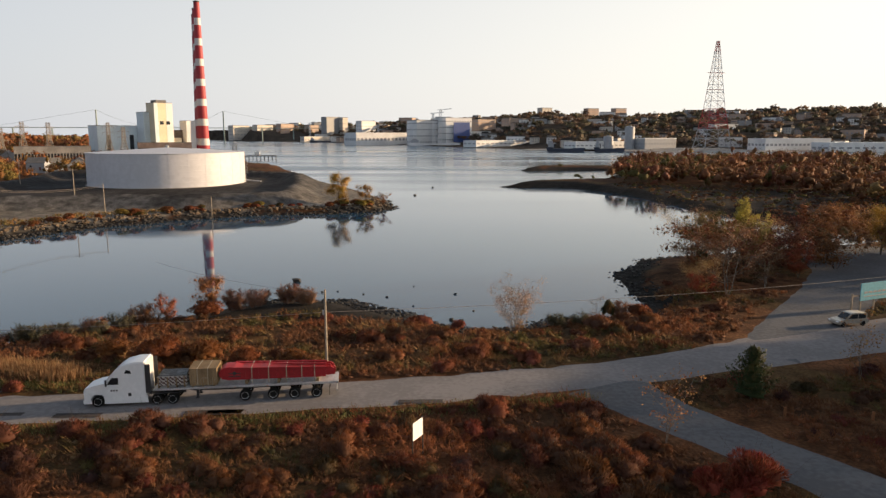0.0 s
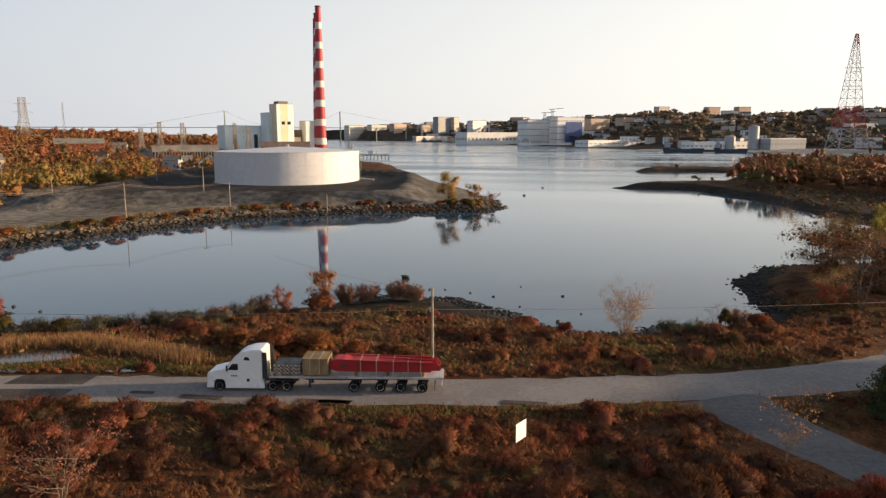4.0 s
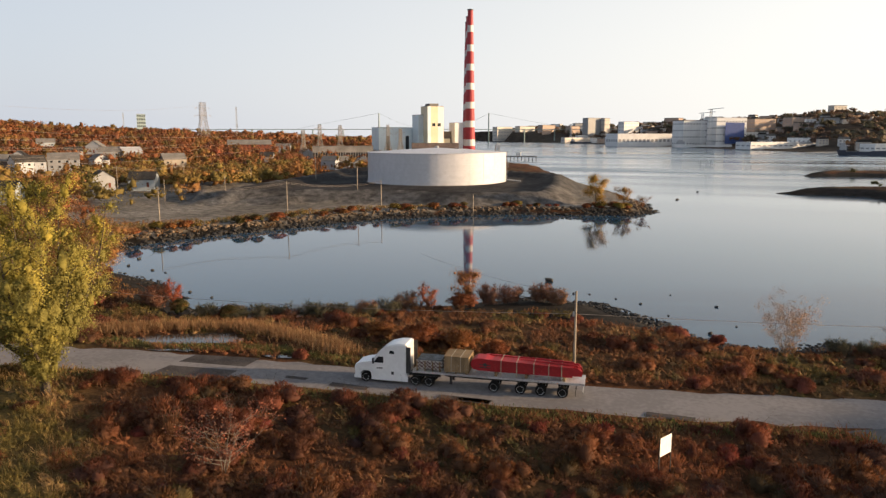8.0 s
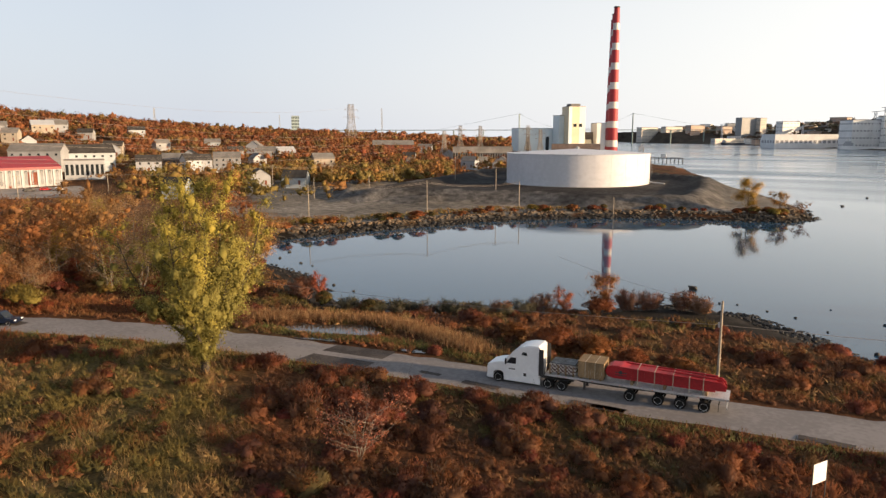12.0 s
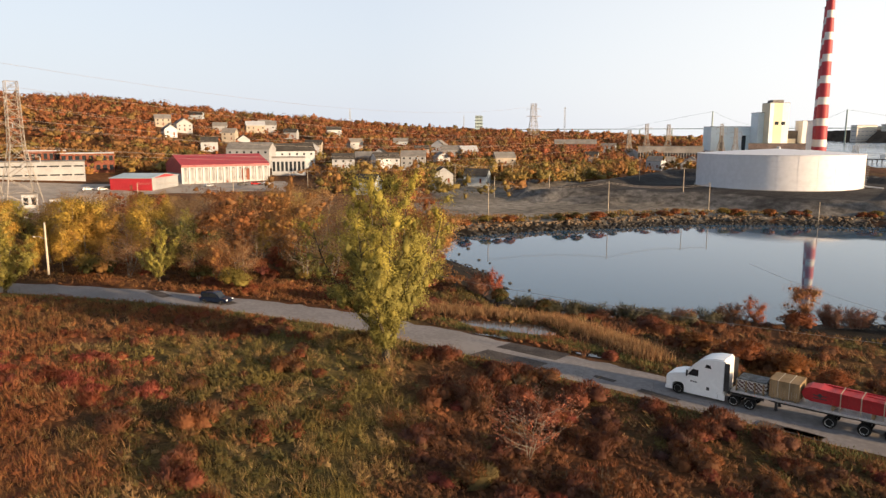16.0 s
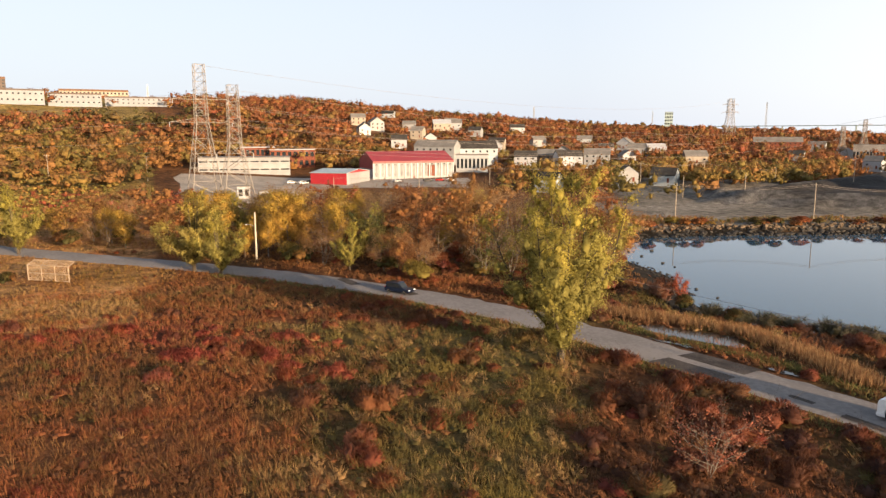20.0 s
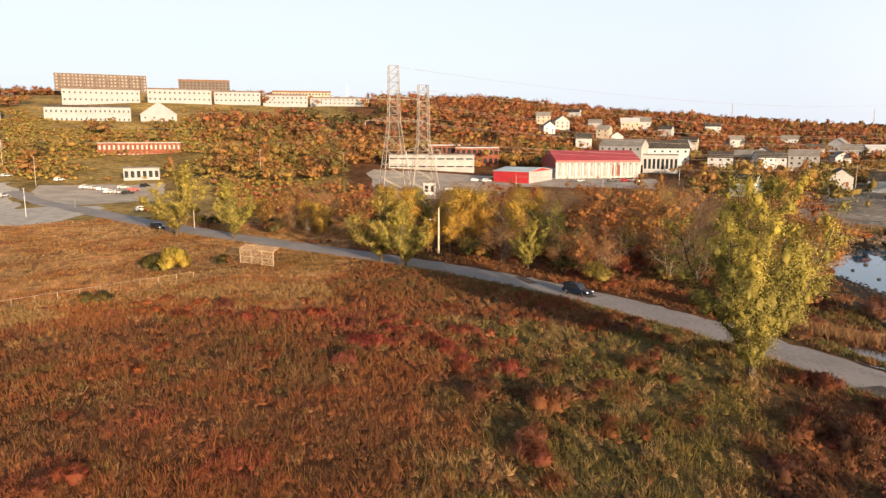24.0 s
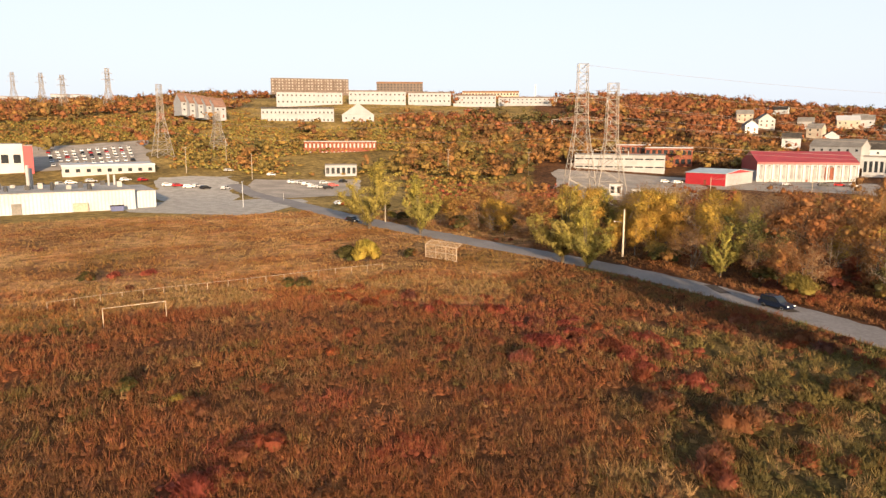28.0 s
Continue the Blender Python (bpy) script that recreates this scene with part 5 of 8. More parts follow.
def tussocks(name, label, cat, x, y, col, tall, per, lean, thick=0.024, wind=(0.0, 0.0), mat_of=False, fine=0.0006):
    """Clumps of blades that fan out and lean over, each clump in one tone."""
    n = len(x)
    far = np.hypot(x, y)
    t = rng.uniform(0, 2 * math.pi, (n, per))
    out = np.stack([np.cos(t), np.sin(t), 0 * t], 2)
    bend = np.concatenate([rng.normal(0, 0.28, (n, 2)) + np.asarray(wind), np.zeros((n, 1))], 1)[:, None, :]
    h = tall[:, None, None] * rng.uniform(0.55, 1.2, (n, per, 1))
    base = np.stack([x, y, height(x, y) - 0.03], 1)[:, None, :] + out * tall[:, None, None] * rng.uniform(0.05, 0.4, (n, per, 1))
    tip = base + h * (out * rng.uniform(0.1, lean, (n, per, 1)) + bend + (0, 0, 1))
    c = np.repeat(col, per, 0) * rng.uniform(0.86, 1.14, (n * per, 1))
    v = spikes(rng, base.reshape(-1, 3), tip.reshape(-1, 3), np.repeat(thick + far * fine, per))
    # low core tinted darker to stand in for shade among the blades
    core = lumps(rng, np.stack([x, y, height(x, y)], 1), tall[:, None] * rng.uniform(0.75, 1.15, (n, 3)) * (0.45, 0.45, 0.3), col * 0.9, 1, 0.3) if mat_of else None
    return tagged(new(name, quads(name, v, c, FOLIAGE, (out + bend * 0.4 + (0, 0, 0.4)).reshape(-1, 3), core)), label, cat, kind="stuff")


x, y = scatter(20000, -40, 127, 40, 118)
keep = waves(x, y, 3.3, 31) + 0.5 * waves(x, y, 1.4, 17) > -0.72
x, y = x[keep], y[keep]
col, tall = ground_cover(x, y, rng)
tussocks("meadow_grass", "tall dry brown, straw and olive meadow grass in clumps", "grass", x, y, col, (0.4 + 0.6 * tall).clip(0.3, 0.95), 16, 0.8, 0.012, (-0.18, -0.08), True, 0.0004)
x, y = scatter(26000, 40, 127, 100, 215)
col, tall = ground_cover(x, y, rng)
col = soften(col, cover_shares(x, y) @ COVER, 0.45)
tussocks("field_grass", "short golden-brown grass of the overgrown field", "grass", x, y, col, (0.25 + 0.6 * tall).clip(0.25, 0.8), 7, 0.7, 0.02, fine=0.0004)
x, y = scatter(15000, 48, 127, 40, 112, 0.3)
w = waves(x, y, 3.1, 7) + 0.5 * waves(x, y, 8, 3)
keep = w > np.where(bearing(x, y) > 74, -0.55, -0.1)
x, y = x[keep], y[keep]
col, tall = ground_cover(x, y, rng)
tussocks("meadow_weeds", "upright rust and brown stalks of dead weeds", "weeds", x, y, soften(col, (0.175, 0.082, 0.034), 0.75), rng.uniform(0.5, 0.9, len(x)), 7, 0.4, 0.012, fine=0.0004)

# rough grass behind the rock bank
x, y = scatter(9000, 14, 60, 185, 262)
inland = -inside_by(x, y, HARBOUR)
keep = (inland > 8) & (inland < 20 + 5 * waves(x, y, 9, 4)) & (inside_by(x, y, BERM) < 0)
x, y = x[keep], y[keep]
tussocks("bank_grass", "straw, olive and rust grass behind the rock bank", "grass", x, y, soften(tints(rng, len(x), (STRAW, OLIVE, RUST, BROWN), (4, 4, 2, 2)), (0.19, 0.13, 0.05), 0.6), rng.uniform(0.5, 1.1, len(x)), 9, 0.8, 0.04, fine=0.0004)


SALMON = (0.31, 0.098, 0.052)
# low shrubs: the plainest ones one by one, the rest as brush
MOUNDS = []
for k, (pal, wts) in enumerate((((RUST, ORANGE, BROWN), (5, 2, 3)), ((RUST, ORANGE, OLIVE), (5, 3, 2)), ((SALMON, RUST, BROWN), (5, 4, 1)), ((BROWN, RUST, TWIG), (4, 4, 1)), ((RUST, OLIVE, BROWN), (4, 3, 2)), ((RUST, RED, BROWN), (5, 3, 2)))):
    r4 = np.random.default_rng(100 + k)
    wood, tips = grow(r4, 1.3, 0.9, 0.02, limbs=8, stems=4, twigs=1, rise=0.9, thick=0.010, sides=4)
    t = np.arange(6) * 1.05 + r4.uniform(0, 0.6, 6)
    hub = np.stack([np.cos(t) * 0.75, np.sin(t) * 0.75, r4.uniform(0.1, 0.3, 6)], 1) * r4.uniform(0.4, 1.2, (6, 1))
    hub[0] = (0, 0, 0.45)
    size = np.stack([r4.uniform(0.5, 0.85, 6)] * 2 + [r4.uniform(0.5, 0.95, 6)], 1)
    v, c, f, core = feathery(r4, hub, size, 1700, soften(tints(r4, 6, pal, wts), np.array(wts, float) / sum(wts) @ np.array(pal), 0.6) * (0.9, 0.9, 1.15), 0.038)
    MOUNDS.append((wood.mesh("stem", BARK), quads("crown", v, c, FOLIAGE, f, core)))
SHRUB_TEXT = ("rust-brown rounded shrub in the meadow", "orange-tipped shrub in the meadow", "red-leaved shrub in the meadow", "brown twiggy shrub in the meadow", "rust and olive shrub in the meadow", "reddish shrub in the meadow")
x, y = scatter(420, -24, 112, 42, 100, 1.4)
made = 0
for i in range(len(x)):
    if bearing(x[i], y[i]) > 70 and i % 5 > 0 and red_drift(x[i], y[i]) < 0.5 or bearing(x[i], y[i]) > 84 and math.hypot(x[i], y[i]) > 100 or lushness(x[i], y[i]) > 0.35 and i % 4 or made >= 280:
        continue
    made += 1
    drift = float(waves(x[i], y[i], 11, 8)) + float(red_drift(x[i], y[i]))
    k = int(rng.choice((2, 5, 2) if drift > 0.35 else (0, 3, 5, 0) if drift > -0.2 else (3, 4, 0, 3)))
    s = rng.choice((0.6, 0.75, 0.9, 1.1, 1.4)) * rng.uniform(0.85, 1.15) * (0.8 if bearing(x[i], y[i]) > 80 else 1.0)
    ob = thing("shrub", Matrix.LocRotScale((x[i], y[i], ground_z(x[i], y[i]) - 0.05), Euler((0, 0, rng.uniform(0, 6.3))), (s * 1.15, s * 1.15, s)), SHRUB_TEXT[k], "shrub", "meadow shrubs")
    part("stem", MOUNDS[k][0], None, ob), part("crown", MOUNDS[k][1], None, ob)


# pale-green clumps standing out of the weeds and along the field fence
for az, d, h in ((116.2, 68.6, 1.7), (118.3, 123, 2.2), (103.6, 108.5, 1.9), (102.4, 108.2, 2.0), (112.6, 64, 1.0), (93.6, 131, 2.4)):
    plant("low_green" if h > 1.2 else "low_gold", *spot(az, d), h, az, wide=1.1, label="small olive-green bush among the dry weeds", group="green bushes in the meadow")


def brush_heaps(n, az0, az1, r0, r1, keep_of):
    """Heaps of two to six neighbouring low bushes; the last of each heap's numbers tells the heap."""
    hx, hy = scatter(n, az0, az1, r0, r1, 1.6)
    ok = rng.uniform(size=len(hx)) < keep_of(hx, hy)
    hx, hy = hx[ok], hy[ok]
    m = rng.integers(2, 7, len(hx))
    own = np.repeat(np.arange(len(hx)), m)
    big = np.repeat(rng.uniform(0.55, 1.25, len(hx)) * np.where((bearing(hx, hy) > 70) & (red_drift(hx, hy) < 0.5), 0.72, 1.0) * np.where((hy > 0.146 * hx + 67) & (bearing(hx, hy) < 48), 0.72, 1.0), m)
    off = rng.normal(0, 0.75, (len(own), 2)) * big[:, None]
    bx, by = hx[own] + off[:, 0], hy[own] + off[:, 1]
    ok = off_road(bx, by, 0.7)
    return hx, hy, own[ok], bx[ok], by[ok], (big * rng.uniform(0.55, 1.0, len(own)))[ok]


def heap_share(x, y):
    field_side = (bearing(x, y) > 84 + 5 * waves(x, y, 7, 3)) & (np.hypot(x, y) > 102 + 12 * waves(x, y, 6, 8))
    gap = (waves(x, y, 6, 6) + 0.6 * waves(x, y, 2.5, 1)) < -0.42
    return np.where(red_drift(x, y) > 0, 1.0, np.where(field_side, 0.015, np.where(lushness(x, y) > 0.25, 0.13, np.where(bearing(x, y) > 76, 0.16, np.where(bearing(x, y) > 56, 0.5, 0.72))))) * np.where(gap, 0.12, 1.0)


hx, hy, own, x, y, s = brush_heaps(2600, -42, 126, 41, 165, heap_share)
drift = waves(hx, hy, 11, 8) * np.where(bearing(hx, hy) > 60, 0.6, 1) + 0.5 * waves(hx, hy, 4, 2) + red_drift(hx, hy)
n = len(hx)
c = np.where((drift > 0.45)[:, None], tints(rng, n, (SALMON, RUST, ORANGE), (5, 3, 1)), np.where((drift > -0.25)[:, None], tints(rng, n, (RUST, BROWN, ORANGE), (5, 3, 1)), tints(rng, n, (BROWN, OLIVE, PLUM, RUST), (4, 3, 1, 2))))
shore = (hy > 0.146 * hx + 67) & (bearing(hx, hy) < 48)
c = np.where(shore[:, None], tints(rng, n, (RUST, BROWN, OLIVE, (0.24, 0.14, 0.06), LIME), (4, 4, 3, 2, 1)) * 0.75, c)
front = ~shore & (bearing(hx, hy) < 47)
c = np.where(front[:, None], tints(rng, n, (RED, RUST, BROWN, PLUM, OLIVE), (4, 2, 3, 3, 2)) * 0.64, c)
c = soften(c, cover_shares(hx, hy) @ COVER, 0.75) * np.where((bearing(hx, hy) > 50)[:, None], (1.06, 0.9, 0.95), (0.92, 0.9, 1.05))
hub = np.stack([x, y, height(x, y) + 0.05], 1)
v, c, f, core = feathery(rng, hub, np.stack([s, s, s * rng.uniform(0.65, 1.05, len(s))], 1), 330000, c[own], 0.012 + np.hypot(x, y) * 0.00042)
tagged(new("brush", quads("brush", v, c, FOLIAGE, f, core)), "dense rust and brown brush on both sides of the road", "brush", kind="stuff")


# straw-coloured reeds and fresh grass round the puddle and along the verge
def strip(line, n, wide, rng):
    p = np.array(line, float)
    t = rng.uniform(0, len(p) - 1.001, n)
    k = t.astype(int)
    at = p[k] + (p[k + 1] - p[k]) * (t - k)[:, None] + rng.normal(0, wide, (n, 2))
    ok = (inside_by(at[:, 0], at[:, 1], PUDDLE) < -0.3) & (inside_by(at[:, 0], at[:, 1], HARBOUR) < -1.0)
    return at[ok, 0], at[ok, 1]


x, y = strip([(-74, 62.5), (-68, 64.5), (-62, 68), (-54, 71), (-47, 70), (-41, 68), (-37, 67)], 9000, 1.0, rng)
z = height(x, y)
tagged(new("reeds", quads("reeds", blades(rng, np.stack([x, y, z], 1), np.full(len(x), 1.15), np.full(len(x), 0.055), 0.22), tints(rng, len(x), (STRAW, (0.30, 0.17, 0.075), (0.2, 0.12, 0.05))), FOLIAGE)), "straw-coloured reeds between the puddle and the shore", "reeds", kind="stuff")
verge = [(x + dx, y + dy) for x, y in ROAD[6:17] for dx, dy in ((1.6, -4.9),)]
x, y = strip([(-66, 61), (-60, 61.4), (-54, 62.5), (-48, 64.5), (-43, 65.2), (-36, 64.6), (-24, 65.6), (-12, 67.5)], 7000, 0.7, rng)
x2, y2 = strip(verge, 11000, 0.7, rng)
x, y = np.r_[x, x2], np.r_[y, y2]
tagged(new("verge_grass", quads("verge_grass", blades(rng, np.stack([x, y, height(x, y)], 1), np.full(len(x), 0.38), np.full(len(x), 0.07), 0.4), tints(rng, len(x), ((0.085, 0.10, 0.03), (0.13, 0.12, 0.04), (0.2, 0.15, 0.06))), FOLIAGE)), "short green and straw grass along the road verge", "grass", kind="stuff")
# ---- the lorry on the road ----
TRUCK_WHITE = mat("truck_white", (0.8, 0.81, 0.83), 0.25, scale=0.4, vary=0.05)
CHROME = mat("chrome", (0.75, 0.75, 0.75), 0.4, 0.6, vary=0.1)
DARKMETAL = mat("chassis_black", (0.035, 0.035, 0.038), 0.6, scale=2, vary=0.3)
ALU = mat("aluminium_deck", (0.55, 0.55, 0.56), 0.5, 0.4, scale=1.5, vary=0.25)
LOADRED = mat("load_red", (0.36, 0.01, 0.016), 0.6, scale=0.7, vary=0.15)
TIMBER = mat("raw_timber", (0.30, 0.21, 0.12), 0.8, scale=3, vary=0.25, spread=0.2)
STRAP = mat("strap_webbing", (0.45, 0.39, 0.3), 0.8, scale=3, vary=0.2)
LAMP = mat("lamp_glass", (0.75, 0.76, 0.78), 0.15, vary=0.05)
AMBER = mat("amber_lens", (0.7, 0.2, 0.03), 0.3, vary=0.05)
INK = mat("dark_lettering", (0.05, 0.05, 0.06), 0.6, vary=0.1)

heading = math.atan2(-2.5, -19.5)
TRUCK = Matrix.Translation((-31.9, 60.2, 0.10)) @ Matrix.Rotation(heading, 4, "Z")   # x ahead, from the bumper


def tyre(r, w):
    return Geo().lathe([(r * 0.62, -w / 2), (r * 0.93, -w / 2), (r, -w * 0.36), (r, w * 0.36), (r * 0.93, w / 2), (r * 0.62, w / 2)], 24, "y")


def rim(r, w):
    return Geo().lathe([(r * 0.2, -w * 0.3), (r * 0.64, -w * 0.52), (r * 0.66, -w * 0.4), (r * 0.66, w * 0.4), (r * 0.64, w * 0.52), (r * 0.2, w * 0.3)], 20, "y")


TYRE, RIM = tyre(0.51, 0.30).mesh("wheel", BLACK, smooth=True), rim(0.51, 0.30).mesh("rim", CHROME, smooth=True)
DUAL, DUALRIM = tyre(0.51, 0.60).mesh("wheel", BLACK, smooth=True), rim(0.51, 0.60).mesh("rim", CHROME, smooth=True)
SLIM = {}


def wheel(parent, x, y, r=0.51, meshes=(TYRE, RIM)):
    w = part("wheel", meshes[0], None, parent, m=pose(x, y, r))
    part("rim", meshes[1], None, w)


def flip(pts):
    return [(-s, z) for s, z in pts]


truck = thing("semi_truck", TRUCK, "white sleeper-cab semi truck driving along the worn road", "truck")
part("hood", Geo().prism(flip([(0.14, 0.5), (0.05, 0.75), (0.03, 1.42), (0.13, 1.72), (0.9, 1.97), (1.8, 2.14), (1.8, 0.55), (1.76, 0.55), (1.7, 0.95), (1.5, 1.13), (0.9, 1.13), (0.68, 0.95), (0.6, 0.5)]), -1.12, 1.12), TRUCK_WHITE, truck, bevel=0.06, smooth=True)
part("bumper", Geo().box(-0.75, 0.02, -1.2, 1.2, 0.32, 0.68), TRUCK_WHITE, truck, bevel=0.06)
cab = part("cab", Geo().prism(flip([(1.76, 0.6), (1.76, 2.1), (2.35, 2.84), (2.75, 3.32), (3.4, 3.76), (4.3, 4.0), (5.4, 4.05), (5.4, 0.6)]), -1.24, 1.24), TRUCK_WHITE, truck, bevel=0.1, smooth=True)
part("windshield", Geo().poly((-1.80, -1.02, 2.15), (-1.80, 1.02, 2.15), (-2.32, 0.98, 2.80), (-2.32, -0.98, 2.80)), GLASS, cab, "dark tinted windshield", m=pose(0.035, 0, 0.03))
for sgn in (1, -1):
    y = 1.243 * sgn
    part("door", Geo().box(-3.15, -2.15, min(y, y + 0.02 * sgn), max(y, y + 0.02 * sgn), 0.85, 2.0), TRUCK_WHITE, cab, bevel=0.012)
    part("side_window", Geo().prism(flip([(2.05, 2.06), (3.05, 2.06), (3.05, 2.68), (2.5, 2.68)]), y - 0.01, y + 0.012), GLASS, cab, "dark side window")
    part("sleeper_window", Geo().prism(flip([(3.6, 3.05), (4.2, 3.0), (4.1, 3.3), (3.75, 3.36)]), y - 0.01, y + 0.012), GLASS, cab)
    part("hatch", Geo().box(-4.1, -3.83, y - 0.01, y + 0.015, 0.95, 1.25), DARKMETAL, cab)
    part("mirror", Geo().box(-2.1, -1.95, y + 0.12 * sgn - 0.09, y + 0.12 * sgn + 0.09, 1.95, 2.55), DARKMETAL, truck, bevel=0.04)
    part("headlight", Geo().prism(flip([(0.10, 1.02), (0.16, 1.3), (0.75, 1.34), (0.62, 1.12)]), 1.09 * sgn - 0.04, 1.09 * sgn + 0.045), LAMP, truck, "clear headlight")
    part("side_skirt", Geo().box(-5.5, -1.8, min(y, y - 0.06 * sgn), max(y, y - 0.06 * sgn), 0.3, 0.86), TRUCK_WHITE, truck, bevel=0.02)
    part("fuel_tank", Geo().lathe([(0.30, -5.2), (0.32, -5.1), (0.32, -3.7), (0.30, -3.6)], 16, "y").moved(pose(0, 0.85 * sgn, 0.62, 0, 0, -90)), CHROME, truck, smooth=True)
    part("side_extender", Geo().box(-5.8, -5.36, y - 0.03, y + 0.03, 1.2, 3.8), DARKMETAL, truck)
    part("chassis_rail", Geo().box(-8.6, -0.5, 0.42 * sgn - 0.05, 0.42 * sgn + 0.05, 0.8, 1.06), DARKMETAL, truck)
    part("mudguard", Geo().box(-8.2, -5.75, 1.0 * sgn - 0.28, 1.0 * sgn + 0.28, 1.06, 1.1), DARKMETAL, truck)
    for i in range(3):
        part("lettering", Geo().box(-2.95 + i * 0.22, -2.8 + i * 0.22, y - 0.01, y + 0.03, 1.45, 1.6), INK, cab)
    wheel(truck, -1.2, 1.03 * sgn)
    for s in (6.25, 7.58):
        wheel(truck, -s, 0.93 * sgn, meshes=(DUAL, DUALRIM))
part("grille", Geo().box(0.0, 0.075, -0.72, 0.72, 0.75, 1.35), DARKMETAL, truck, bevel=0.03)
for i in range(5):
    part("grille_bar", Geo().box(0.07, 0.09, -0.68, 0.68, 0.82 + i * 0.11, 0.85 + i * 0.11), CHROME, truck)
part("fifth_wheel", Geo().lathe([(0.45, 1.08), (0.45, 1.25)], 16).moved(pose(-6.9, 0, 0)), DARKMETAL, truck)
part("back_panel", Geo().box(-5.44, -5.39, -1.2, 1.2, 1.0, 3.9), mat("cab_back", (0.6, 0.6, 0.6), 0.5, vary=0.1), cab)
for z in (1.5, 2.0, 2.5, 3.0, 3.5):
    part("ladder_rung", Geo().box(-5.62, -5.46, 0.55, 1.0, z, z + 0.04), CHROME, cab)

trailer = thing("flatbed_trailer", TRUCK, "long aluminium flatbed trailer with four rear axles", "trailer")
part("deck", Geo().box(-22.3, -5.95, -1.27, 1.27, 1.40, 1.50), ALU, trailer)
for i in range(54):
    s = 5.98 + i * 0.302
    part("deck_board", Geo().box(-s - 0.285, -s, -1.22, 1.22, 1.50, 1.515), ALU, trailer)
for sgn in (1, -1):
    part("side_rail", Geo().box(-22.3, -5.95, 1.27 * sgn - 0.035, 1.27 * sgn + 0.035, 1.34, 1.53), ALU, trailer, bevel=0.015)
    part("beam", Geo().prism(flip([(6.1, 1.4), (22.2, 1.4), (22.2, 1.1), (12.5, 0.92), (9.3, 0.95), (8.1, 1.25), (6.1, 1.28)]), 0.48 * sgn - 0.06, 0.48 * sgn + 0.06), DARKMETAL, trailer)
    part("landing_leg", Geo().box(-9.75, -9.55, 0.6 * sgn - 0.1, 0.6 * sgn + 0.1, 0.35, 1.2).box(-9.8, -9.5, 0.6 * sgn - 0.16, 0.6 * sgn + 0.16, 0.3, 0.36), DARKMETAL, trailer)
    part("mudflap", Geo().box(-21.5, -21.47, 0.95 * sgn - 0.3, 0.95 * sgn + 0.3, 0.25, 1.1), BLACK, trailer)
    for s in (13.9, 16.4, 18.3, 20.3):
        wheel(trailer, -s, 0.95 * sgn, meshes=(DUAL, DUALRIM))
    for s in (8, 10.5, 13, 15.9, 19.8, 22):
        part("marker_lamp", Geo().box(-s - 0.06, -s, 1.305 * sgn - 0.01, 1.305 * sgn + 0.01, 1.38, 1.43), AMBER, trailer)
for s in (13.9, 16.4, 18.3, 20.3):
    part("axle", Geo().rod((-s, -0.9, 0.51), (-s, 0.9, 0.51), 0.07), DARKMETAL, trailer)
part("rear_bar", Geo().box(-22.2, -22.1, -1.1, 1.1, 0.55, 0.68), STEEL, trailer)
part("tool_box", Geo().box(-12.2, -11.0, -0.9, -0.45, 0.85, 1.35), DARKMETAL, trailer, bevel=0.02)

crate = thing("wooden_crate", TRUCK @ pose(-10.3, 0, 1.515), "large unpainted timber crate strapped to the trailer", "crate")
part("lid", Geo().box(-1.22, 1.22, -1.2, 1.2, 1.62, 1.68), TIMBER, crate)
for i in range(12):
    x = -1.2 + i * 0.2
    for y in (-1.17, 1.14):
        part("board", Geo().box(x + 0.008, x + 0.19, y, y + 0.03, 0.12, 1.62), TIMBER, crate)
for i in range(12):
    y = -1.12 + i * 0.19
    for x in (-1.2, 1.17):
        part("board", Geo().box(x, x + 0.03, y + 0.008, y + 0.18, 0.12, 1.62), TIMBER, crate)
for x in (-1.0, 0, 0.85):
    part("skid", Geo().box(x, x + 0.15, -1.15, 1.15, 0, 0.12), TIMBER, crate)
    part("batten", Geo().box(x, x + 0.12, -1.215, -1.175, 0.15, 1.6), TIMBER, crate)
for x in (-0.45, 0.45):
    part("strap", Geo().box(x, x + 0.06, -1.25, 1.25, 1.685, 1.695).box(x, x + 0.06, -1.25, -1.24, 0.0, 1.69).box(x, x + 0.06, 1.24, 1.25, 0.0, 1.69), STRAP, crate)

rack = thing("barricade_rack", TRUCK @ pose(-7.55, 0, 1.515), "timber rack stacked with striped barricade boards", "rack")
STRIPE_D, STRIPE_L = mat("stripe_dark", (0.10, 0.03, 0.035), 0.6, vary=0.2), mat("stripe_light", (0.62, 0.60, 0.56), 0.6, vary=0.15)
for x in (-1.15, -0.45, 0.3, 1.1):
    for y in (-1.1, 1.1):
        part("post", Geo().box(x, x + 0.1, y - 0.05, y + 0.05, 0, 1.0), TIMBER, rack)
    part("skid", Geo().box(x, x + 0.1, -1.15, 1.15, 0, 0.1), TIMBER, rack)
for k in range(5):
    for side in (-1, 1):
        z = 0.15 + k * 0.17
        board = part("barricade_board", Geo().box(-1.3 + 0.05 * (k % 2), 1.25, side * 0.8 - 0.16, side * 0.8 + 0.14, z, z + 0.15), STRIPE_D if k % 2 else STRIPE_L, rack)
        for i in range(6):
            part("stripe", Geo().prism([(-1.2 + i * 0.4, z + 0.01), (-1.05 + i * 0.4, z + 0.01), (-0.95 + i * 0.4, z + 0.14), (-1.1 + i * 0.4, z + 0.14)], side * 0.8 - 0.175, side * 0.8 + 0.155), STRIPE_L if k % 2 else STRIPE_D, board)
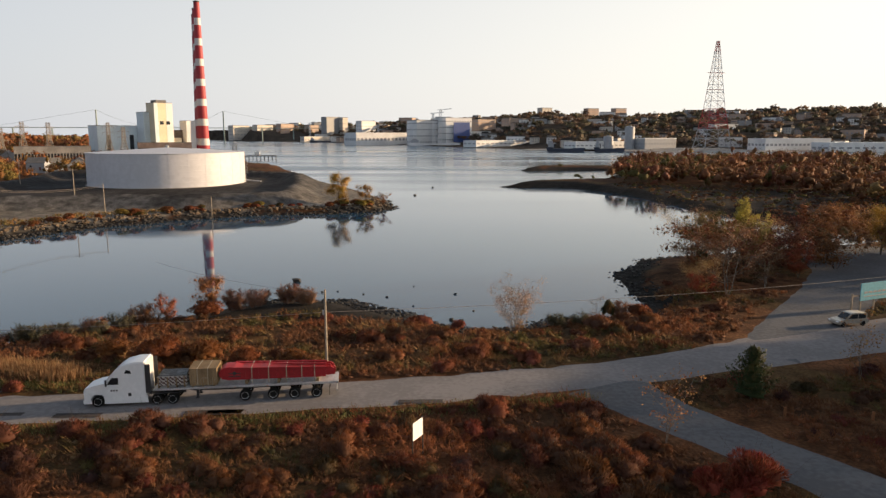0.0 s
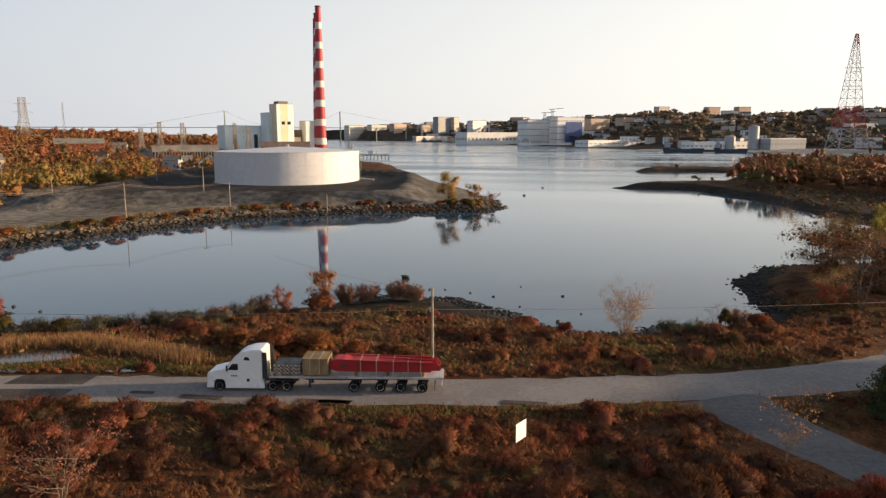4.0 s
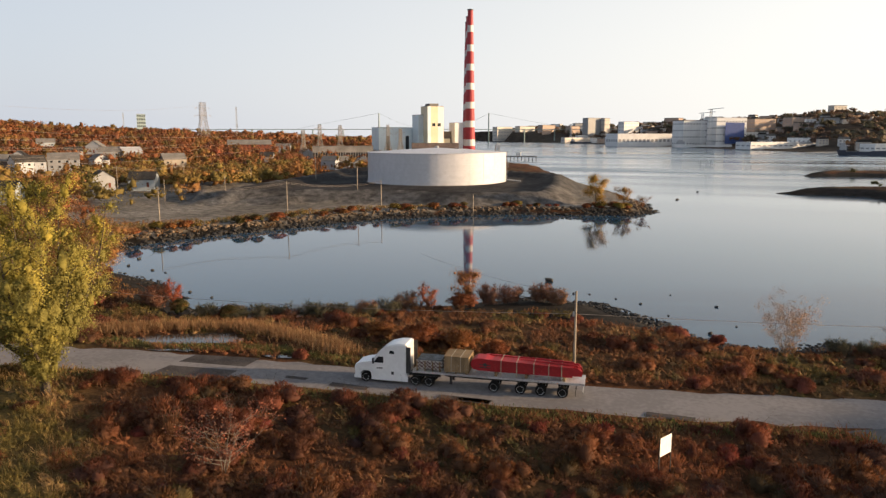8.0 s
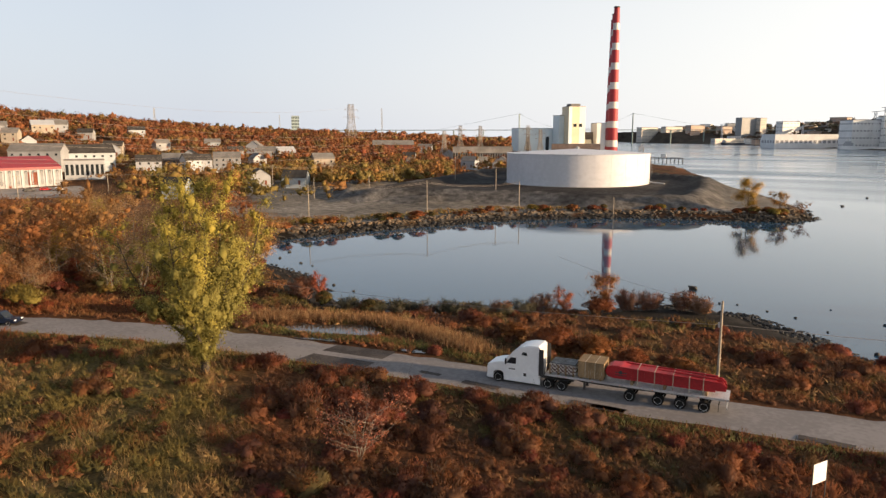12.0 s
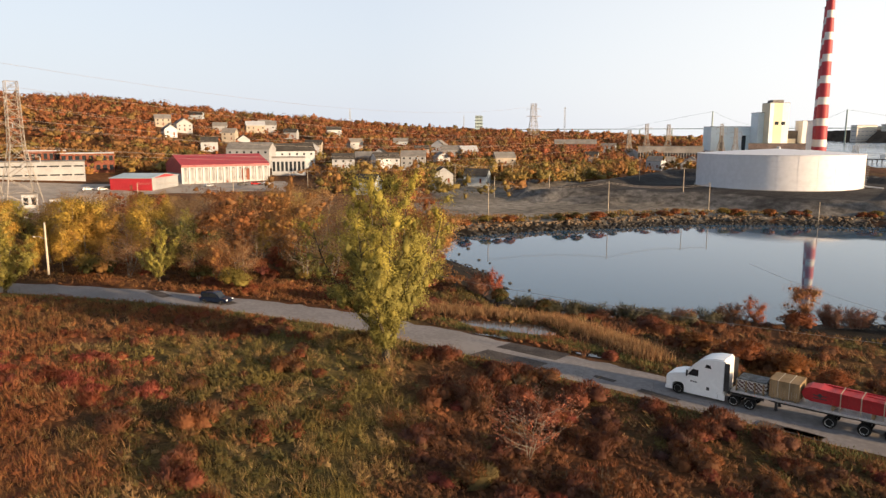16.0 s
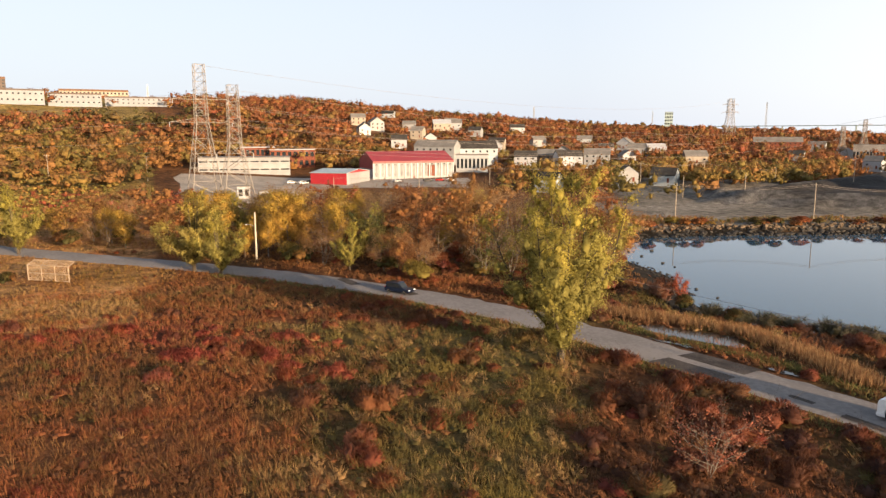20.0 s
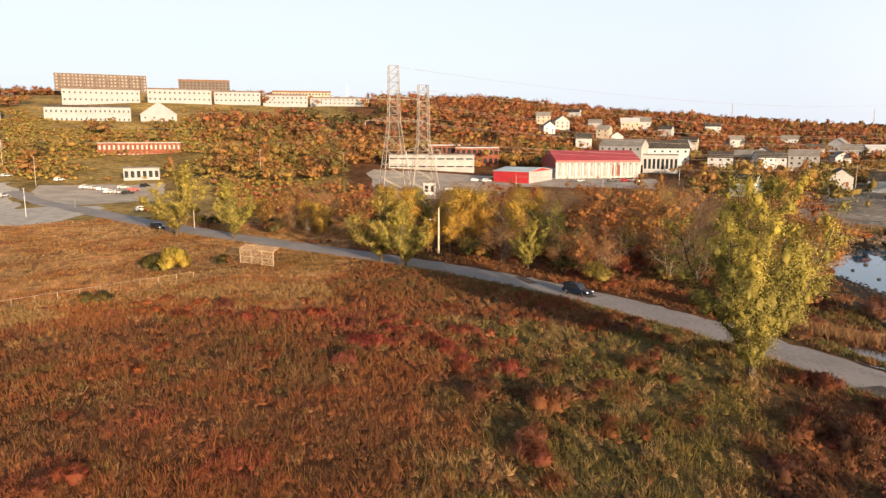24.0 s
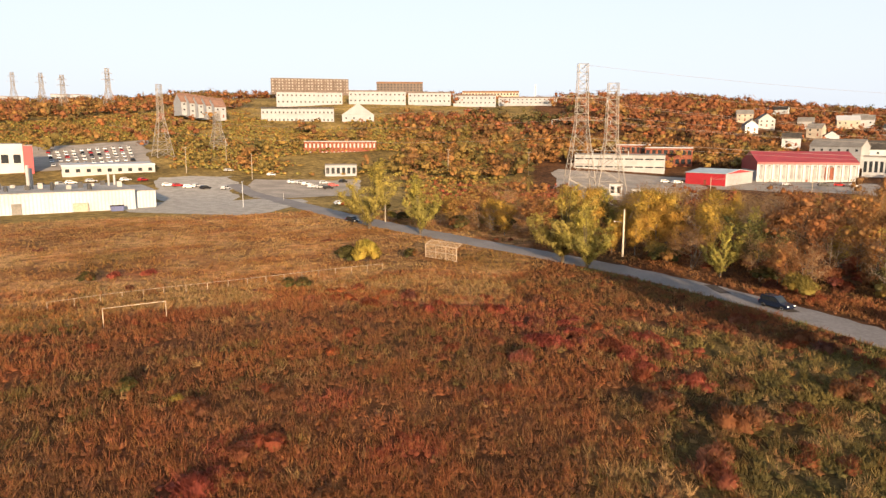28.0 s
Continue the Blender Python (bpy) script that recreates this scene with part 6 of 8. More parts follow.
part("top_load", Geo().box(-1.25, 1.2, -0.95, 0.9, 1.0, 1.1), mat("tarp_grey", (0.16, 0.17, 0.18), 0.7, scale=4, vary=0.5, bump=0.05), rack, bevel=0.04)

load = thing("red_boom_section", TRUCK @ pose(-16.7, 0, 1.515) @ Matrix.Diagonal((1.06, 1.1, 1.1, 1)), "red painted steel crane boom section lashed on timber blocks", "cargo")
part("girder", Geo().prism([(4.75, 0.62), (4.55, 0.42), (4.1, 0.32), (-4.2, 0.3), (-4.25, 1.24), (2.9, 1.3), (3.5, 1.42), (4.3, 1.4), (4.7, 1.2), (4.85, 0.9)], -0.72, 0.72), LOADRED, load, bevel=0.02)
for sgn in (1, -1):
    part("side_plate", Geo().prism([(4.5, 0.55), (2.6, 0.4), (2.6, 1.3), (4.4, 1.32)], 0.735 * sgn - 0.02, 0.735 * sgn + 0.02), LOADRED, load, bevel=0.01)
    part("end_lug", Geo().prism([(-4.1, 0.45), (-4.85, 0.55), (-4.95, 0.9), (-4.7, 1.15), (-4.1, 1.2)], 0.6 * sgn - 0.06, 0.6 * sgn + 0.06), LOADRED, load, bevel=0.02)
    part("flange", Geo().prism([(3.6, 1.35), (-4.25, 1.15), (-4.25, 1.22), (3.6, 1.43)], 0.78 * sgn - 0.1, 0.78 * sgn + 0.1), LOADRED, load)
    for z in (0.62, 0.84):
        part("slot", Geo().box(3.0, 4.0, 0.76 * sgn - 0.012, 0.76 * sgn + 0.012, z, z + 0.07), DARKMETAL, load)
    part("pin_hole", Geo().lathe([(0.16, -0.02), (0.16, 0.02)], 16, "y").moved(pose(3.5, 0.765 * sgn, 0.9)), DARKMETAL, load)
    for x in (-3.0, -1.5, 0.0, 1.5):
        part("rib", Geo().prism([(x, 0.32), (x + 0.07, 0.32), (x + 0.07, 1.28), (x, 1.28)], 0.73 * sgn - 0.03, 0.73 * sgn + 0.03), LOADRED, load)
for x in (-3.6, -0.3, 2.4):
    part("block", Geo().box(x, x + 0.22, -0.95, 0.95, 0, 0.3), TIMBER, load)
for x in (-3.3, -2.2, -0.9, 0.6, 2.0):
    zt = 1.29 + x * 0.025
    part("strap", Geo().box(x, x + 0.07, -0.9, 0.9, zt + 0.06, zt + 0.075).prism([(x, zt + 0.07), (x + 0.07, zt + 0.07), (x + 0.07, 0.02), (x, 0.02)], -0.915, -0.895).prism([(x, zt + 0.07), (x + 0.07, zt + 0.07), (x + 0.07, 0.02), (x, 0.02)], 0.895, 0.915), STRAP, load)


# ---- cars ----
def car_meshes(key, ln, w, h, paint, boxy=0.0):
    r = 0.34
    hood = 0.55 + h * 0.22
    body = Geo().prism([(ln / 2 - 0.05, 0.32), (ln / 2, 0.55), (ln / 2 - 0.12, hood - 0.12), (ln / 2 - 1.2, hood), (-ln / 2 + 0.25, hood + 0.02), (-ln / 2, hood - 0.1), (-ln / 2, 0.45), (-ln / 2 + 0.1, 0.3)], -w / 2, w / 2)
    roof = Geo().prism([(ln / 2 - 1.25, hood - 0.02), (ln / 2 - 1.95, h - 0.06), (ln / 2 - 2.3, h), (-ln / 2 + 0.9 - boxy * 0.5, h - 0.02), (-ln / 2 + 0.5 - boxy * 0.3, h - 0.12), (-ln / 2 + 0.2, hood)], -w / 2 + 0.12, w / 2 - 0.12)
    glass = Geo()
    for sgn in (1, -1):
        y = sgn * (w / 2 - 0.115)
        glass.prism([(ln / 2 - 1.5, hood + 0.06), (ln / 2 - 2.0, h - 0.14), (ln / 2 - 2.9, h - 0.1), (ln / 2 - 2.9, hood + 0.06)], y - 0.012, y + 0.012)
        glass.prism([(ln / 2 - 3.0, hood + 0.06), (ln / 2 - 3.0, h - 0.1), (-ln / 2 + 0.85 - boxy * 0.4, h - 0.14), (-ln / 2 + 0.5, hood + 0.06)], y - 0.012, y + 0.012)
    x0, x1 = ln / 2 - 1.26, ln / 2 - 1.93
    ws = Geo().poly((x0 + 0.03, -w / 2 + 0.2, hood + 0.03), (x0 + 0.03, w / 2 - 0.2, hood + 0.03), (x1 + 0.03, w / 2 - 0.26, h - 0.09), (x1 + 0.03, -w / 2 + 0.26, h - 0.09))
    light = Geo().box(ln / 2 - 0.14, ln / 2 - 0.02, -w / 2 + 0.08, -w / 2 + 0.42, 0.6, 0.75)
    tail = Geo().box(-ln / 2 - 0.01, -ln / 2 + 0.08, -w / 2 + 0.06, -w / 2 + 0.3, 0.65, 0.9)
    SLIM[key] = (body.mesh("body", paint, 0.07, True), roof.mesh("roof", paint, 0.06, True), glass.mesh("side_window", GLASS), ws.mesh("windshield", GLASS), light.mesh("headlight", LAMP), tail.mesh("tail_light", mat("tail_red", (0.35, 0.01, 0.01), 0.3, vary=0.1)), ln, w)


FARTYRE = Geo().lathe([(0.2, -0.11), (0.34, -0.1), (0.34, 0.1), (0.2, 0.11)], 10, "y").mesh("wheel", BLACK)
CARTYRE, CARRIM = tyre(0.34, 0.22).mesh("wheel", BLACK, smooth=True), rim(0.34, 0.22).mesh("rim", CHROME, smooth=True)
for key, col in (("navy", (0.012, 0.02, 0.045)), ("champagne", (0.42, 0.38, 0.32)), ("white", (0.75, 0.75, 0.75)), ("silver", (0.45, 0.46, 0.48)), ("black", (0.02, 0.02, 0.022)), ("red", (0.35, 0.02, 0.02))):
    car_meshes(key, 4.55, 1.85, 1.66 if key in ("navy", "champagne") else 1.5, mat("car_" + key, col, 0.25, 0.2, scale=0.5, vary=0.06), 1.0 if key in ("navy", "champagne") else 0.0)


def car(x, y, turn, key, label, group="", name="car", far=False):
    b = SLIM[key]
    ob = thing(name, pose(x, y, max(ground_z(x, y), -0.2) + 0.1, 0, 0, turn), label, "car", group)
    part("body", b[0], None, ob), part("roof", b[1], None, ob), part("side_window", b[2], None, ob), part("windshield", b[3], None, ob)
    ln, w = b[6], b[7]
    for sgn in (() if far else (0, 1)):
        part("headlight", b[4], None, ob, m=pose(0, (w - 0.5) * sgn, 0)), part("tail_light", b[5], None, ob, m=pose(0, (w - 0.36) * sgn, 0))
    for sx in (ln / 2 - 0.85, -ln / 2 + 0.85):
        for sy in (1, -1):
            if far:
                part("wheel", FARTYRE, None, ob, m=pose(sx, sy * (w / 2 - 0.1), 0.34))
            else:
                wheel(ob, sx, sy * (w / 2 - 0.1), 0.34, (CARTYRE, CARRIM))
    return ob


car(-94.5, 44.3, 29, "navy", "dark navy sport utility vehicle on the road", name="suv")
car(51.5, 86.6, -168, "champagne", "champagne-coloured sport utility vehicle parked on the verge", name="suv")
car(*spot(98.3, 187), 38, "black", "dark car waiting on the road beyond the trees")

# loose gear at the back of the load: a pair of rams, chains and folded plates
for sgn in (1, -1):
    part("hydraulic_ram", Geo().rod((-4.3, 0.35 * sgn, 1.3), (-1.0, 0.35 * sgn, 1.42), 0.09, n=8).rod((-1.0, 0.35 * sgn, 1.42), (0.4, 0.35 * sgn, 1.46), 0.05, n=8), LOADRED, load)
    part("bracket", Geo().prism([(-4.25, 0.3), (-5.0, 0.35), (-5.05, 0.75), (-4.6, 1.3), (-4.25, 1.25)], 0.3 * sgn - 0.04, 0.3 * sgn + 0.04), LOADRED, load)
# ---- poles, signs, fences ----
def pole(x, y, h, r=0.14, arms=0, lean=0.0, label="weathered timber utility pole", turn=0.0, group="utility poles"):
    ob = thing("utility_pole", pose(x, y, ground_z(x, y) - 0.1, lean, 0, turn), label, "pole", group)
    part("shaft", Geo().rod((0, 0, 0), (0, 0, h), r, r * 0.68, 10), WOODPOLE, ob)
    for k in range(arms):
        arm = part("crossarm", Geo().box(-1.2, 1.2, -0.06, 0.06, h - 0.5 - k * 0.8, h - 0.38 - k * 0.8), WOODPOLE, ob)
        for xx in (-1.1, -0.5, 0.5, 1.1):
            part("insulator", Geo().lathe([(0.05, h - 0.38 - k * 0.8), (0.05, h - 0.22 - k * 0.8)], 8).moved(pose(xx, 0, 0)), GLASS, arm)
    return ob


main_pole = pole(-11.8, 68.5, 8.8, 0.15, label="bare sun-bleached timber pole beside the road")
part("bracket", Geo().box(-0.3, 0.02, -0.05, 0.05, 6.2, 6.7), STEEL, main_pole)
for az, d, h, arms in ((42.87, 209, 10.2, 0), (42.4, 276, 8.4, 0), (33.3, 220, 10.4, 0), (27.7, 261, 8.6, 1), (25.8, 240, 9.2, 0), (38.0, 273, 5.5, 0), (45.6, 317, 11.4, 1), (40.95, 346, 11, 1), (57.46, 315, 8, 1),
                       (70.08, 266, 7.8, 0), (18.3, 232, 6.0, 0), (107.95, 372, 13, 1), (106.07, 318, 11.5, 0), (110.9, 340, 12, 1), (95.64, 186, 8.4, 1), (90.5, 330, 12, 1), (84, 330, 11, 1), (63.2, 300, 9, 1), (36, 340, 9, 0), (31, 360, 9, 0)):
    pole(*spot(az, d), h, 0.16, arms, turn=az)

lamp = thing("street_lamp", pose(-134.7, 32.7, 0, 0, 0, 0), "pale street lamp on a timber pole with a curved arm", "lamp")
part("shaft", Geo().rod((0, 0, 0), (0, 0, 9.2), 0.21, 0.15, 10), mat("bleached_pole", (0.5, 0.44, 0.36), 0.85, scale=2, vary=0.2), lamp)
arm = part("arm", Geo().rod((0, 0, 6.3), (-0.9, -0.7, 6.75), 0.04).rod((-0.9, -0.7, 6.75), (-1.7, -1.3, 6.7), 0.04), STEEL, lamp)
part("lamp_head", Geo().box(-2.25, -1.6, -1.5, -1.2, 6.6, 6.75), STEEL, arm, bevel=0.05)
lot_lamp = thing("street_lamp", pose(*spot(106.85, 232), 0), "white lamp post at the car park edge", "lamp")
part("shaft", Geo().rod((0, 0, 0), (0, 0, 8.0), 0.12, 0.09, 8), WHITE, lot_lamp)
part("lamp_head", Geo().box(-0.8, 0.8, -0.2, 0.2, 8.0, 8.15), WHITE, lot_lamp, bevel=0.05)
part("sign_plate", Geo().box(-1.0, 1.0, -0.06, 0.0, 5.2, 5.6), WHITE, lot_lamp)
post = thing("road_sign", pose(*spot(103.73, 250), 0, 0, 0, 15), "small white road sign on a post", "sign")
part("post", Geo().rod((0, 0, 0), (0, 0, 2.6), 0.05), STEEL, post), part("plate", Geo().box(-0.4, 0.4, -0.04, 0.0, 1.7, 2.9), WHITE, post)

board = thing("notice_board", pose(-1.9, 49.6, 0, 0, 0, 62), "white notice board on two thin posts in the brush", "sign")
part("panel", Geo().box(-0.75, 0.75, -0.02, 0.02, 1.55, 2.95), mat("board_white", (0.8, 0.8, 0.8), 0.5, scale=1.0, vary=0.08), board, bevel=0.01)
for x in (-0.78, 0.74):
    part("post", Geo().box(x, x + 0.06, -0.03, 0.03, 0, 3.0), DARKMETAL, board)
bill = thing("billboard", pose(57, 93.6, 0, 0, 0, 24), "blue billboard with white lettering on timber posts", "sign")
part("panel", Geo().box(0, 8, -0.05, 0.05, 1.5, 3.95), mat("sign_blue", (0.12, 0.42, 0.55), 0.5, scale=0.5, vary=0.1), bill)
for i in range(6):
    part("lettering", Geo().box(0.7 + i * 0.9, 1.4 + i * 0.9, -0.075, -0.05, 2.5, 2.75), WHITE, bill)
part("lettering", Geo().box(0.7, 5.5, -0.075, -0.05, 2.0, 2.12), WHITE, bill)
for x in (0.2, 3.0, 6.0):
    part("post", Geo().box(x, x + 0.2, 0.06, 0.26, 0, 3.9), WOODPOLE, bill)
for x in (-1.6,):
    part("post", Geo().box(x, x + 0.2, 0.0, 0.2, 0, 2.6), WOODPOLE, bill)
    part("rail", Geo().box(x, 0.2, 0.05, 0.12, 2.2, 2.35), WOODPOLE, bill)
for x, y in ((29.5, 57.5), (36.5, 56.5)):
    b = thing("bollard", pose(x, y, 0), "short rusty bollard on the island", "bollard")
    part("shaft", Geo().rod((0, 0, 0), (0, 0, 0.8), 0.12, 0.12, 10), mat("rusty_post", (0.3, 0.13, 0.06), 0.8, scale=4), b)

# field fence, goal and backstop
goal = thing("goal_frame", pose(0, 0, 0), "rusty white goal frame in the overgrown field", "goal")
ga, gb = Vector((-83.2, -43.2, 0)), Vector((-87.2, -37.0, 0))
GOALPAINT = mat("worn_goal_paint", (0.42, 0.32, 0.23), 0.6, scale=3, vary=0.3)
part("post", Geo().rod(ga, ga + Vector((0, 0, 2.44)), 0.06, n=8), GOALPAINT, goal), part("post", Geo().rod(gb, gb + Vector((0, 0, 2.44)), 0.06, n=8), GOALPAINT, goal)
part("crossbar", Geo().rod(ga + Vector((0, 0, 2.44)), gb + Vector((0, 0, 2.44)), 0.06, n=8), GOALPAINT, goal)
fence = thing("rail_fence", pose(0, 0, 0), "low pale rail fence along the overgrown field", "fence")
FENCE = [(-91.5, -55), (-96, -50), (-101, -43), (-106, -35), (-116, -20), (-122, -10)]
last = None
for (ax, ay), (bx, by) in zip(FENCE, FENCE[1:]):
    n = max(1, round(math.hypot(bx - ax, by - ay) / 3.2))
    for i in range(n):
        p = Vector((ax + (bx - ax) * i / n, ay + (by - ay) * i / n, 0))
        part("post", Geo().rod(p, p + Vector((0, 0, 1.15)), 0.045, n=6), GOALPAINT, fence)
        if last:
            part("rail", Geo().rod(last + Vector((0, 0, 1.12)), p + Vector((0, 0, 1.12)), 0.03, n=6), GOALPAINT, fence)
        last = p
cage = thing("batting_backstop", pose(-131, -2.5, 0, 0, 0, 48), "rusty chain-link backstop at the field corner", "fence")
RUSTY = mat("rusty_wire", (0.45, 0.34, 0.24), 0.7, 0.3, scale=3, vary=0.3)
for x in (-4, -1.3, 1.3, 4):
    part("post", Geo().rod((x, 0, 0), (x, 0, 2.6), 0.09), RUSTY, cage), part("overhang", Geo().rod((x, 0, 2.6), (x, 1.6, 3.2), 0.07), RUSTY, cage)
for y, z in ((0, 0.1), (0, 1.3), (0, 2.6), (1.6, 3.2)):
    part("rail", Geo().rod((-4, y, z), (4, y, z), 0.07), RUSTY, cage)
for i in range(40):
    x = -4 + i * 0.2
    part("wire", Geo().rod((x, 0, 0.1), (x, 0, 2.6), 0.03, n=3).rod((x, 0, 2.6), (x, 1.6, 3.2), 0.03, n=3), RUSTY, cage)

# road patches, manholes and puddles
def slab(name, loop, z, material, label, cat="road"):
    g = Geo().poly(*[(x, y, z) for x, y in loop])
    return tagged(part(name, g, material), label, cat, kind="structure")


def wobble(loop, seed, amount=0.35, steps=8):
    r5 = np.random.default_rng(seed)
    out = []
    for (ax, ay), (bx, by) in zip(loop, loop[1:] + loop[:1]):
        for i in range(steps):
            out.append((ax + (bx - ax) * i / steps + r5.normal(0, amount), ay + (by - ay) * i / steps + r5.normal(0, amount)))
    return out


slab("road", [(-52.2, 53.4), (-52.0, 60.2), (-44.6, 61.6), (-44.2, 54.4)], 0.125, PATCH, "dark square patch in the asphalt")
for i, (x, y, a, b) in enumerate(((-19, 58.2, 1.5, 0.5), (-37.5, 57.6, 1.2, 0.4), (-31.5, 57.4, 2.0, 0.5), (-106, 40.5, 3, 1.0), (-96, 45.5, 4, 0.9), (-2, 60.6, 2, 0.5), (-20, 58.0, 2.5, 0.6), (-71, 55.5, 2, 1))):
    slab("road", wobble([(x - a, y - b), (x + a, y - b * 0.8), (x + a, y + b), (x - a, y + b * 0.7)], i, 0.04, 4), 0.132 + 0.002 * (i % 2), PATCH, "small dark patch in the asphalt")
PUDDLE_MAT = mat("puddle_water", (0.03, 0.03, 0.028), 0.06, vary=0.1)
slab("puddle", wobble(PUDDLE, 3, 0.25, 6), 0.04, PUDDLE_MAT, "shallow puddle mirroring the sky", "water")
slab("puddle", wobble([(-58.5, 59.6), (-55, 61.4), (-52.8, 62.0), (-54, 60.6)], 4, 0.15, 5), 0.13, PUDDLE_MAT, "shallow puddle at the road edge", "water")
slab("puddle", wobble([(-45, 62.6), (-42.6, 63.4), (-41.4, 63.0), (-43, 62.2)], 5, 0.12, 5), 0.13, PUDDLE_MAT, "shallow puddle at the road edge", "water")
slab("pavement", LOT, 0.035, CONCRETE, "pale worn concrete car park", "car park")

# ---- stones along the shores ----
ROCK = mat("shore_rock", (0.16, 0.12, 0.085), 0.9, scale=1.5, vary=0.4, bump=0.05, spread=0.45)
WETROCK = mat("dark_rock", (0.028, 0.024, 0.02), 0.75, scale=1.5, vary=0.4, bump=0.05, spread=0.4)


def stone_mesh(seed, material):
    bm = bmesh.new()
    bmesh.ops.create_icosphere(bm, subdivisions=1, radius=0.5)
    r6 = np.random.default_rng(seed)
    for v in bm.verts:
        v.co *= r6.uniform(0.7, 1.2)
        v.co.z *= 0.7
    me = bpy.data.meshes.new("stone")
    bm.to_mesh(me)
    bm.free()
    me.materials.append(material)
    return me


STONES = [stone_mesh(i, ROCK) for i in range(6)]
DARKSTONES = [stone_mesh(i + 20, WETROCK) for i in range(4)]
bank = thing("rock_bank", pose(0, 0, 0), "bank of broken grey rocks along the tank shore", "rocks")
rng = np.random.default_rng(9)
edge = np.array(SHORE_TANK[7:] + [(-124, 116)], float)
ds = np.r_[0, np.cumsum(np.hypot(*np.diff(edge, axis=0).T))]


def along(s):
    x, y = np.interp(s, ds, edge[:, 0]), np.interp(s, ds, edge[:, 1])
    x2, y2 = np.interp(s + 1, ds, edge[:, 0]), np.interp(s + 1, ds, edge[:, 1])
    return x, y, -(y2 - y), x2 - x


s0 = ds[2]
for i in range(300):
    s = rng.uniform(s0, ds[-1] - 2)
    x, y, nx, ny = along(s)
    k = rng.uniform(0.3, 6.5) / max(1e-6, math.hypot(nx, ny))
    x, y = x - nx * k * (1 if inside_by(np.array([x - nx]), np.array([y - ny]), HARBOUR)[0] < inside_by(np.array([x + nx]), np.array([y + ny]), HARBOUR)[0] else -1), y - ny * k * (1 if inside_by(np.array([x - nx]), np.array([y - ny]), HARBOUR)[0] < inside_by(np.array([x + nx]), np.array([y + ny]), HARBOUR)[0] else -1)
    part("stone", STONES[i % 6] if ground_z(x, y) > -0.8 else DARKSTONES[i % 4], None, bank, m=Matrix.LocRotScale((x, y, ground_z(x, y) + 0.15), Euler((rng.uniform(-0.4, 0.4), rng.uniform(-0.4, 0.4), rng.uniform(0, 6.3))), Vector((1, 0.8, 0.7)) * rng.uniform(0.7, 1.9)))


def rubble(name, label, n, edge_pts, lo, hi, size0, size1, meshes, seed, z0=WATER_Z - 0.25, z1=1.0):
    """Stones too many to count, in one mesh along a line."""
    r7 = np.random.default_rng(seed)
    e = np.array(edge_pts, float)
    dd = np.r_[0, np.cumsum(np.hypot(*np.diff(e, axis=0).T))]
    s = r7.uniform(0, dd[-1], n)
    x, y = np.interp(s, dd, e[:, 0]) + r7.uniform(lo, hi, n), np.interp(s, dd, e[:, 1]) + r7.uniform(lo, hi, n)
    z = height(x, y)
    g = Geo()
    base = [np.array([v.co[:] for v in me.vertices]) for me in meshes]
    fcs = [tuple(p.vertices) for p in meshes[0].polygons]
    for i in range(n):
        if z[i] < z0 or z[i] > z1:
            continue
        k, t, sz = len(g.v), r7.uniform(0, 6.3), r7.uniform(size0, size1)
        b = base[i % len(base)] * sz
        c, q = math.cos(t), math.sin(t)
        g.v += list(zip(b[:, 0] * c - b[:, 1] * q + x[i], b[:, 0] * q + b[:, 1] * c + y[i], b[:, 2] + z[i] + 0.1 * sz))
        g.f += [tuple(k + j for j in f) for f in fcs]
    me = bpy.data.meshes.new(name)
    me.from_pydata(g.v, [], g.f)
    me.materials.append(meshes[0].materials[0])
    return tagged(new(name, me), label, "rocks", kind="stuff")


rubble("bank_rubble", "broken rocks of the far shore bank", 2200, SHORE_TANK[7:] + [(-124, 116)], -6, 6, 0.5, 1.6, STONES, 3, -0.75, 1.2)
rubble("bank_rubble", "dark tide-wet rocks at the foot of the far shore bank", 1500, SHORE_TANK[7:] + [(-124, 116)], -5, 5, 0.5, 1.5, DARKSTONES, 13, WATER_Z - 0.3, -0.7)
rubble("shore_rubble", "dark seaweed-covered stones on the near shore", 1500, SHORE_NEAR[9:16], -3.5, 3.5, 0.2, 0.8, DARKSTONES, 4)
rubble("cove_rubble", "dark stones on the mud bank of the cove", 500, SHORE_NEAR[0:6], -4, 4, 0.2, 0.7, DARKSTONES, 5)
rubble("point_rubble", "dark stones on the mud flat of the point", 700, SHORE_NEAR[16:23], -5, 5, 0.2, 0.8, DARKSTONES, 6)
for x, y, s in ((-26, 122, 1.9), (-25, 114, 0.7), (-22.5, 113.5, 0.8), (-20, 113.5, 0.6), (-17.5, 114, 0.5), (-27, 114, 0.5), (-13, 112, 0.5), (-9, 110, 0.6), (-4.5, 104, 0.5), (1.2, 96, 0.9), (2.6, 95.5, 0.7), (2, 112, 0.7), (4.5, 101, 0.5),
                (-5, 118, 0.4), (-118, 112, 1.2), (-114, 109, 1.0), (-108, 107, 0.9), (-100, 105, 0.8), (-96, 104, 0.6), (-112, 114, 1.0), (-120, 122, 1.3), (-80, 92, 0.8), (-74, 90, 0.7), (-12, 300, 1.6), (-5, 345, 1.5)):
    ob = new("rock", DARKSTONES[int(abs(x * 7)) % 4])
    ob.matrix_world = Matrix.LocRotScale((x, y, WATER_Z + 0.12 * s), Euler((0, 0, x)), Vector((1, 0.85, 0.9)) * s)
    tagged(ob, "dark boulder standing out of the calm water", "rock", "rocks in the water")
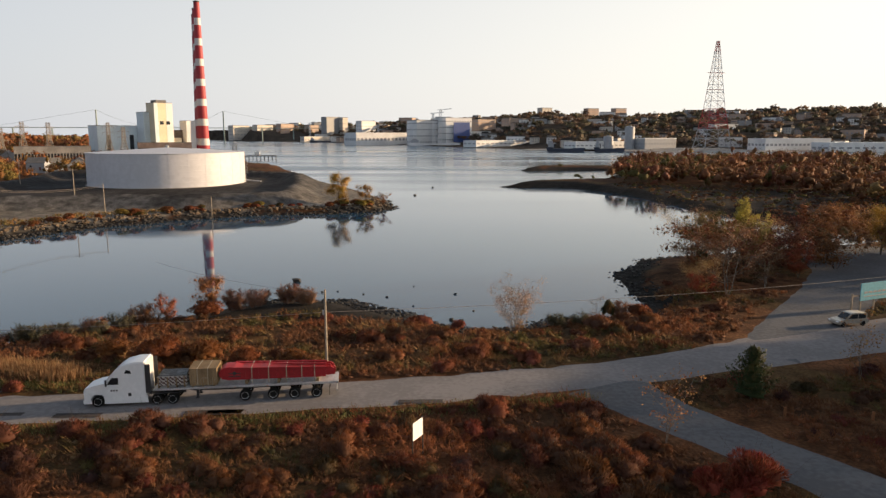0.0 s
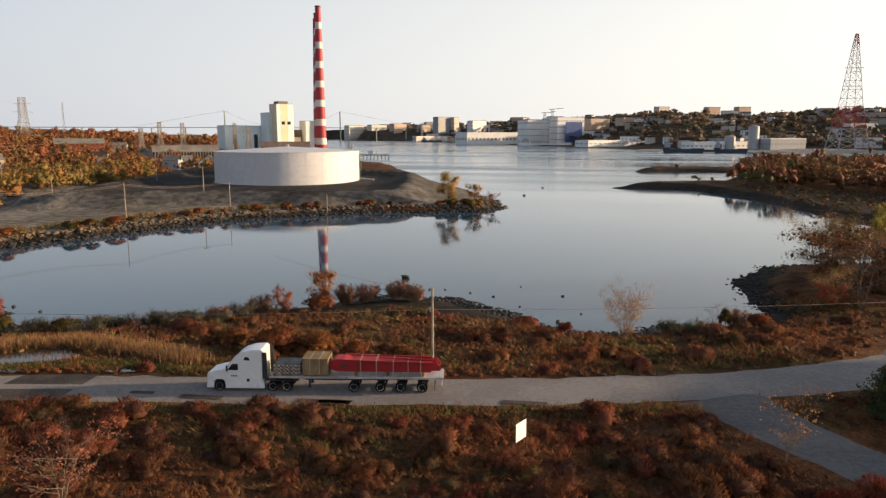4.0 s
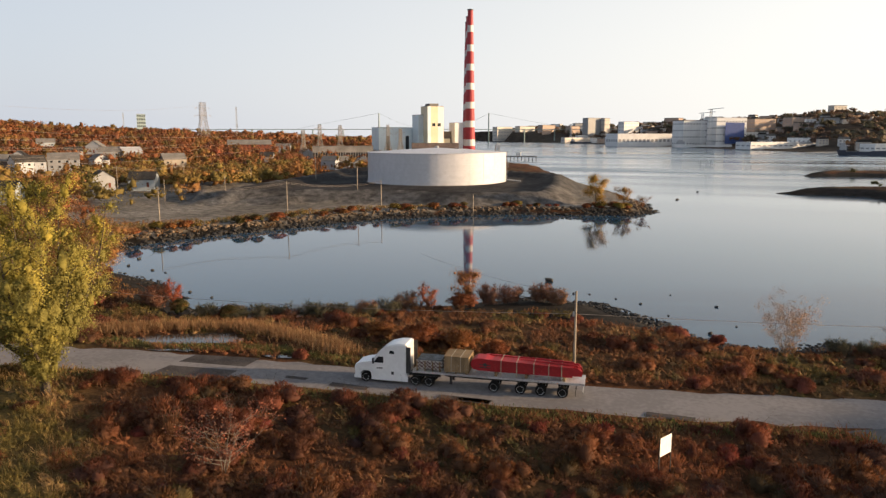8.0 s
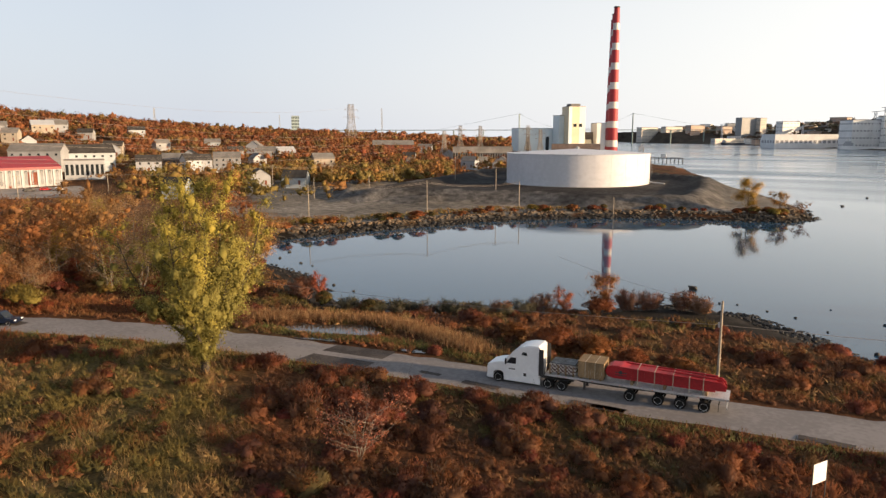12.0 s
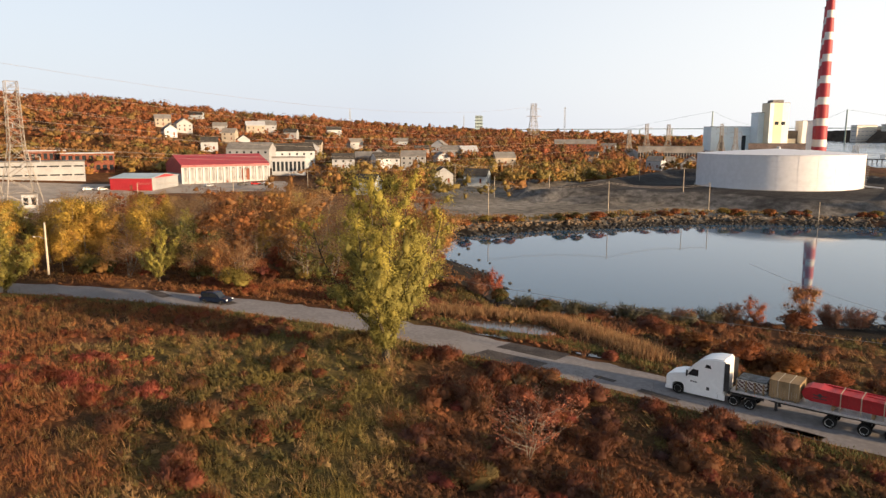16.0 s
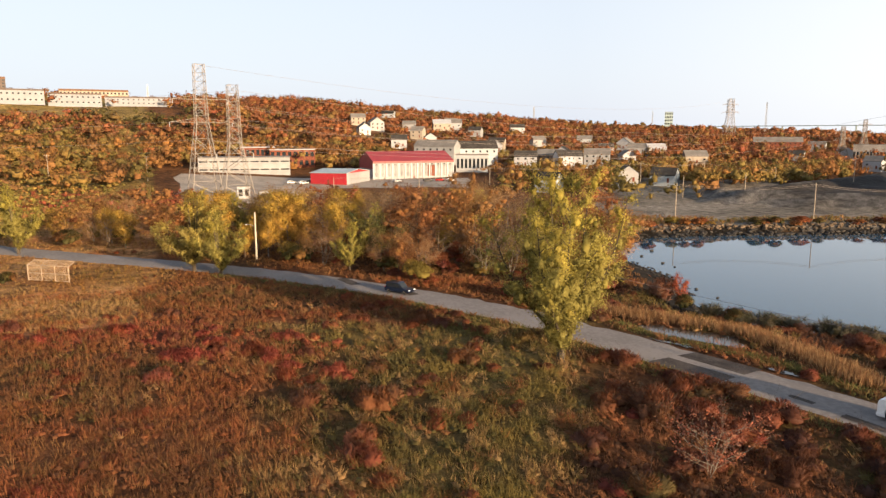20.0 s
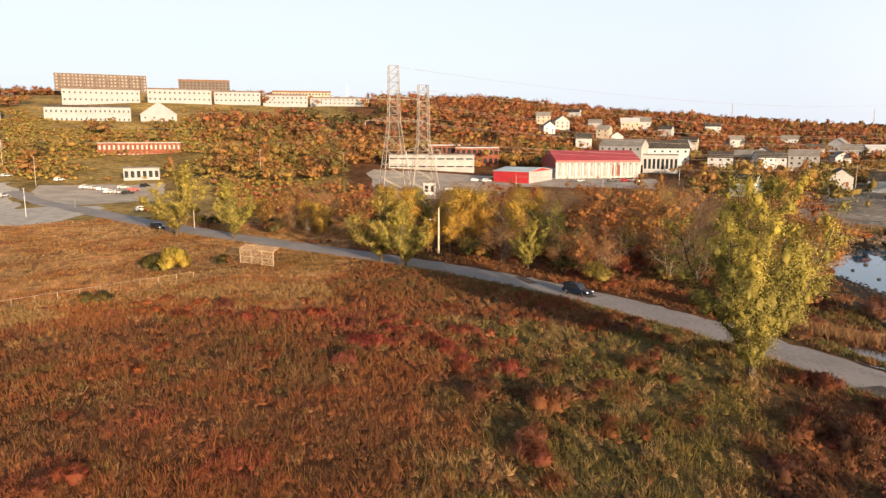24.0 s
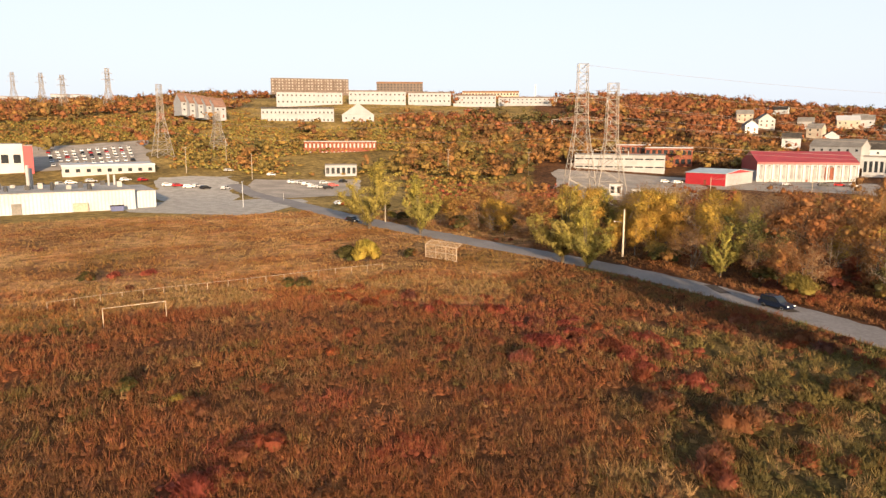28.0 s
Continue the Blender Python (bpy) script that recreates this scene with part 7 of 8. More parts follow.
def tube(line, r, n=4):
    """One unbroken round cable along a line."""
    g = Geo()
    for i, p in enumerate(line):
        d = (line[min(i + 1, len(line) - 1)] - line[max(i - 1, 0)]).normalized()
        u = d.orthogonal().normalized() if abs(d.z) > 0.95 else d.cross(Vector((0, 0, 1))).normalized()
        w = d.cross(u)
        g.v += [tuple(p + (u * math.cos(2 * math.pi * k / n) + w * math.sin(2 * math.pi * k / n)) * r) for k in range(n)]
    for i in range(len(line) - 1):
        g.f += [(i * n + k, i * n + (k + 1) % n, (i + 1) * n + (k + 1) % n, (i + 1) * n + k) for k in range(n)]
    m = (len(line) - 1) * n
    g.f += [tuple(range(n - 1, -1, -1)), tuple(range(m, m + n))]
    return g


# ---- the tank, the power station and its stacks ----
def at_bearing(az, d, z=None, turn=None):
    """A pose on the ground that faces the hovering drone: x to the right, y away."""
    x, y = spot(az, d)
    return pose(x, y, ground_z(x, y) if z is None else z, 0, 0, az if turn is None else turn)


TANKPAINT = mat("tank_paint", (0.555, 0.56, 0.60), 0.5, scale=0.12, vary=0.06)
tank = thing("storage_tank", at_bearing(21.25, 358, 1.15) @ Matrix.Diagonal((1.293, 1.293, 1.153, 1)), "large white cylindrical oil storage tank with a low cone roof", "tank")
for k in range(6):
    part("shell_course", Geo().lathe([(27.0 - 0.012 * k, 2.1 * k), (27.0 - 0.012 * k, 2.1 * k + 2.085)], 96), TANKPAINT, tank, smooth=True)
for i in range(28):
    t = 2 * math.pi * i / 28
    part("plate_seam", Geo().rod((27.0 * math.cos(t), 27.0 * math.sin(t), 0.05), (26.95 * math.cos(t), 26.95 * math.sin(t), 12.5), 0.035, n=4), TANKPAINT, tank)
part("roof", Geo().lathe([(27.15, 12.55), (27.15, 12.75), (14, 13.7), (0.3, 14.6)], 96), TANKPAINT, tank, smooth=True)
part("base_ring", Geo().lathe([(27.6, -0.5), (27.6, 0.12)], 64), CONCRETE, tank)
for i in range(36):
    t = 2 * math.pi * i / 36
    part("roof_rail_post", Geo().rod((26.9 * math.cos(t), 26.9 * math.sin(t), 12.7), (26.9 * math.cos(t), 26.9 * math.sin(t), 13.3), 0.03, n=4), WHITE, tank)
part("roof_vent", Geo().lathe([(0.7, 14.4), (0.7, 15.1), (0.9, 15.1), (0.2, 15.5)], 12), WHITE, tank)
for i in range(20):
    t0, t1 = -0.35 + i * 0.02, -0.35 + (i + 1) * 0.02
    part("stair_tread", Geo().box(-0.4, 0.4, -0.5, 0.5, 0, 0.06).moved(pose(27.6 * math.cos(t0), 27.6 * math.sin(t0), 0.4 + i * 0.62)), STEEL, tank)
part("inlet_pipe", Geo().rod((26.8, -3, 0.8), (32, -6, 0.3), 0.35, n=10), WHITE, tank)
small_tank = thing("storage_tank", at_bearing(19.2, 412, 1.2), "smaller white storage tank behind the large one", "tank")
part("shell", Geo().lathe([(11, 0), (11, 14.4)], 48), TANKPAINT, small_tank, smooth=True)
part("roof", Geo().lathe([(11.1, 14.4), (0.3, 15.3)], 48), TANKPAINT, small_tank, smooth=True)

STACKRED = mat("stack_red", (0.34, 0.022, 0.035), 0.6, scale=0.1, vary=0.12)
STACKWHITE = mat("stack_white", (0.58, 0.57, 0.56), 0.6, scale=0.1, vary=0.08)


def stack(az, d, top, label):
    ob = thing("smoke_stack", at_bearing(az, d, 3.0), label, "smokestack", "power station stacks")
    rad = lambda z: 5.9 - 3.1 * z / top
    z = top - 15
    part("band", Geo().lathe([(rad(z), z), (rad(top), top)], 32), STACKRED, ob, smooth=True)
    part("rim", Geo().lathe([(rad(top) * 1.1, top), (rad(top) * 1.1, top + 1.2), (rad(top) * 0.8, top + 1.2)], 24), DARKMETAL, ob)
    white = True
    while z > 0:
        b = max(0, z - (6.8 if white else 12.8))
        part("band", Geo().lathe([(rad(b), b), (rad(z), z)], 32), STACKWHITE if white else STACKRED, ob, smooth=True)
        z, white = b, not white


stack(18.62, 762, 149.5, "tall red and white banded concrete smokestack"), stack(18.75, 806, 149.5, "red and white banded smokestack behind the first"), stack(18.83, 850, 150, "banded red and white smokestack, the third in line")

BLUEGREY = mat("pale_blue_cladding", (0.66, 0.77, 0.82), 0.6, scale=0.15, vary=0.1)
CREAM = mat("cream_cladding", (0.70, 0.62, 0.44), 0.6, scale=0.15, vary=0.1)
PALE = mat("pale_cladding", (0.74, 0.74, 0.74), 0.6, scale=0.15, vary=0.1)


def level(el, d):
    return 24 + d * math.tan(radians(el))


def slab_building(name, az0, az1, d, el_top, depth, wall, label, el_base=None, turn=0.0, cat="building", roof=GREYROOF, group="", rows=0, cols=0, fill=(0.6, 0.55), glass=GLASS, parapet=0.4, base=None):
    """A flat-roofed block that spans two bearings, as high as an elevation angle says; rows and cols of windows on its front and ends."""
    c = (az0 + az1) / 2
    w = 2 * d * math.tan(radians(abs(az1 - az0)) / 2) / max(0.3, math.cos(radians(turn)))
    x, y = spot(c, d)
    zb = ground_z(x, y) if base is None else base
    if el_base is not None:
        zb = min(zb, level(el_base, d))
    h = max(2.5, level(el_top, d) - zb)
    ob = thing(name, pose(x, y, zb, 0, 0, c + turn), label, cat, group)
    part("wall", Geo().box(-w / 2, w / 2, 0, depth, -1.5, h), wall, ob)
    part("roof", Geo().box(-w / 2 - 0.15, w / 2 + 0.15, -0.15, depth + 0.15, h, h + parapet), roof, ob)
    if rows:
        cw, ch = w / cols, h / rows
        pane = Geo().box(-cw * fill[0] / 2, cw * fill[0] / 2, -0.06, 0.05, -ch * fill[1] / 2, ch * fill[1] / 2).mesh("window", glass)
        for i in range(cols):
            for j in range(rows):
                part("window", pane, None, ob, m=pose(-w / 2 + cw * (i + 0.5), 0, ch * (j + 0.52)))
        ec = max(1, int(depth / cw))
        side = Geo().box(-0.06, 0.05, -depth / ec * fill[0] / 2, depth / ec * fill[0] / 2, -ch * fill[1] / 2, ch * fill[1] / 2).mesh("window", glass)
        for i in range(min(ec, 6)):
            for j in range(rows):
                for sx in (-w / 2, w / 2):
                    part("window", side, None, ob, m=pose(sx, depth / ec * (i + 0.5), ch * (j + 0.52)))
    ob["w"], ob["h"] = w, h
    return ob


hall = slab_building("turbine_hall", 22.68, 25.9, 760, 0.62, 20, BLUEGREY, "pale blue turbine hall of the power station", roof=GREYROOF, turn=24)
for f in (-0.28, 0.2):
    w, h = hall["w"], hall["h"]
    part("tall_window", Geo().box(w * f - 2, w * f + 2, -0.1, 0.05, h * 0.15, h * 0.72), GLASS, hall)
b = slab_building("boiler_house", 20.72, 22.0, 745, 2.3, 18, CREAM, "tall cream and pale blue boiler house", roof=GREYROOF, turn=24)
w, h = b["w"], b["h"]
part("side_panel", Geo().box(w * 0.14, w * 0.5, -0.12, 0.02, 0, h), PALE, b), part("side_panel", Geo().box(-w * 0.5, -w * 0.3, -0.12, 0.02, 0, h), BLUEGREY, b)
for f in (-0.12, 0.22):
    part("vent", Geo().box(w * f - 1.8, w * f + 1.8, -0.15, 0.02, h * 0.62, h * 0.68), GLASS, b)
part("penthouse", Geo().box(-w * 0.3, w * 0.25, 3, 15, h, h + 3), GREYROOF, b)
slab_building("boiler_annex", 21.95, 22.75, 752, 1.62, 16, BLUEGREY, "lower pale blue annex of the boiler house", turn=24)
slab_building("machine_house", 19.75, 20.75, 765, 0.3, 26, mat("dark_clad", (0.20, 0.17, 0.15), 0.7, scale=0.2, vary=0.3), "dark brick machine house under the stacks")
slab_building("precipitator", 19.15, 19.8, 758, 1.0, 16, PALE, turn=24, label="pale dust collector beside the stacks")
slab_building("switch_house", 20.2, 20.75, 750, -0.25, 12, CREAM, "low cream switch house")
slab_building("pipe_gallery", 19.5, 23.3, 700, -0.62, 5, mat("pipe_brown", (0.30, 0.22, 0.18), 0.7, scale=0.4, vary=0.3), "long low pipe gallery before the power station", rows=1, cols=26, fill=(0.5, 0.4))
slab_building("conveyor_gallery", 26.4, 31.2, 590, -0.85, 4, mat("weathered_grey", (0.33, 0.31, 0.29), 0.8, scale=0.3, vary=0.25), "raised grey conveyor gallery", rows=1, cols=24, fill=(0.6, 0.3))


def gable_house(name, az, d, w, depth, h, wall, roofmat, label, turn=0.0, rows=2, cols=3, group="hillside houses", cat="house", ridge_along=True, pitch=0.35, base=None):
    """A house with a gabled roof; the front has rows and cols of windows and a door."""
    x, y = spot(az, d)
    zb = ground_z(x, y) if base is None else base
    ob = thing(name, pose(x, y, zb, 0, 0, az + turn), label, cat, group)
    e, o = h, 0.35
    if ridge_along:
        rise = depth * pitch
        part("wall", Geo().prism([(0, -2), (depth, -2), (depth, e), (depth / 2, e + rise), (0, e)], -w / 2, w / 2).moved(pose(0, 0, 0, 0, 0, 90) @ Matrix.Scale(-1, 4, (0, 1, 0))), wall, ob)
        g = Geo()
        g.prism([(-o, e - o * pitch * 2), (depth / 2, e + rise), (depth + o, e - o * pitch * 2), (depth + o, e - o * pitch * 2 + 0.2), (depth / 2, e + rise + 0.22), (-o, e - o * pitch * 2 + 0.2)], -w / 2 - o, w / 2 + o)
        part("roof", g.moved(pose(0, 0, 0, 0, 0, 90) @ Matrix.Scale(-1, 4, (0, 1, 0))), roofmat, ob)
    else:
        rise = w * pitch
        part("wall", Geo().prism([(-w / 2, -2), (w / 2, -2), (w / 2, e), (0, e + rise), (-w / 2, e)], 0, depth), wall, ob)
        part("roof", Geo().prism([(-w / 2 - o, e - o * pitch * 2), (0, e + rise), (w / 2 + o, e - o * pitch * 2), (w / 2 + o, e - o * pitch * 2 + 0.2), (0, e + rise + 0.22), (-w / 2 - o, e - o * pitch * 2 + 0.2)], -o, depth + o), roofmat, ob)
    cw, ch = w / cols, h / rows
    pane = Geo().box(-min(0.6, cw * 0.3), min(0.6, cw * 0.3), -0.05, 0.05, -0.55, 0.55).mesh("window", GLASS)
    for i in range(cols):
        for j in range(rows):
            if j == 0 and i == cols // 2:
                part("door", Geo().box(-0.5, 0.5, -0.06, 0.05, 0, 2.05), BRICK, ob, m=pose(-w / 2 + cw * (i + 0.5), 0, 0.1))
            else:
                part("window", pane, None, ob, m=pose(-w / 2 + cw * (i + 0.5), 0, ch * (j + 0.55)))
    return ob


gable_house("pump_shed", 27.2, 470, 13, 16, 5.5, OFFWHITE, GREYROOF, "white gabled shed below the power station", ridge_along=False, rows=1, cols=3, group="", cat="shed")

# ---- suspension bridge across the narrows ----
BRIDGE = mat("bridge_green", (0.24, 0.30, 0.28), 0.7, scale=0.1, vary=0.15)
bridge = thing("suspension_bridge", pose(0, 0, 0), "distant grey-green suspension bridge over the narrows", "bridge")
pa, pb = Vector((*spot(25.9, 2600), 0)), Vector((*spot(17.1, 2600), 0))
u = (pb - pa).normalized()
nrm = Vector((-u.y, u.x, 0))
g = Geo()
for a, b in ((pa - u * 700, pb + u * 500),):
    part("deck", Geo().rod(a + Vector((0, 0, 46)), b + Vector((0, 0, 46)), 1.7, n=4), BRIDGE, bridge)
for p in (pa, pb):
    for s in (-1, 1):
        part("tower_leg", Geo().rod(p + nrm * 9 * s + Vector((0, 0, -4)), p + nrm * 7 * s + Vector((0, 0, 104)), 2.0, 1.6, 4), BRIDGE, bridge)
    for z in (30, 60, 80, 100):
        part("tower_strut", Geo().rod(p + nrm * 8 + Vector((0, 0, z)), p - nrm * 8 + Vector((0, 0, z)), 1.2, n=4), BRIDGE, bridge)
for p, q in ((pa, pb), (pa, pa - u * 300), (pb, pb + u * 300)):
    m = 14
    cab_g = tube([p.lerp(q, i / m) + Vector((0, 0, 104 - (56 * 4 * (i / m) * (1 - i / m) if q is pb else 56 * i / m))) for i in range(m + 1)], 0.3)
    part("main_cable", cab_g, BRIDGE, bridge)
for i in range(-6, 5):
    p = pa.lerp(pb, 0.5) + u * i * 110
    if abs(i) > 2:
        part("pier", Geo().rod(p + Vector((0, 0, -4)), p + Vector((0, 0, 44)), 2.5, n=6), BRIDGE, bridge)


# ---- lattice towers ----
def lattice(g, z0, z1, w0, w1, r, panels):
    """Four legs with crossed bracing between two levels."""
    for k in range(panels):
        f0, f1 = k / panels, (k + 1) / panels
        a, b = w0 + (w1 - w0) * f0, w0 + (w1 - w0) * f1
        za, zb = z0 + (z1 - z0) * f0, z0 + (z1 - z0) * f1
        cs = ((1, 1), (-1, 1), (-1, -1), (1, -1))
        for i in range(4):
            (x0, y0), (x1, y1) = cs[i], cs[(i + 1) % 4]
            g.rod((x0 * a / 2, y0 * a / 2, za), (x0 * b / 2, y0 * b / 2, zb), r * 1.25, n=4)
            g.rod((x0 * a / 2, y0 * a / 2, za), (x1 * b / 2, y1 * b / 2, zb), r * 0.75, n=3)
            g.rod((x1 * a / 2, y1 * a / 2, za), (x0 * b / 2, y0 * b / 2, zb), r * 0.75, n=3)
            g.rod((x0 * b / 2, y0 * b / 2, zb), (x1 * b / 2, y1 * b / 2, zb), r * 0.75, n=3)
    return g


GALV = mat("lattice_steel", (0.27, 0.245, 0.22), 0.7, 0.2, scale=0.5, vary=0.2)


def pylon(az, d, h, w0, w1, arms, label, r=0.11, turn=20.0, group="power line pylons", waist=0.55):
    ob = thing("transmission_pylon", at_bearing(az, d, turn=az + turn), label, "pylon", group)
    part("leg_section", lattice(Geo(), -0.5, h * waist, w0, w1 * 1.25, r, 5), GALV, ob)
    part("mast_section", lattice(Geo(), h * waist, h, w1 * 1.25, w1, r * 0.85, 7), GALV, ob)
    for z, half in arms:
        g = Geo()
        for s in (-1, 1):
            g.rod((0, w1 * 0.4, z), (s * half, 0, z + 0.2), r * 0.7, n=4).rod((0, -w1 * 0.4, z), (s * half, 0, z + 0.2), r * 0.7, n=4)
            g.rod((s * w1 * 0.5, 0, z + 1.6), (s * half, 0, z + 0.2), r * 0.6, n=4)
        part("crossarm", g, GALV, ob)
        for s in (-1, 1):
            part("insulator", Geo().rod((s * half, 0, z), (s * half, 0, z - 1.6), 0.12, n=6), WHITE, ob)
    return ob


pylon(79.95, 285, 49, 11.5, 3.6, ((36, 10), (27.5, 11.5)), "tall rust-grey lattice transmission pylon", 0.12, 12)
pylon(77.6, 226, 38.5, 11, 2.9, ((18, 5.5),), "rust-grey lattice transmission pylon beside a taller one", 0.10, 12)
pylon(112.5, 400, 37, 9, 2.2, (), "lattice pylon on the cleared slope", 0.13)
pylon(108.5, 430, 22, 9, 3.0, (), "lattice pylon on the cleared slope", 0.13)
pylon(115.9, 640, 34, 9, 2.4, ((30, 4), (25, 5)), "distant lattice pylon on the ridge", 0.16)
pylon(118.8, 700, 32, 9, 2.4, ((28, 4), (23, 5)), "distant lattice pylon on the ridge", 0.16)
pylon(120.1, 760, 32, 9, 2.4, ((28, 4), (23, 5)), "distant lattice pylon on the ridge", 0.16)
pylon(121.8, 820, 34, 9, 2.4, ((30, 4), (25, 5)), "distant lattice pylon on the ridge", 0.16)
pylon(39.35, 800, 42, 12, 5, ((36, 8), (28, 9)), "distant lattice pylon above the houses", 0.2)
for az, d, h in ((25.2, 720, 34), (29.0, 640, 30), (30.6, 660, 30), (31.9, 600, 26), (24.2, 690, 30)):
    pylon(az, d, h, 9, 2.2, ((h - 4, 5), (h - 9, 5)), "grey lattice pylon near the power station", 0.16)

crossing = thing("crossing_tower", at_bearing(-20.75, 1215, 2, turn=5), "tall red and white lattice tower of a harbour power crossing", "pylon")
RW = mat("tower_red", (0.40, 0.05, 0.05), 0.6, vary=0.1)
part("lower_section", lattice(Geo(), 0, 30, 44, 34, 0.6, 2), WHITE, crossing)
part("red_section", lattice(Geo(), 30, 62, 34, 24, 0.5, 3), RW, crossing)
part("upper_section", lattice(Geo(), 62, 150, 24, 6.5, 0.36, 7), mat("tower_grey", (0.72, 0.69, 0.67), 0.6, vary=0.1), crossing)
part("top_section", lattice(Geo(), 150, 166, 6.5, 3, 0.36, 2), RW, crossing)
for z in (118, 92):
    part("crossarm", Geo().rod((-14, 0, z), (14, 0, z), 0.5, n=4), RW, crossing)


# ---- power lines ----
WIRE = mat("wire", (0.30, 0.26, 0.23), 0.6, 0.3, vary=0.1)


def wire(a, b, sag, r=0.035, n=14, group="overhead power lines"):
    a, b = Vector(a), Vector(b)
    g = tube([a.lerp(b, i / n) - Vector((0, 0, sag * 4 * (i / n) * (1 - i / n))) for i in range(n + 1)], r)
    return tagged(part("power_line", g, WIRE), "thin sagging overhead power line", "cable", group)


def high(az, d, el):
    x, y = spot(az, d)
    return (x, y, level(el, d))


for k in range(3):
    wire(high(80.6, 283, 2.45 - k * 1.45), high(44 - k * 1.0, 470, -0.1 - k * 0.35), 6, 0.035)
    wire(high(79.3, 287, 2.4 - k * 1.45), high(41 - k * 1.0, 480, -0.25 - k * 0.35), 6, 0.035)
    wire(high(80.6, 283, 2.45 - k * 1.45), high(112 + k * 2, 400, 1.8 - k * 0.7), 5, 0.03)
    wire(high(77.6, 226, 3.3 - k * 2.2), high(33 - k, 620, 0.35 - k * 0.3), 9, 0.035)
wire(high(77.2, 226, 3.3), high(112, 400, 2.2), 5, 0.03), wire(high(80, 285, 5.1), high(39.3, 800, 2.3), 12, 0.04)
for (a0, d0, h0), (a1, d1, h1) in (((42.87, 209, 10), (33.3, 220, 10.2)), ((33.3, 220, 10.2), (25.8, 240, 9)), ((45.6, 317, 11), (40.95, 346, 10.6)), ((40.95, 346, 10.6), (36, 340, 8.6)), ((57.46, 315, 8), (45.6, 317, 11)), ((70.08, 266, 7.8), (57.46, 315, 8))):
    p0, p1 = spot(a0, d0), spot(a1, d1)
    for off in (0, 0.4):
        wire((*p0, ground_z(*p0) + h0 - 0.3 - off), (*p1, ground_z(*p1) + h1 - 0.3 - off), 1.2, 0.03)
wire((-11.8, 68.5, 8.2), (-40, 96, 6.5), 0.5, 0.015), wire((-11.8, 68.5, 6.4), (120, 110, 8.5), 2.0, 0.02), wire((-11.8, 68.5, 6.4), (-140, 62, 8), 2.5, 0.02)
# ---- buildings on the hillside ----
REDWALL = mat("red_cladding", (0.34, 0.018, 0.026), 0.5, scale=0.5, vary=0.12)
BLUEROOF = mat("pale_blue_roof", (0.33, 0.40, 0.44), 0.5, scale=0.3, vary=0.15)
BEIGE = mat("beige_render", (0.37, 0.325, 0.27), 0.8, scale=0.4, vary=0.15)
PALEBLUE = mat("pale_blue_siding", (0.36, 0.40, 0.43), 0.7, scale=0.6, vary=0.1)
BALCONY = mat("balcony_grey", (0.27, 0.25, 0.235), 0.8, scale=0.4, vary=0.2)
TAN = mat("tan_brick", (0.135, 0.108, 0.096), 0.85, scale=0.6, vary=0.2)

shed = gable_house("red_shed", 70.5, 316, 17.5, 26, 5.0, REDWALL, BLUEROOF, "red metal shed with a pale blue roof", turn=-26, rows=1, cols=1, group="", cat="shed", pitch=0.05)
part("white_wall", Geo().box(8.76, 8.9, 0.05, 25.95, -1, 5.0), OFFWHITE, shed)
for i in range(29):
    part("cladding_rib", Geo().box(-8.7 + i * 0.6, -8.64 + i * 0.6, -0.06, 0.0, 0, 5.0), REDWALL, shed)
big = gable_house("school_hall", 63.6, 350, 42, 24, 8.6, OFFWHITE, REDROOF, "long white building with red roof and pilasters", turn=20, rows=2, cols=13, group="", cat="building", pitch=0.18)
part("gable_end", Geo().prism([(-0.1, 5.0), (24.1, 5.0), (24.1, 8.6), (12, 12.9), (-0.1, 8.6)], -21.25, -21.05).moved(pose(0, 0, 0, 0, 0, 90) @ Matrix.Scale(-1, 4, (0, 1, 0))), REDROOF, big)
for i in range(14):
    x = -21 + i * 42 / 13
    part("pilaster", Geo().box(x - 0.3, x + 0.3, -0.35, 0.0, 0, 7.6), WHITE, big)
BAY = mat("grey_glazing", (0.17, 0.185, 0.205), 0.5, scale=0.5, vary=0.3)
for i in range(13):
    x = -21 + (i + 0.5) * 42 / 13
    part("glazed_bay", Geo().box(x - 0.5, x + 0.5, -0.08, -0.055, 1.1, 6.9), BAY, big)
part("eave_band", Geo().box(-21.2, 21.2, -0.2, -0.02, 7.6, 8.7), REDROOF, big)
for x in (8.0, 10.2):
    part("panel", Geo().box(x - 0.8, x + 0.8, -0.12, -0.02, 1.0, 6.5), BRICK, big)
slab_building("white_office", 57.6, 60.2, 380, -1.75, 14, WHITE, "low white office with a grey roof", rows=1, cols=8)
slab_building("low_office", 73.5, 80.4, 362, -1.85, 16, OFFWHITE, "long low white industrial office", turn=-4, rows=2, cols=9, fill=(0.8, 0.16))
slab_building("flats", 71.5, 75.0, 395, -1.28, 14, BRICK, "brick and white two-storey flats", rows=2, cols=8, roof=WHITE, el_base=-2.6)
slab_building("flats", 74.6, 77.2, 400, -1.08, 14, BRICK, "brick and white two-storey flats, taller wing", rows=2, cols=7, roof=WHITE, el_base=-2.6)
slab_building("substation_hut", 76.6, 77.6, 268, -4.1, 3.5, WHITE, "white equipment hut in the fenced yard", rows=1, cols=2)
slab_building("substation_hut", 75.2, 75.9, 262, -4.5, 3.0, WHITE, "small white equipment hut in the fenced yard", rows=1, cols=1)
YARD = mat("yard_gravel", (0.34, 0.30, 0.26), 0.9, scale=0.4, vary=0.2)


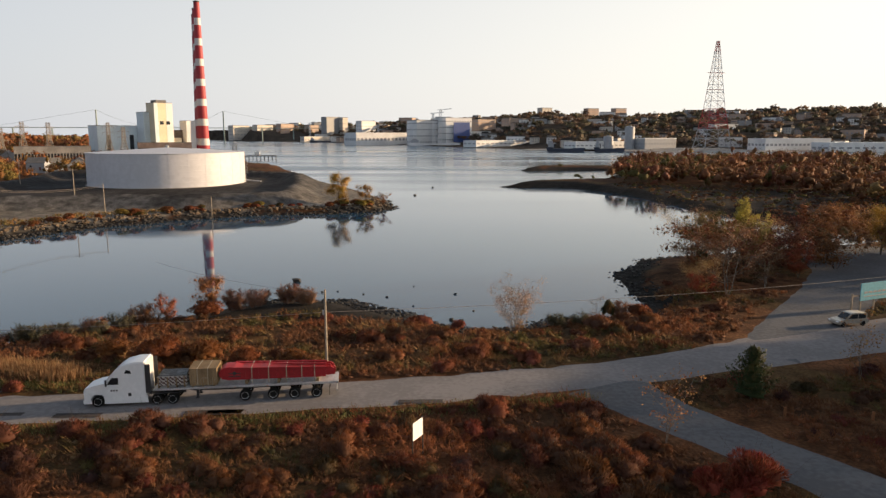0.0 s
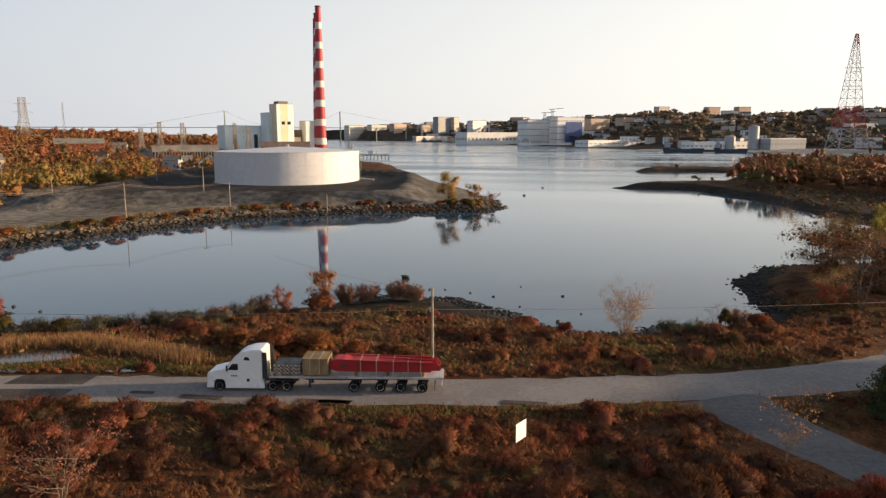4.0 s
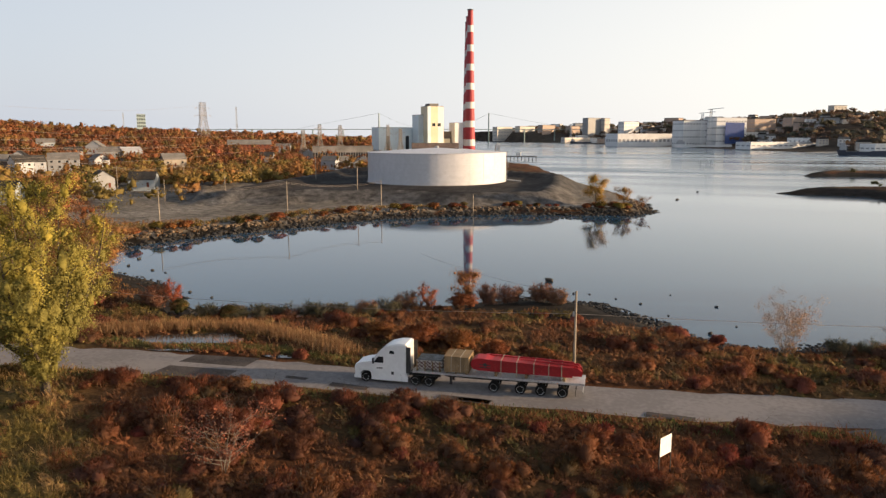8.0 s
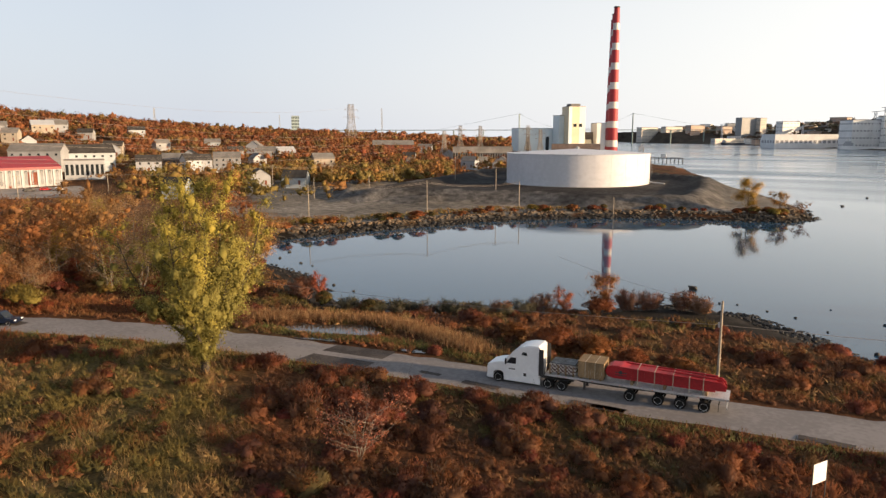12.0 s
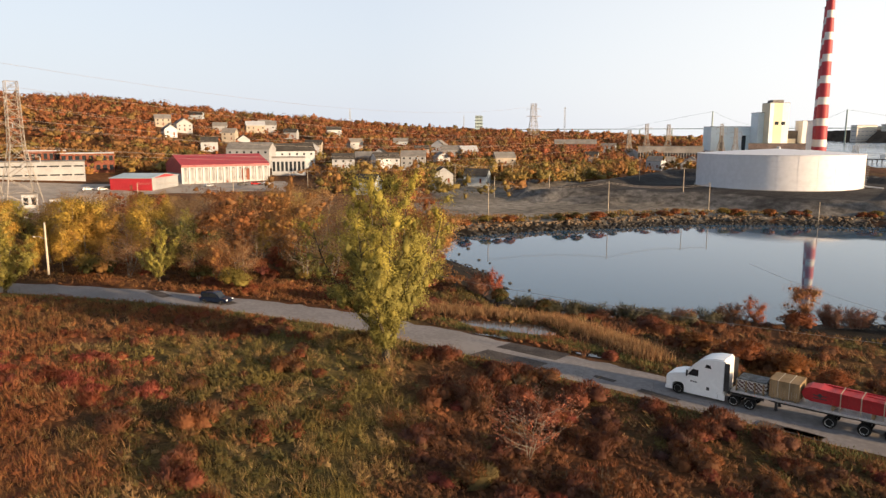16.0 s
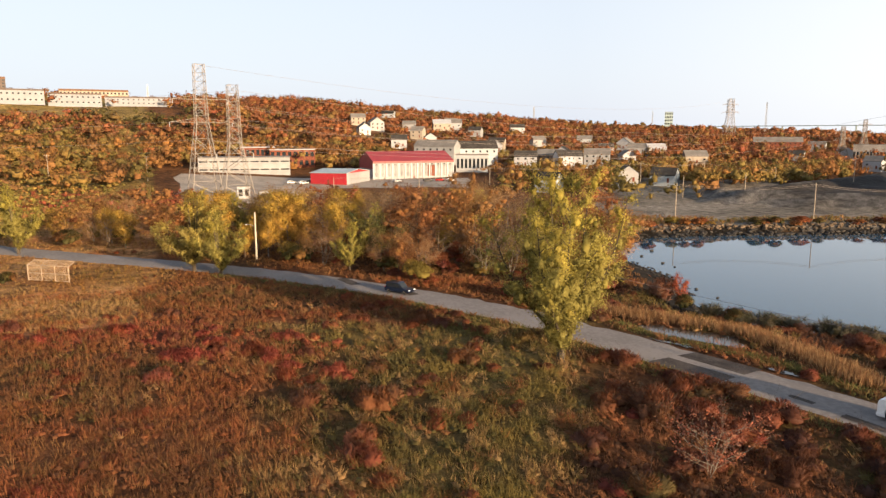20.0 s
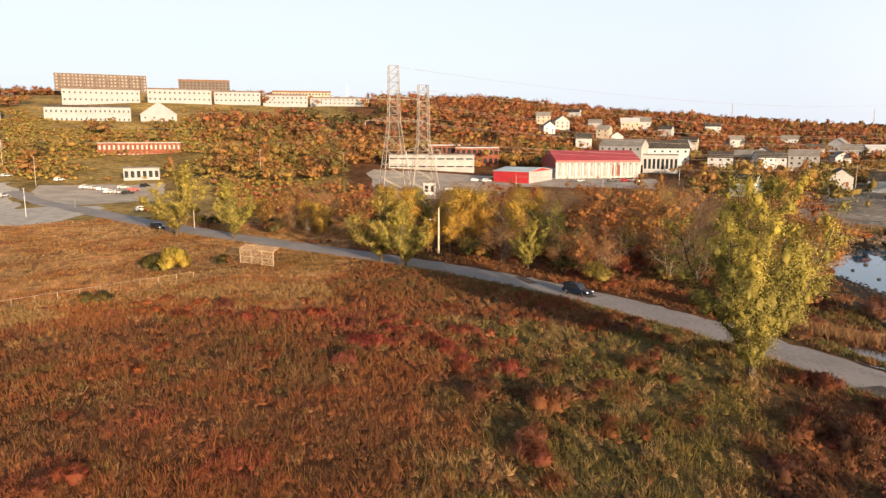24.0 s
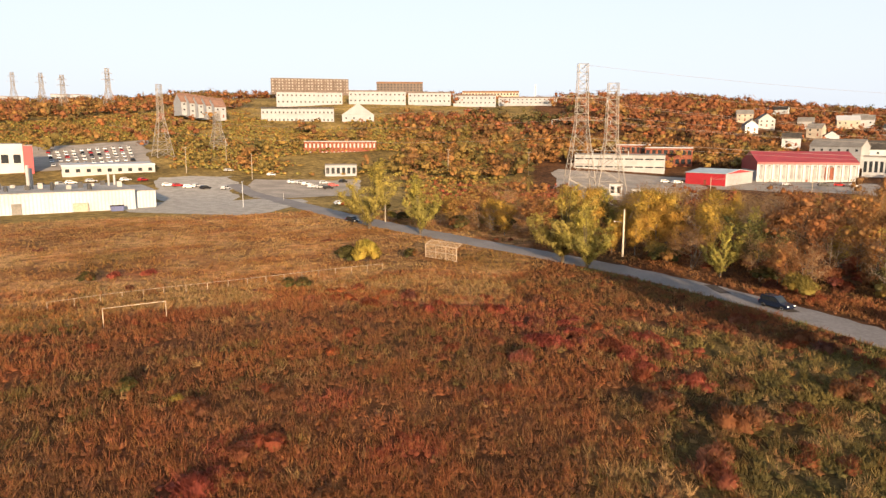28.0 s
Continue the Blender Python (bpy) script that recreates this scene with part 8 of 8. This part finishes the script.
def yard(name, a0, a1, d0, d1, label, material=YARD, rise=0.08, cat="yard"):
    g, na2, nd2 = Geo(), 24, 16
    for i in range(na2 + 1):
        for j in range(nd2 + 1):
            x, y = spot(a0 + (a1 - a0) * i / na2, d0 + (d1 - d0) * j / nd2)
            x, y = x + 3.5 * float(waves(x, y, 9, 2)), y + 3.5 * float(waves(x, y, 9, 6))
            g.v.append((x, y, ground_z(x, y) + rise))
    g.f = [(i * (nd2 + 1) + j, (i + 1) * (nd2 + 1) + j, (i + 1) * (nd2 + 1) + j + 1, i * (nd2 + 1) + j + 1) for i in range(na2) for j in range(nd2)]
    return tagged(part(name, g, material), label, cat, kind="structure")


yard("yard", 70.5, 82, 255, 352, "gravel yard with a fence")
yard("yard", 59, 70, 300, 350, "grey yard before the red-roofed building", YARD)
yard("yard", 97.5, 106, 262, 318, "asphalt car park below the brick block", YARD)
yard("yard", 104.6, 113.2, 222, 258, "pale asphalt car park", CONCRETE, 0.06)
yard("yard", 107.5, 113.2, 258, 330, "pale asphalt car park behind the works", CONCRETE, 0.06)
yard("yard", 113.5, 122, 370, 480, "car dealer's lot full of cars", YARD)
yfence = thing("yard_fence", pose(0, 0, 0), "wire fence round the gravel yard", "fence")
for i in range(24):
    x, y = spot(69.5 + i * 0.42, 262)
    part("post", Geo().rod((x, y, 0), (x, y, 2.2 + ground_z(x, y)), 0.05, n=5), STEEL, yfence)
for i in range(14):
    x, y = spot(71.2 + i * 0.35, 269 + (i % 3))
    frame_ob = thing("switchgear", pose(x, y, ground_z(x, y)), "grey steel switchgear frame in the yard", "switchgear", "yard switchgear")
    part("leg", Geo().rod((-0.5, 0, 0), (-0.5, 0, 2.6), 0.06, n=5), STEEL, frame_ob), part("leg", Geo().rod((0.5, 0, 0), (0.5, 0, 2.6), 0.06, n=5), STEEL, frame_ob)
    part("beam", Geo().rod((-0.7, 0, 2.6), (0.7, 0, 2.6), 0.08, n=5), STEEL, frame_ob)

# the terraces and flats on the ridge
apt = slab_building("apartment_building", 98.39, 104.35, 800, 4.02, 22, TAN, "long brown five-storey apartment building on the ridge", rows=5, cols=24, fill=(0.5, 0.5), glass=BALCONY, turn=4, el_base=3.0, base=level(2.9, 800))
for i in range(8):
    w, h = apt["w"], apt["h"]
    part("balcony_stack", Geo().box(-w / 2 + w * (i + 0.42) / 8, -w / 2 + w * (i + 0.52) / 8, -1.4, -0.05, 1.0, h - 1.5), MATS["tan_brick"], apt)
slab_building("apartment_building", 92.54, 96.2, 830, 3.72, 20, TAN, "brown apartment building with a hipped roof on the ridge", rows=4, cols=14, fill=(0.5, 0.5), base=level(2.9, 830), parapet=2.0, roof=mat("brown_roof", (0.17, 0.10, 0.065), 0.8, vary=0.2))
slab_building("apartment_building", 84.9, 89.4, 830, 3.02, 20, BEIGE, "tan apartment building with a low roof on the ridge", rows=2, cols=18, fill=(0.5, 0.5), base=level(2.5, 830), parapet=2.0, roof=MATS["brown_roof"])
CREAMWALL = mat("cream_siding", (0.25, 0.266, 0.295), 0.75, scale=0.6, vary=0.1)
for a0, a1, top, base, d in ((98.9, 104.0, 2.98, 2.0, 640), (93.9, 98.4, 3.08, 2.15, 640), (90.3, 93.7, 2.98, 2.15, 645), (86.7, 90.1, 2.78, 2.05, 650), (82.0, 86.5, 2.60, 2.1, 660)):
    ob = slab_building("terrace_row", a0, a1, d, top, 12, CREAMWALL, "cream terraced houses stepping along the ridge", el_base=base, rows=2, cols=int((a1 - a0) * 3), fill=(0.34, 0.26), group="terraces", parapet=1.2, roof=TAN, base=level(base, d))
for a0, a1, top, base, d in ((99.6, 102.4, 1.72, 0.55, 545), (102.4, 105.2, 1.70, 0.55, 545)):
    slab_building("terrace_row", a0, a1, d, top, 12, CREAMWALL, "cream terraced houses below the ridge", el_base=base, rows=2, cols=9, fill=(0.34, 0.26), group="terraces", parapet=1.5, roof=ASPHALT_ROOF, base=level(base, d))
gable_house("chapel", 97.7, 545, 24, 20, 5.5, CREAMWALL, OFFWHITE, "cream gabled house below the terraces", group="", rows=1, cols=4, ridge_along=False, base=level(0.7, 545))
for i in range(5):
    gable_house("townhouse", 110.6 - i * 0.6, 560 - i * 6, 8, 18, 8 - i * 0.1, CREAMWALL, mat("rose_roof", (0.22, 0.13, 0.1), 0.8, vary=0.2), "stepped cream townhouse with a brown roof", turn=18, group="townhouses", rows=2, cols=2, base=level(1.35 - i * 0.1, 560))
bb = slab_building("brick_block", 96.3, 102.0, 420, -0.85, 14, BRICK, "two-storey red brick block with white panels", rows=2, cols=18, fill=(0.4, 0.5), glass=OFFWHITE, el_base=-2.1, roof=OFFWHITE)
slab_building("low_shop", 97.9, 100.4, 330, -2.72, 9, CREAMWALL, "low cream shop by the car park", rows=1, cols=6)
# the white works by the field
CLAD = mat("pale_metal_cladding", (0.37, 0.41, 0.46), 0.55, scale=0.4, vary=0.12)
CLADRIB = mat("cladding_rib_shadow", (0.30, 0.33, 0.37), 0.6, scale=0.4, vary=0.15)
FLATROOF = mat("pale_flat_roof", (0.33, 0.32, 0.31), 0.8, scale=0.3, vary=0.2)
works = thing("metal_works", pose(-216, -99, 0, 0, 0, 122.5), "long white ribbed-metal works building with flat roof", "building")
part("wall", Geo().box(-46, 0, 0, 34, -0.5, 5.9), CLAD, works), part("roof", Geo().box(-46.2, 0.2, -0.2, 34.2, 5.9, 6.2), FLATROOF, works)
part("annex_wall", Geo().box(0.02, 6.5, 3, 30, -0.5, 5.2), CLAD, works), part("annex_roof", Geo().box(0.02, 6.7, 2.8, 30.2, 5.2, 5.45), FLATROOF, works)
for i in range(46):
    part("rib", Geo().box(-45.7 + i, -45.35 + i, -0.09, 0.0, 0.2, 5.8), CLADRIB, works)
for i in range(25):
    part("rib", Geo().box(6.5, 6.59, 3.5 + i * 1.06, 3.85 + i * 1.06, 0.2, 5.1), CLADRIB, works)
for i in range(6):
    part("rib", Geo().box(0.5 + i * 1.0, 0.85 + i * 1.0, 2.91, 3.0, 0.2, 5.1), CLADRIB, works)
for i in range(12):
    part("roof_unit", Geo().box(-44 + i * 3.7, -42.6 + i * 3.7, 9 + (i * 5) % 17, 10.5 + (i * 5) % 17, 6.15, 7.1 + (i % 3) * 0.4), FLATROOF if i % 2 else DARKMETAL, works)
part("door", Geo().box(-33, -30.4, -0.1, 0.02, 0, 3.2), GREYROOF, works), part("door", Geo().box(-41, -37, -0.1, 0.02, 0, 4.0), OFFWHITE, works)
for x, y, h, r in ((-28, 14, 7.5, 0.9), (-27, 17, 6.5, 0.8), (-5, 20, 4.5, 0.6), (-3, 22, 3.5, 0.7), (-22, 8, 2.5, 0.9), (-12, 6, 1.8, 1.2), (-34, 10, 1.6, 1.0)):
    part("roof_vent", Geo().rod((x, y, 6.1), (x, y, 6.1 + h), r * 0.6, r * 0.55, 10), OFFWHITE if h > 3 else DARKMETAL, works)
skip = thing("steel_container", pose(*spot(118.3, 236), 0.02, 0, 0, 122), "beige steel container beside the works", "container")
part("body", Geo().box(-2, 2, -1.1, 1.1, 0.1, 2.5), BEIGE, skip, bevel=0.05), part("lid", Geo().box(-2.05, 2.05, -1.15, 1.15, 2.5, 2.6), BEIGE, skip)
bin_ob = thing("waste_bin", pose(*spot(115.9, 233), 0.02, 0, 0, 122), "dark blue waste bin beside the works", "bin")
part("body", Geo().prism([(-1.7, 0.1), (1.7, 0.1), (1.9, 1.6), (-1.9, 1.6)], -0.9, 0.9), mat("bin_blue", (0.06, 0.08, 0.2), 0.5, vary=0.2), bin_ob, bevel=0.05), part("lid", Geo().box(-1.9, 1.9, -0.95, 0.95, 1.6, 1.8), BLACK, bin_ob)
gbin = thing("waste_bin", pose(*spot(122.0, 238), 0.02, 0, 0, 122), "green waste bin beside the works", "bin")
part("body", Geo().prism([(-1.5, 0.1), (1.5, 0.1), (1.7, 1.6), (-1.7, 1.6)], -0.9, 0.9), mat("bin_green", (0.03, 0.16, 0.08), 0.5, vary=0.2), gbin, bevel=0.05), part("lid", Geo().box(-1.7, 1.7, -0.95, 0.95, 1.6, 1.8), BLACK, gbin)
slab_building("white_store", 113.1, 119.3, 345, -2.55, 22, OFFWHITE, "low white store behind the works", rows=1, cols=9, fill=(0.4, 0.4), turn=4, parapet=0.8, roof=WHITE)
slab_building("dealer_hall", 121.6, 126, 370, -0.98, 24, WHITE, "white dealer's hall with a red and orange fascia", rows=1, cols=6, fill=(0.6, 0.3), roof=WHITE)
dh = slab_building("dealer_hall", 121.0, 121.6, 364, -1.05, 10, REDWALL, "orange-red fascia wing of the dealer's hall")
for a0, a1, d, el in ((117.0, 119.6, 840, 2.52), (121, 123, 860, 2.3)):
    slab_building("low_school", a0, a1, d, el, 20, CREAMWALL, "low pale building on the ridge", rows=1, cols=8, roof=MATS["brown_roof"])
# houses among the trees
TEXT = {"aged_white": "off-white", "pale_blue_siding": "pale blue", "white_paint": "white", "tan_brick": "tan brick", "beige_render": "beige", "red_brick": "red brick", "red_cladding": "red"}
for i, (az, d, w, dep, h, wall, roofmat) in enumerate(HOUSES):
    gable_house("house", az, d, w, dep, h, MATS[wall], MATS[roofmat], TEXT[wall] + " gabled house among autumn trees", turn=(i * 37 % 50) - 25, base=ground_z(*spot(az, d)) + 1.5, rows=2 if h > 5 else 1, cols=max(2, int(w / 4)), ridge_along=i % 3 != 0 or w > 12)
slab_building("office_tower", 43.4, 44.0, 1350, 1.55, 20, mat("green_glass", (0.36, 0.45, 0.45), 0.3, scale=0.1, vary=0.1), "green glass office tower beyond the hill", el_base=0.3, rows=6, cols=5)
for az, d, h in ((54.0, 900, 2), (83.6, 860, 4), (44.9, 1200, 14), (36.9, 900, 20)):
    mast = thing("radio_mast", at_bearing(az, d), "thin grey radio mast on the skyline", "mast")
    part("mast_section", lattice(Geo(), 0, h + 20, 2.2, 1.0, 0.18, 12), STEEL, mast)
# parked cars
rng = np.random.default_rng(31)
PAL = ("white", "silver", "black", "red", "white", "silver")
TXT = {"white": "white", "silver": "silver", "black": "black", "red": "dark red"}
for i in range(55):
    row, col = divmod(i, 11)
    k = PAL[int(rng.integers(0, 6))] if rng.uniform() > 0.6 else "white"
    car(*spot(114.6 + col * 0.52 + row * 0.06, 385 + row * 15), rng.uniform(-8, 8) + 30, k, TXT[k] + " car parked in the dealer's lot", "cars in the dealer's lot", far=True)
for i, (az, d) in enumerate(((110.8, 296), (110.2, 298), (109.6, 292), (111.6, 300), (112.3, 302), (108.1, 290), (101.4, 292), (100.8, 290), (100.2, 288), (99.8, 296), (101.9, 300), (102.4, 304), (103.0, 306), (100.5, 304), (99.0, 308), (114.0, 318), (115.2, 320), (117.5, 322), (118.8, 320), (119.5, 318), (120.6, 316), (98.6, 230), (99.2, 232), (96.4, 226), (104.6, 330), (107.8, 345), (62.5, 330), (61.5, 332), (60.6, 331), (65, 326), (72.5, 318), (73.4, 320), (71.9, 322), (48.6, 430), (49.6, 432))):
    k = PAL[i % 6]
    car(*spot(az, d), az + (i * 47 % 60), k, TXT[k] + " car parked on a lot", "parked cars", far=True)

# ---- across the harbour ----
# distance haze put into colour: far glass, brick and stone paler than near ones
FARGLASS = mat("far_glass", (0.27, 0.28, 0.30), 0.5, vary=0.1)
FARWHITE = mat("bright_white_cladding", (0.82, 0.82, 0.82), 0.6, scale=0.05, vary=0.06)
FARTAN = mat("hazed_rose_brick", (0.50, 0.38, 0.31), 0.8, scale=0.1, vary=0.15)
FARBEIGE = mat("hazed_stone", (0.62, 0.57, 0.51), 0.8, scale=0.1, vary=0.12)
CITY = [("shipyard_hall", -2.32, -0.25, 1690, 1.26, 60, FARWHITE), ("shipyard_wing", -0.25, 2.1, 1700, 1.1, 50, PALE), ("shipyard_shed", 2.1, 6.9, 1780, 0.1, 60, PALE), ("white_flats", 8.06, 9.26, 2650, 1.33, 30, OFFWHITE), ("grey_flats", 7.6, 8.0, 2660, 1.3, 30, FARBEIGE)]
CITY += [("office_block", 5.4, 6.5, 2500, 1.03, 30, PALE), ("brick_hotel", -4.26, -2.85, 1800, 1.17, 30, FARTAN), ("brick_hotel", -6.74, -5.33, 1780, 1.25, 30, FARTAN), ("ridge_tower", -8.68, -7.91, 1950, 2.04, 20, FARBEIGE), ("ridge_tower", -12.3, -11.5, 2000, 1.97, 20, FARTAN),
        ("ridge_tower", -14.4, -13.6, 2000, 1.96, 20, FARTAN), ("quay_warehouse", -8.3, -2.8, 1420, -0.52, 40, PALE), ("quay_warehouse", -15.8, -10.7, 1200, -0.62, 30, PALE), ("quay_warehouse", -18.2, -15.9, 1200, -0.35, 30, WHITE), ("quay_warehouse", -28.7, -24.5, 1230, -0.35, 40, PALE)]
CITY += [("quay_warehouse", -36, -28.8, 1250, -0.6, 40, PALE), ("pier_shed", 3.2, 7.5, 2150, -0.12, 20, PALE), ("pier_shed", 7.8, 11, 2450, -0.2, 20, FARBEIGE), ("waterfront_flats", 11.8, 12.8, 2900, 0.8, 30, FARTAN), ("waterfront_flats", 13.4, 14.6, 3000, 0.7, 30, FARBEIGE),
        ("waterfront_flats", 15.2, 16.4, 3000, 0.65, 30, FARBEIGE), ("waterfront_flats", 9.9, 10.6, 2800, 0.7, 30, FARTAN), ("hill_school", -22.5, -20.9, 1600, 0.75, 20, PALE)]
for name, a0, a1, d, el, dep, wall in CITY:
    big_one = (a1 - a0) * d > 1500
    slab_building(name, a0, a1, d, el, dep, wall, wall.name.replace("_", " ") + " walled " + name.replace("_", " ") + " across the harbour", group="far shore buildings", rows=1 if "quay" in name or "shed" in name else 4, cols=min(16, max(4, int((a1 - a0) * 5))), fill=(0.6, 0.2), glass=FARGLASS, turn=30 if "shipyard" in name else 42, parapet=1.5, roof=PALE if "shed" in name or "hall" in name or "ware" in name else GREYROOF)
bd = thing("hangar_door", at_bearing(-1.5, 1684, 2, turn=28.7), "huge blue hangar door of the shipyard hall", "door")
part("panel", Geo().box(-22, 22, -1.2, -0.4, 4, 50), mat("door_blue", (0.05, 0.09, 0.28), 0.5, scale=0.05, vary=0.1), bd)
for i in range(2):
    silo = thing("silo", at_bearing(-14.7 + i * 1.6, 1195), "white cylindrical silo on the quay", "silo", "quay silos")
    part("shell", Geo().lathe([(8, 0), (8, 36 - i * 16)], 24), WHITE, silo, smooth=True), part("cap", Geo().lathe([(8.2, 36 - i * 16), (1, 38 - i * 16)], 24), OFFWHITE, silo)
for az, d, h in ((0.8, 1660, 70), (0.2, 1665, 78), (10.6, 2500, 60), (5.2, 2300, 50)):
    crane = thing("dock_crane", at_bearing(az, d, 2), "pale lattice dock crane on the waterfront", "crane", "dock cranes")
    part("tower_section", lattice(Geo(), 0, h, 6, 4, 0.6, 6), PALE, crane), part("jib", Geo().rod((-8, 0, h), (26, 0, h + 3), 0.9, n=4), PALE, crane)
NAVY = mat("hull_navy", (0.03, 0.04, 0.07), 0.5, scale=0.1, vary=0.2)


def ship(az, d, ln, hull, label, turn=0.0):
    ob = thing("ship", at_bearing(az, d, WATER_Z, turn=az + turn), label, "ship", "moored ships")
    part("hull", Geo().prism([(-ln / 2, 7), (-ln / 2 + 3, -0.5), (ln / 2 - 2, -0.5), (ln / 2, 6), (ln * 0.2, 6), (ln * 0.18, 5), (-ln * 0.3, 5), (-ln * 0.32, 7)], -5, 5), hull, ob, bevel=0.3)
    part("superstructure", Geo().box(-ln * 0.44, -ln * 0.3, -4, 4, 6.5, 13).box(-ln * 0.42, -ln * 0.33, -3, 3, 13, 16), WHITE, ob)
    part("mast", Geo().rod((-ln * 0.38, 0, 16), (-ln * 0.38, 0, 23), 0.3, n=6), WHITE, ob), part("funnel", Geo().box(-ln * 0.30, -ln * 0.27, -1.5, 1.5, 6, 12), hull, ob)


ship(-9.8, 1075, 58, NAVY, "dark-hulled ship moored at the quay"), ship(0.7, 1630, 120, PALE, "grey ship fitting out at the shipyard"), ship(9.8, 2330, 70, NAVY, "ship moored at the far piers"), ship(-13.2, 1085, 46, NAVY, "dark barge moored at the quay")
jetty = thing("jetty", at_bearing(15.5, 760, WATER_Z, turn=10), "dark timber jetty with mooring dolphins", "jetty")
part("deck", Geo().box(-34, 30, 0, 5, 3.4, 4.2), mat("jetty_timber", (0.12, 0.10, 0.085), 0.9, scale=1, vary=0.3), jetty)
for i in range(17):
    part("pile", Geo().rod((-33 + i * 3.9, 2.5, -2), (-33 + i * 3.9, 2.5, 4), 0.45, n=6), MATS["jetty_timber"], jetty)
part("loading_frame", lattice(Geo(), 4, 16, 5, 4, 0.25, 3).moved(pose(-12, 2.5, 0)), STEEL, jetty), part("hut", Geo().box(8, 13, 0.5, 4.5, 4.2, 8), PALE, jetty)
rng = np.random.default_rng(52)
HOMEW = [PALE, FARBEIGE, FARTAN, OFFWHITE, PALE, FARTAN]
SMALL = {}
for k, wall in enumerate(HOMEW):
    for j, (w, dep, h) in enumerate(((12, 10, 7), (26, 14, 10), (40, 16, 9))):
        g = Geo().box(-w / 2, w / 2, 0, dep, -4, h)
        r = Geo().prism([(-w / 2 - 0.4, h), (w / 2 + 0.4, h), (w / 2 - 1, h + 2.4 if j == 0 else h + 0.8), (-w / 2 + 1, h + 2.4 if j == 0 else h + 0.8)], -0.4, dep + 0.4)
        win = Geo()
        for i in range(max(3, int(w / 5))):
            for f in range(2):
                x = -w / 2 + (i + 0.5) * w / max(3, int(w / 5))
                win.box(x - 0.9, x + 0.9, -0.1, 0.1, 1 + f * h * 0.45, 2.8 + f * h * 0.45)
        SMALL[k, j] = (g.mesh("wall", wall), r.mesh("roof", ASPHALT_ROOF if k % 2 else GREYROOF), win.mesh("window_band", FARGLASS))
made = 0
while made < 330:
    az, d = rng.uniform(-35, 20), rng.uniform(1160, 3200)
    x, y = spot(az, d)
    ins = inside_by(np.array([x]), np.array([y]), HARBOUR)[0]
    if ins > -60 or ins < -1100:
        continue
    k, j = int(rng.integers(0, 6)), int(rng.choice(3, p=(0.6, 0.28, 0.12)))
    s = rng.uniform(1.0, 1.5) * (1.4 if d > 2200 and rng.uniform() < 0.3 else 1.0)
    ob = thing("town_house" if j == 0 else "town_block", Matrix.LocRotScale((x, y, ground_z(x, y) + 1), Euler((0, 0, radians(az + rng.uniform(-30, 30)))), (s, s, s * rng.uniform(0.9, 1.3))), ("small house" if j == 0 else "plain block") + " on the hill across the harbour", "building", "town across the harbour")
    for nm, me3 in zip(("wall", "roof", "window_band"), SMALL[k, j]):
        part(nm, me3, None, ob)
    made += 1
yard("quay", -37, -2.5, 1130, 1215, "grey concrete quay along the far shore", CONCRETE, 1.0, "quay")
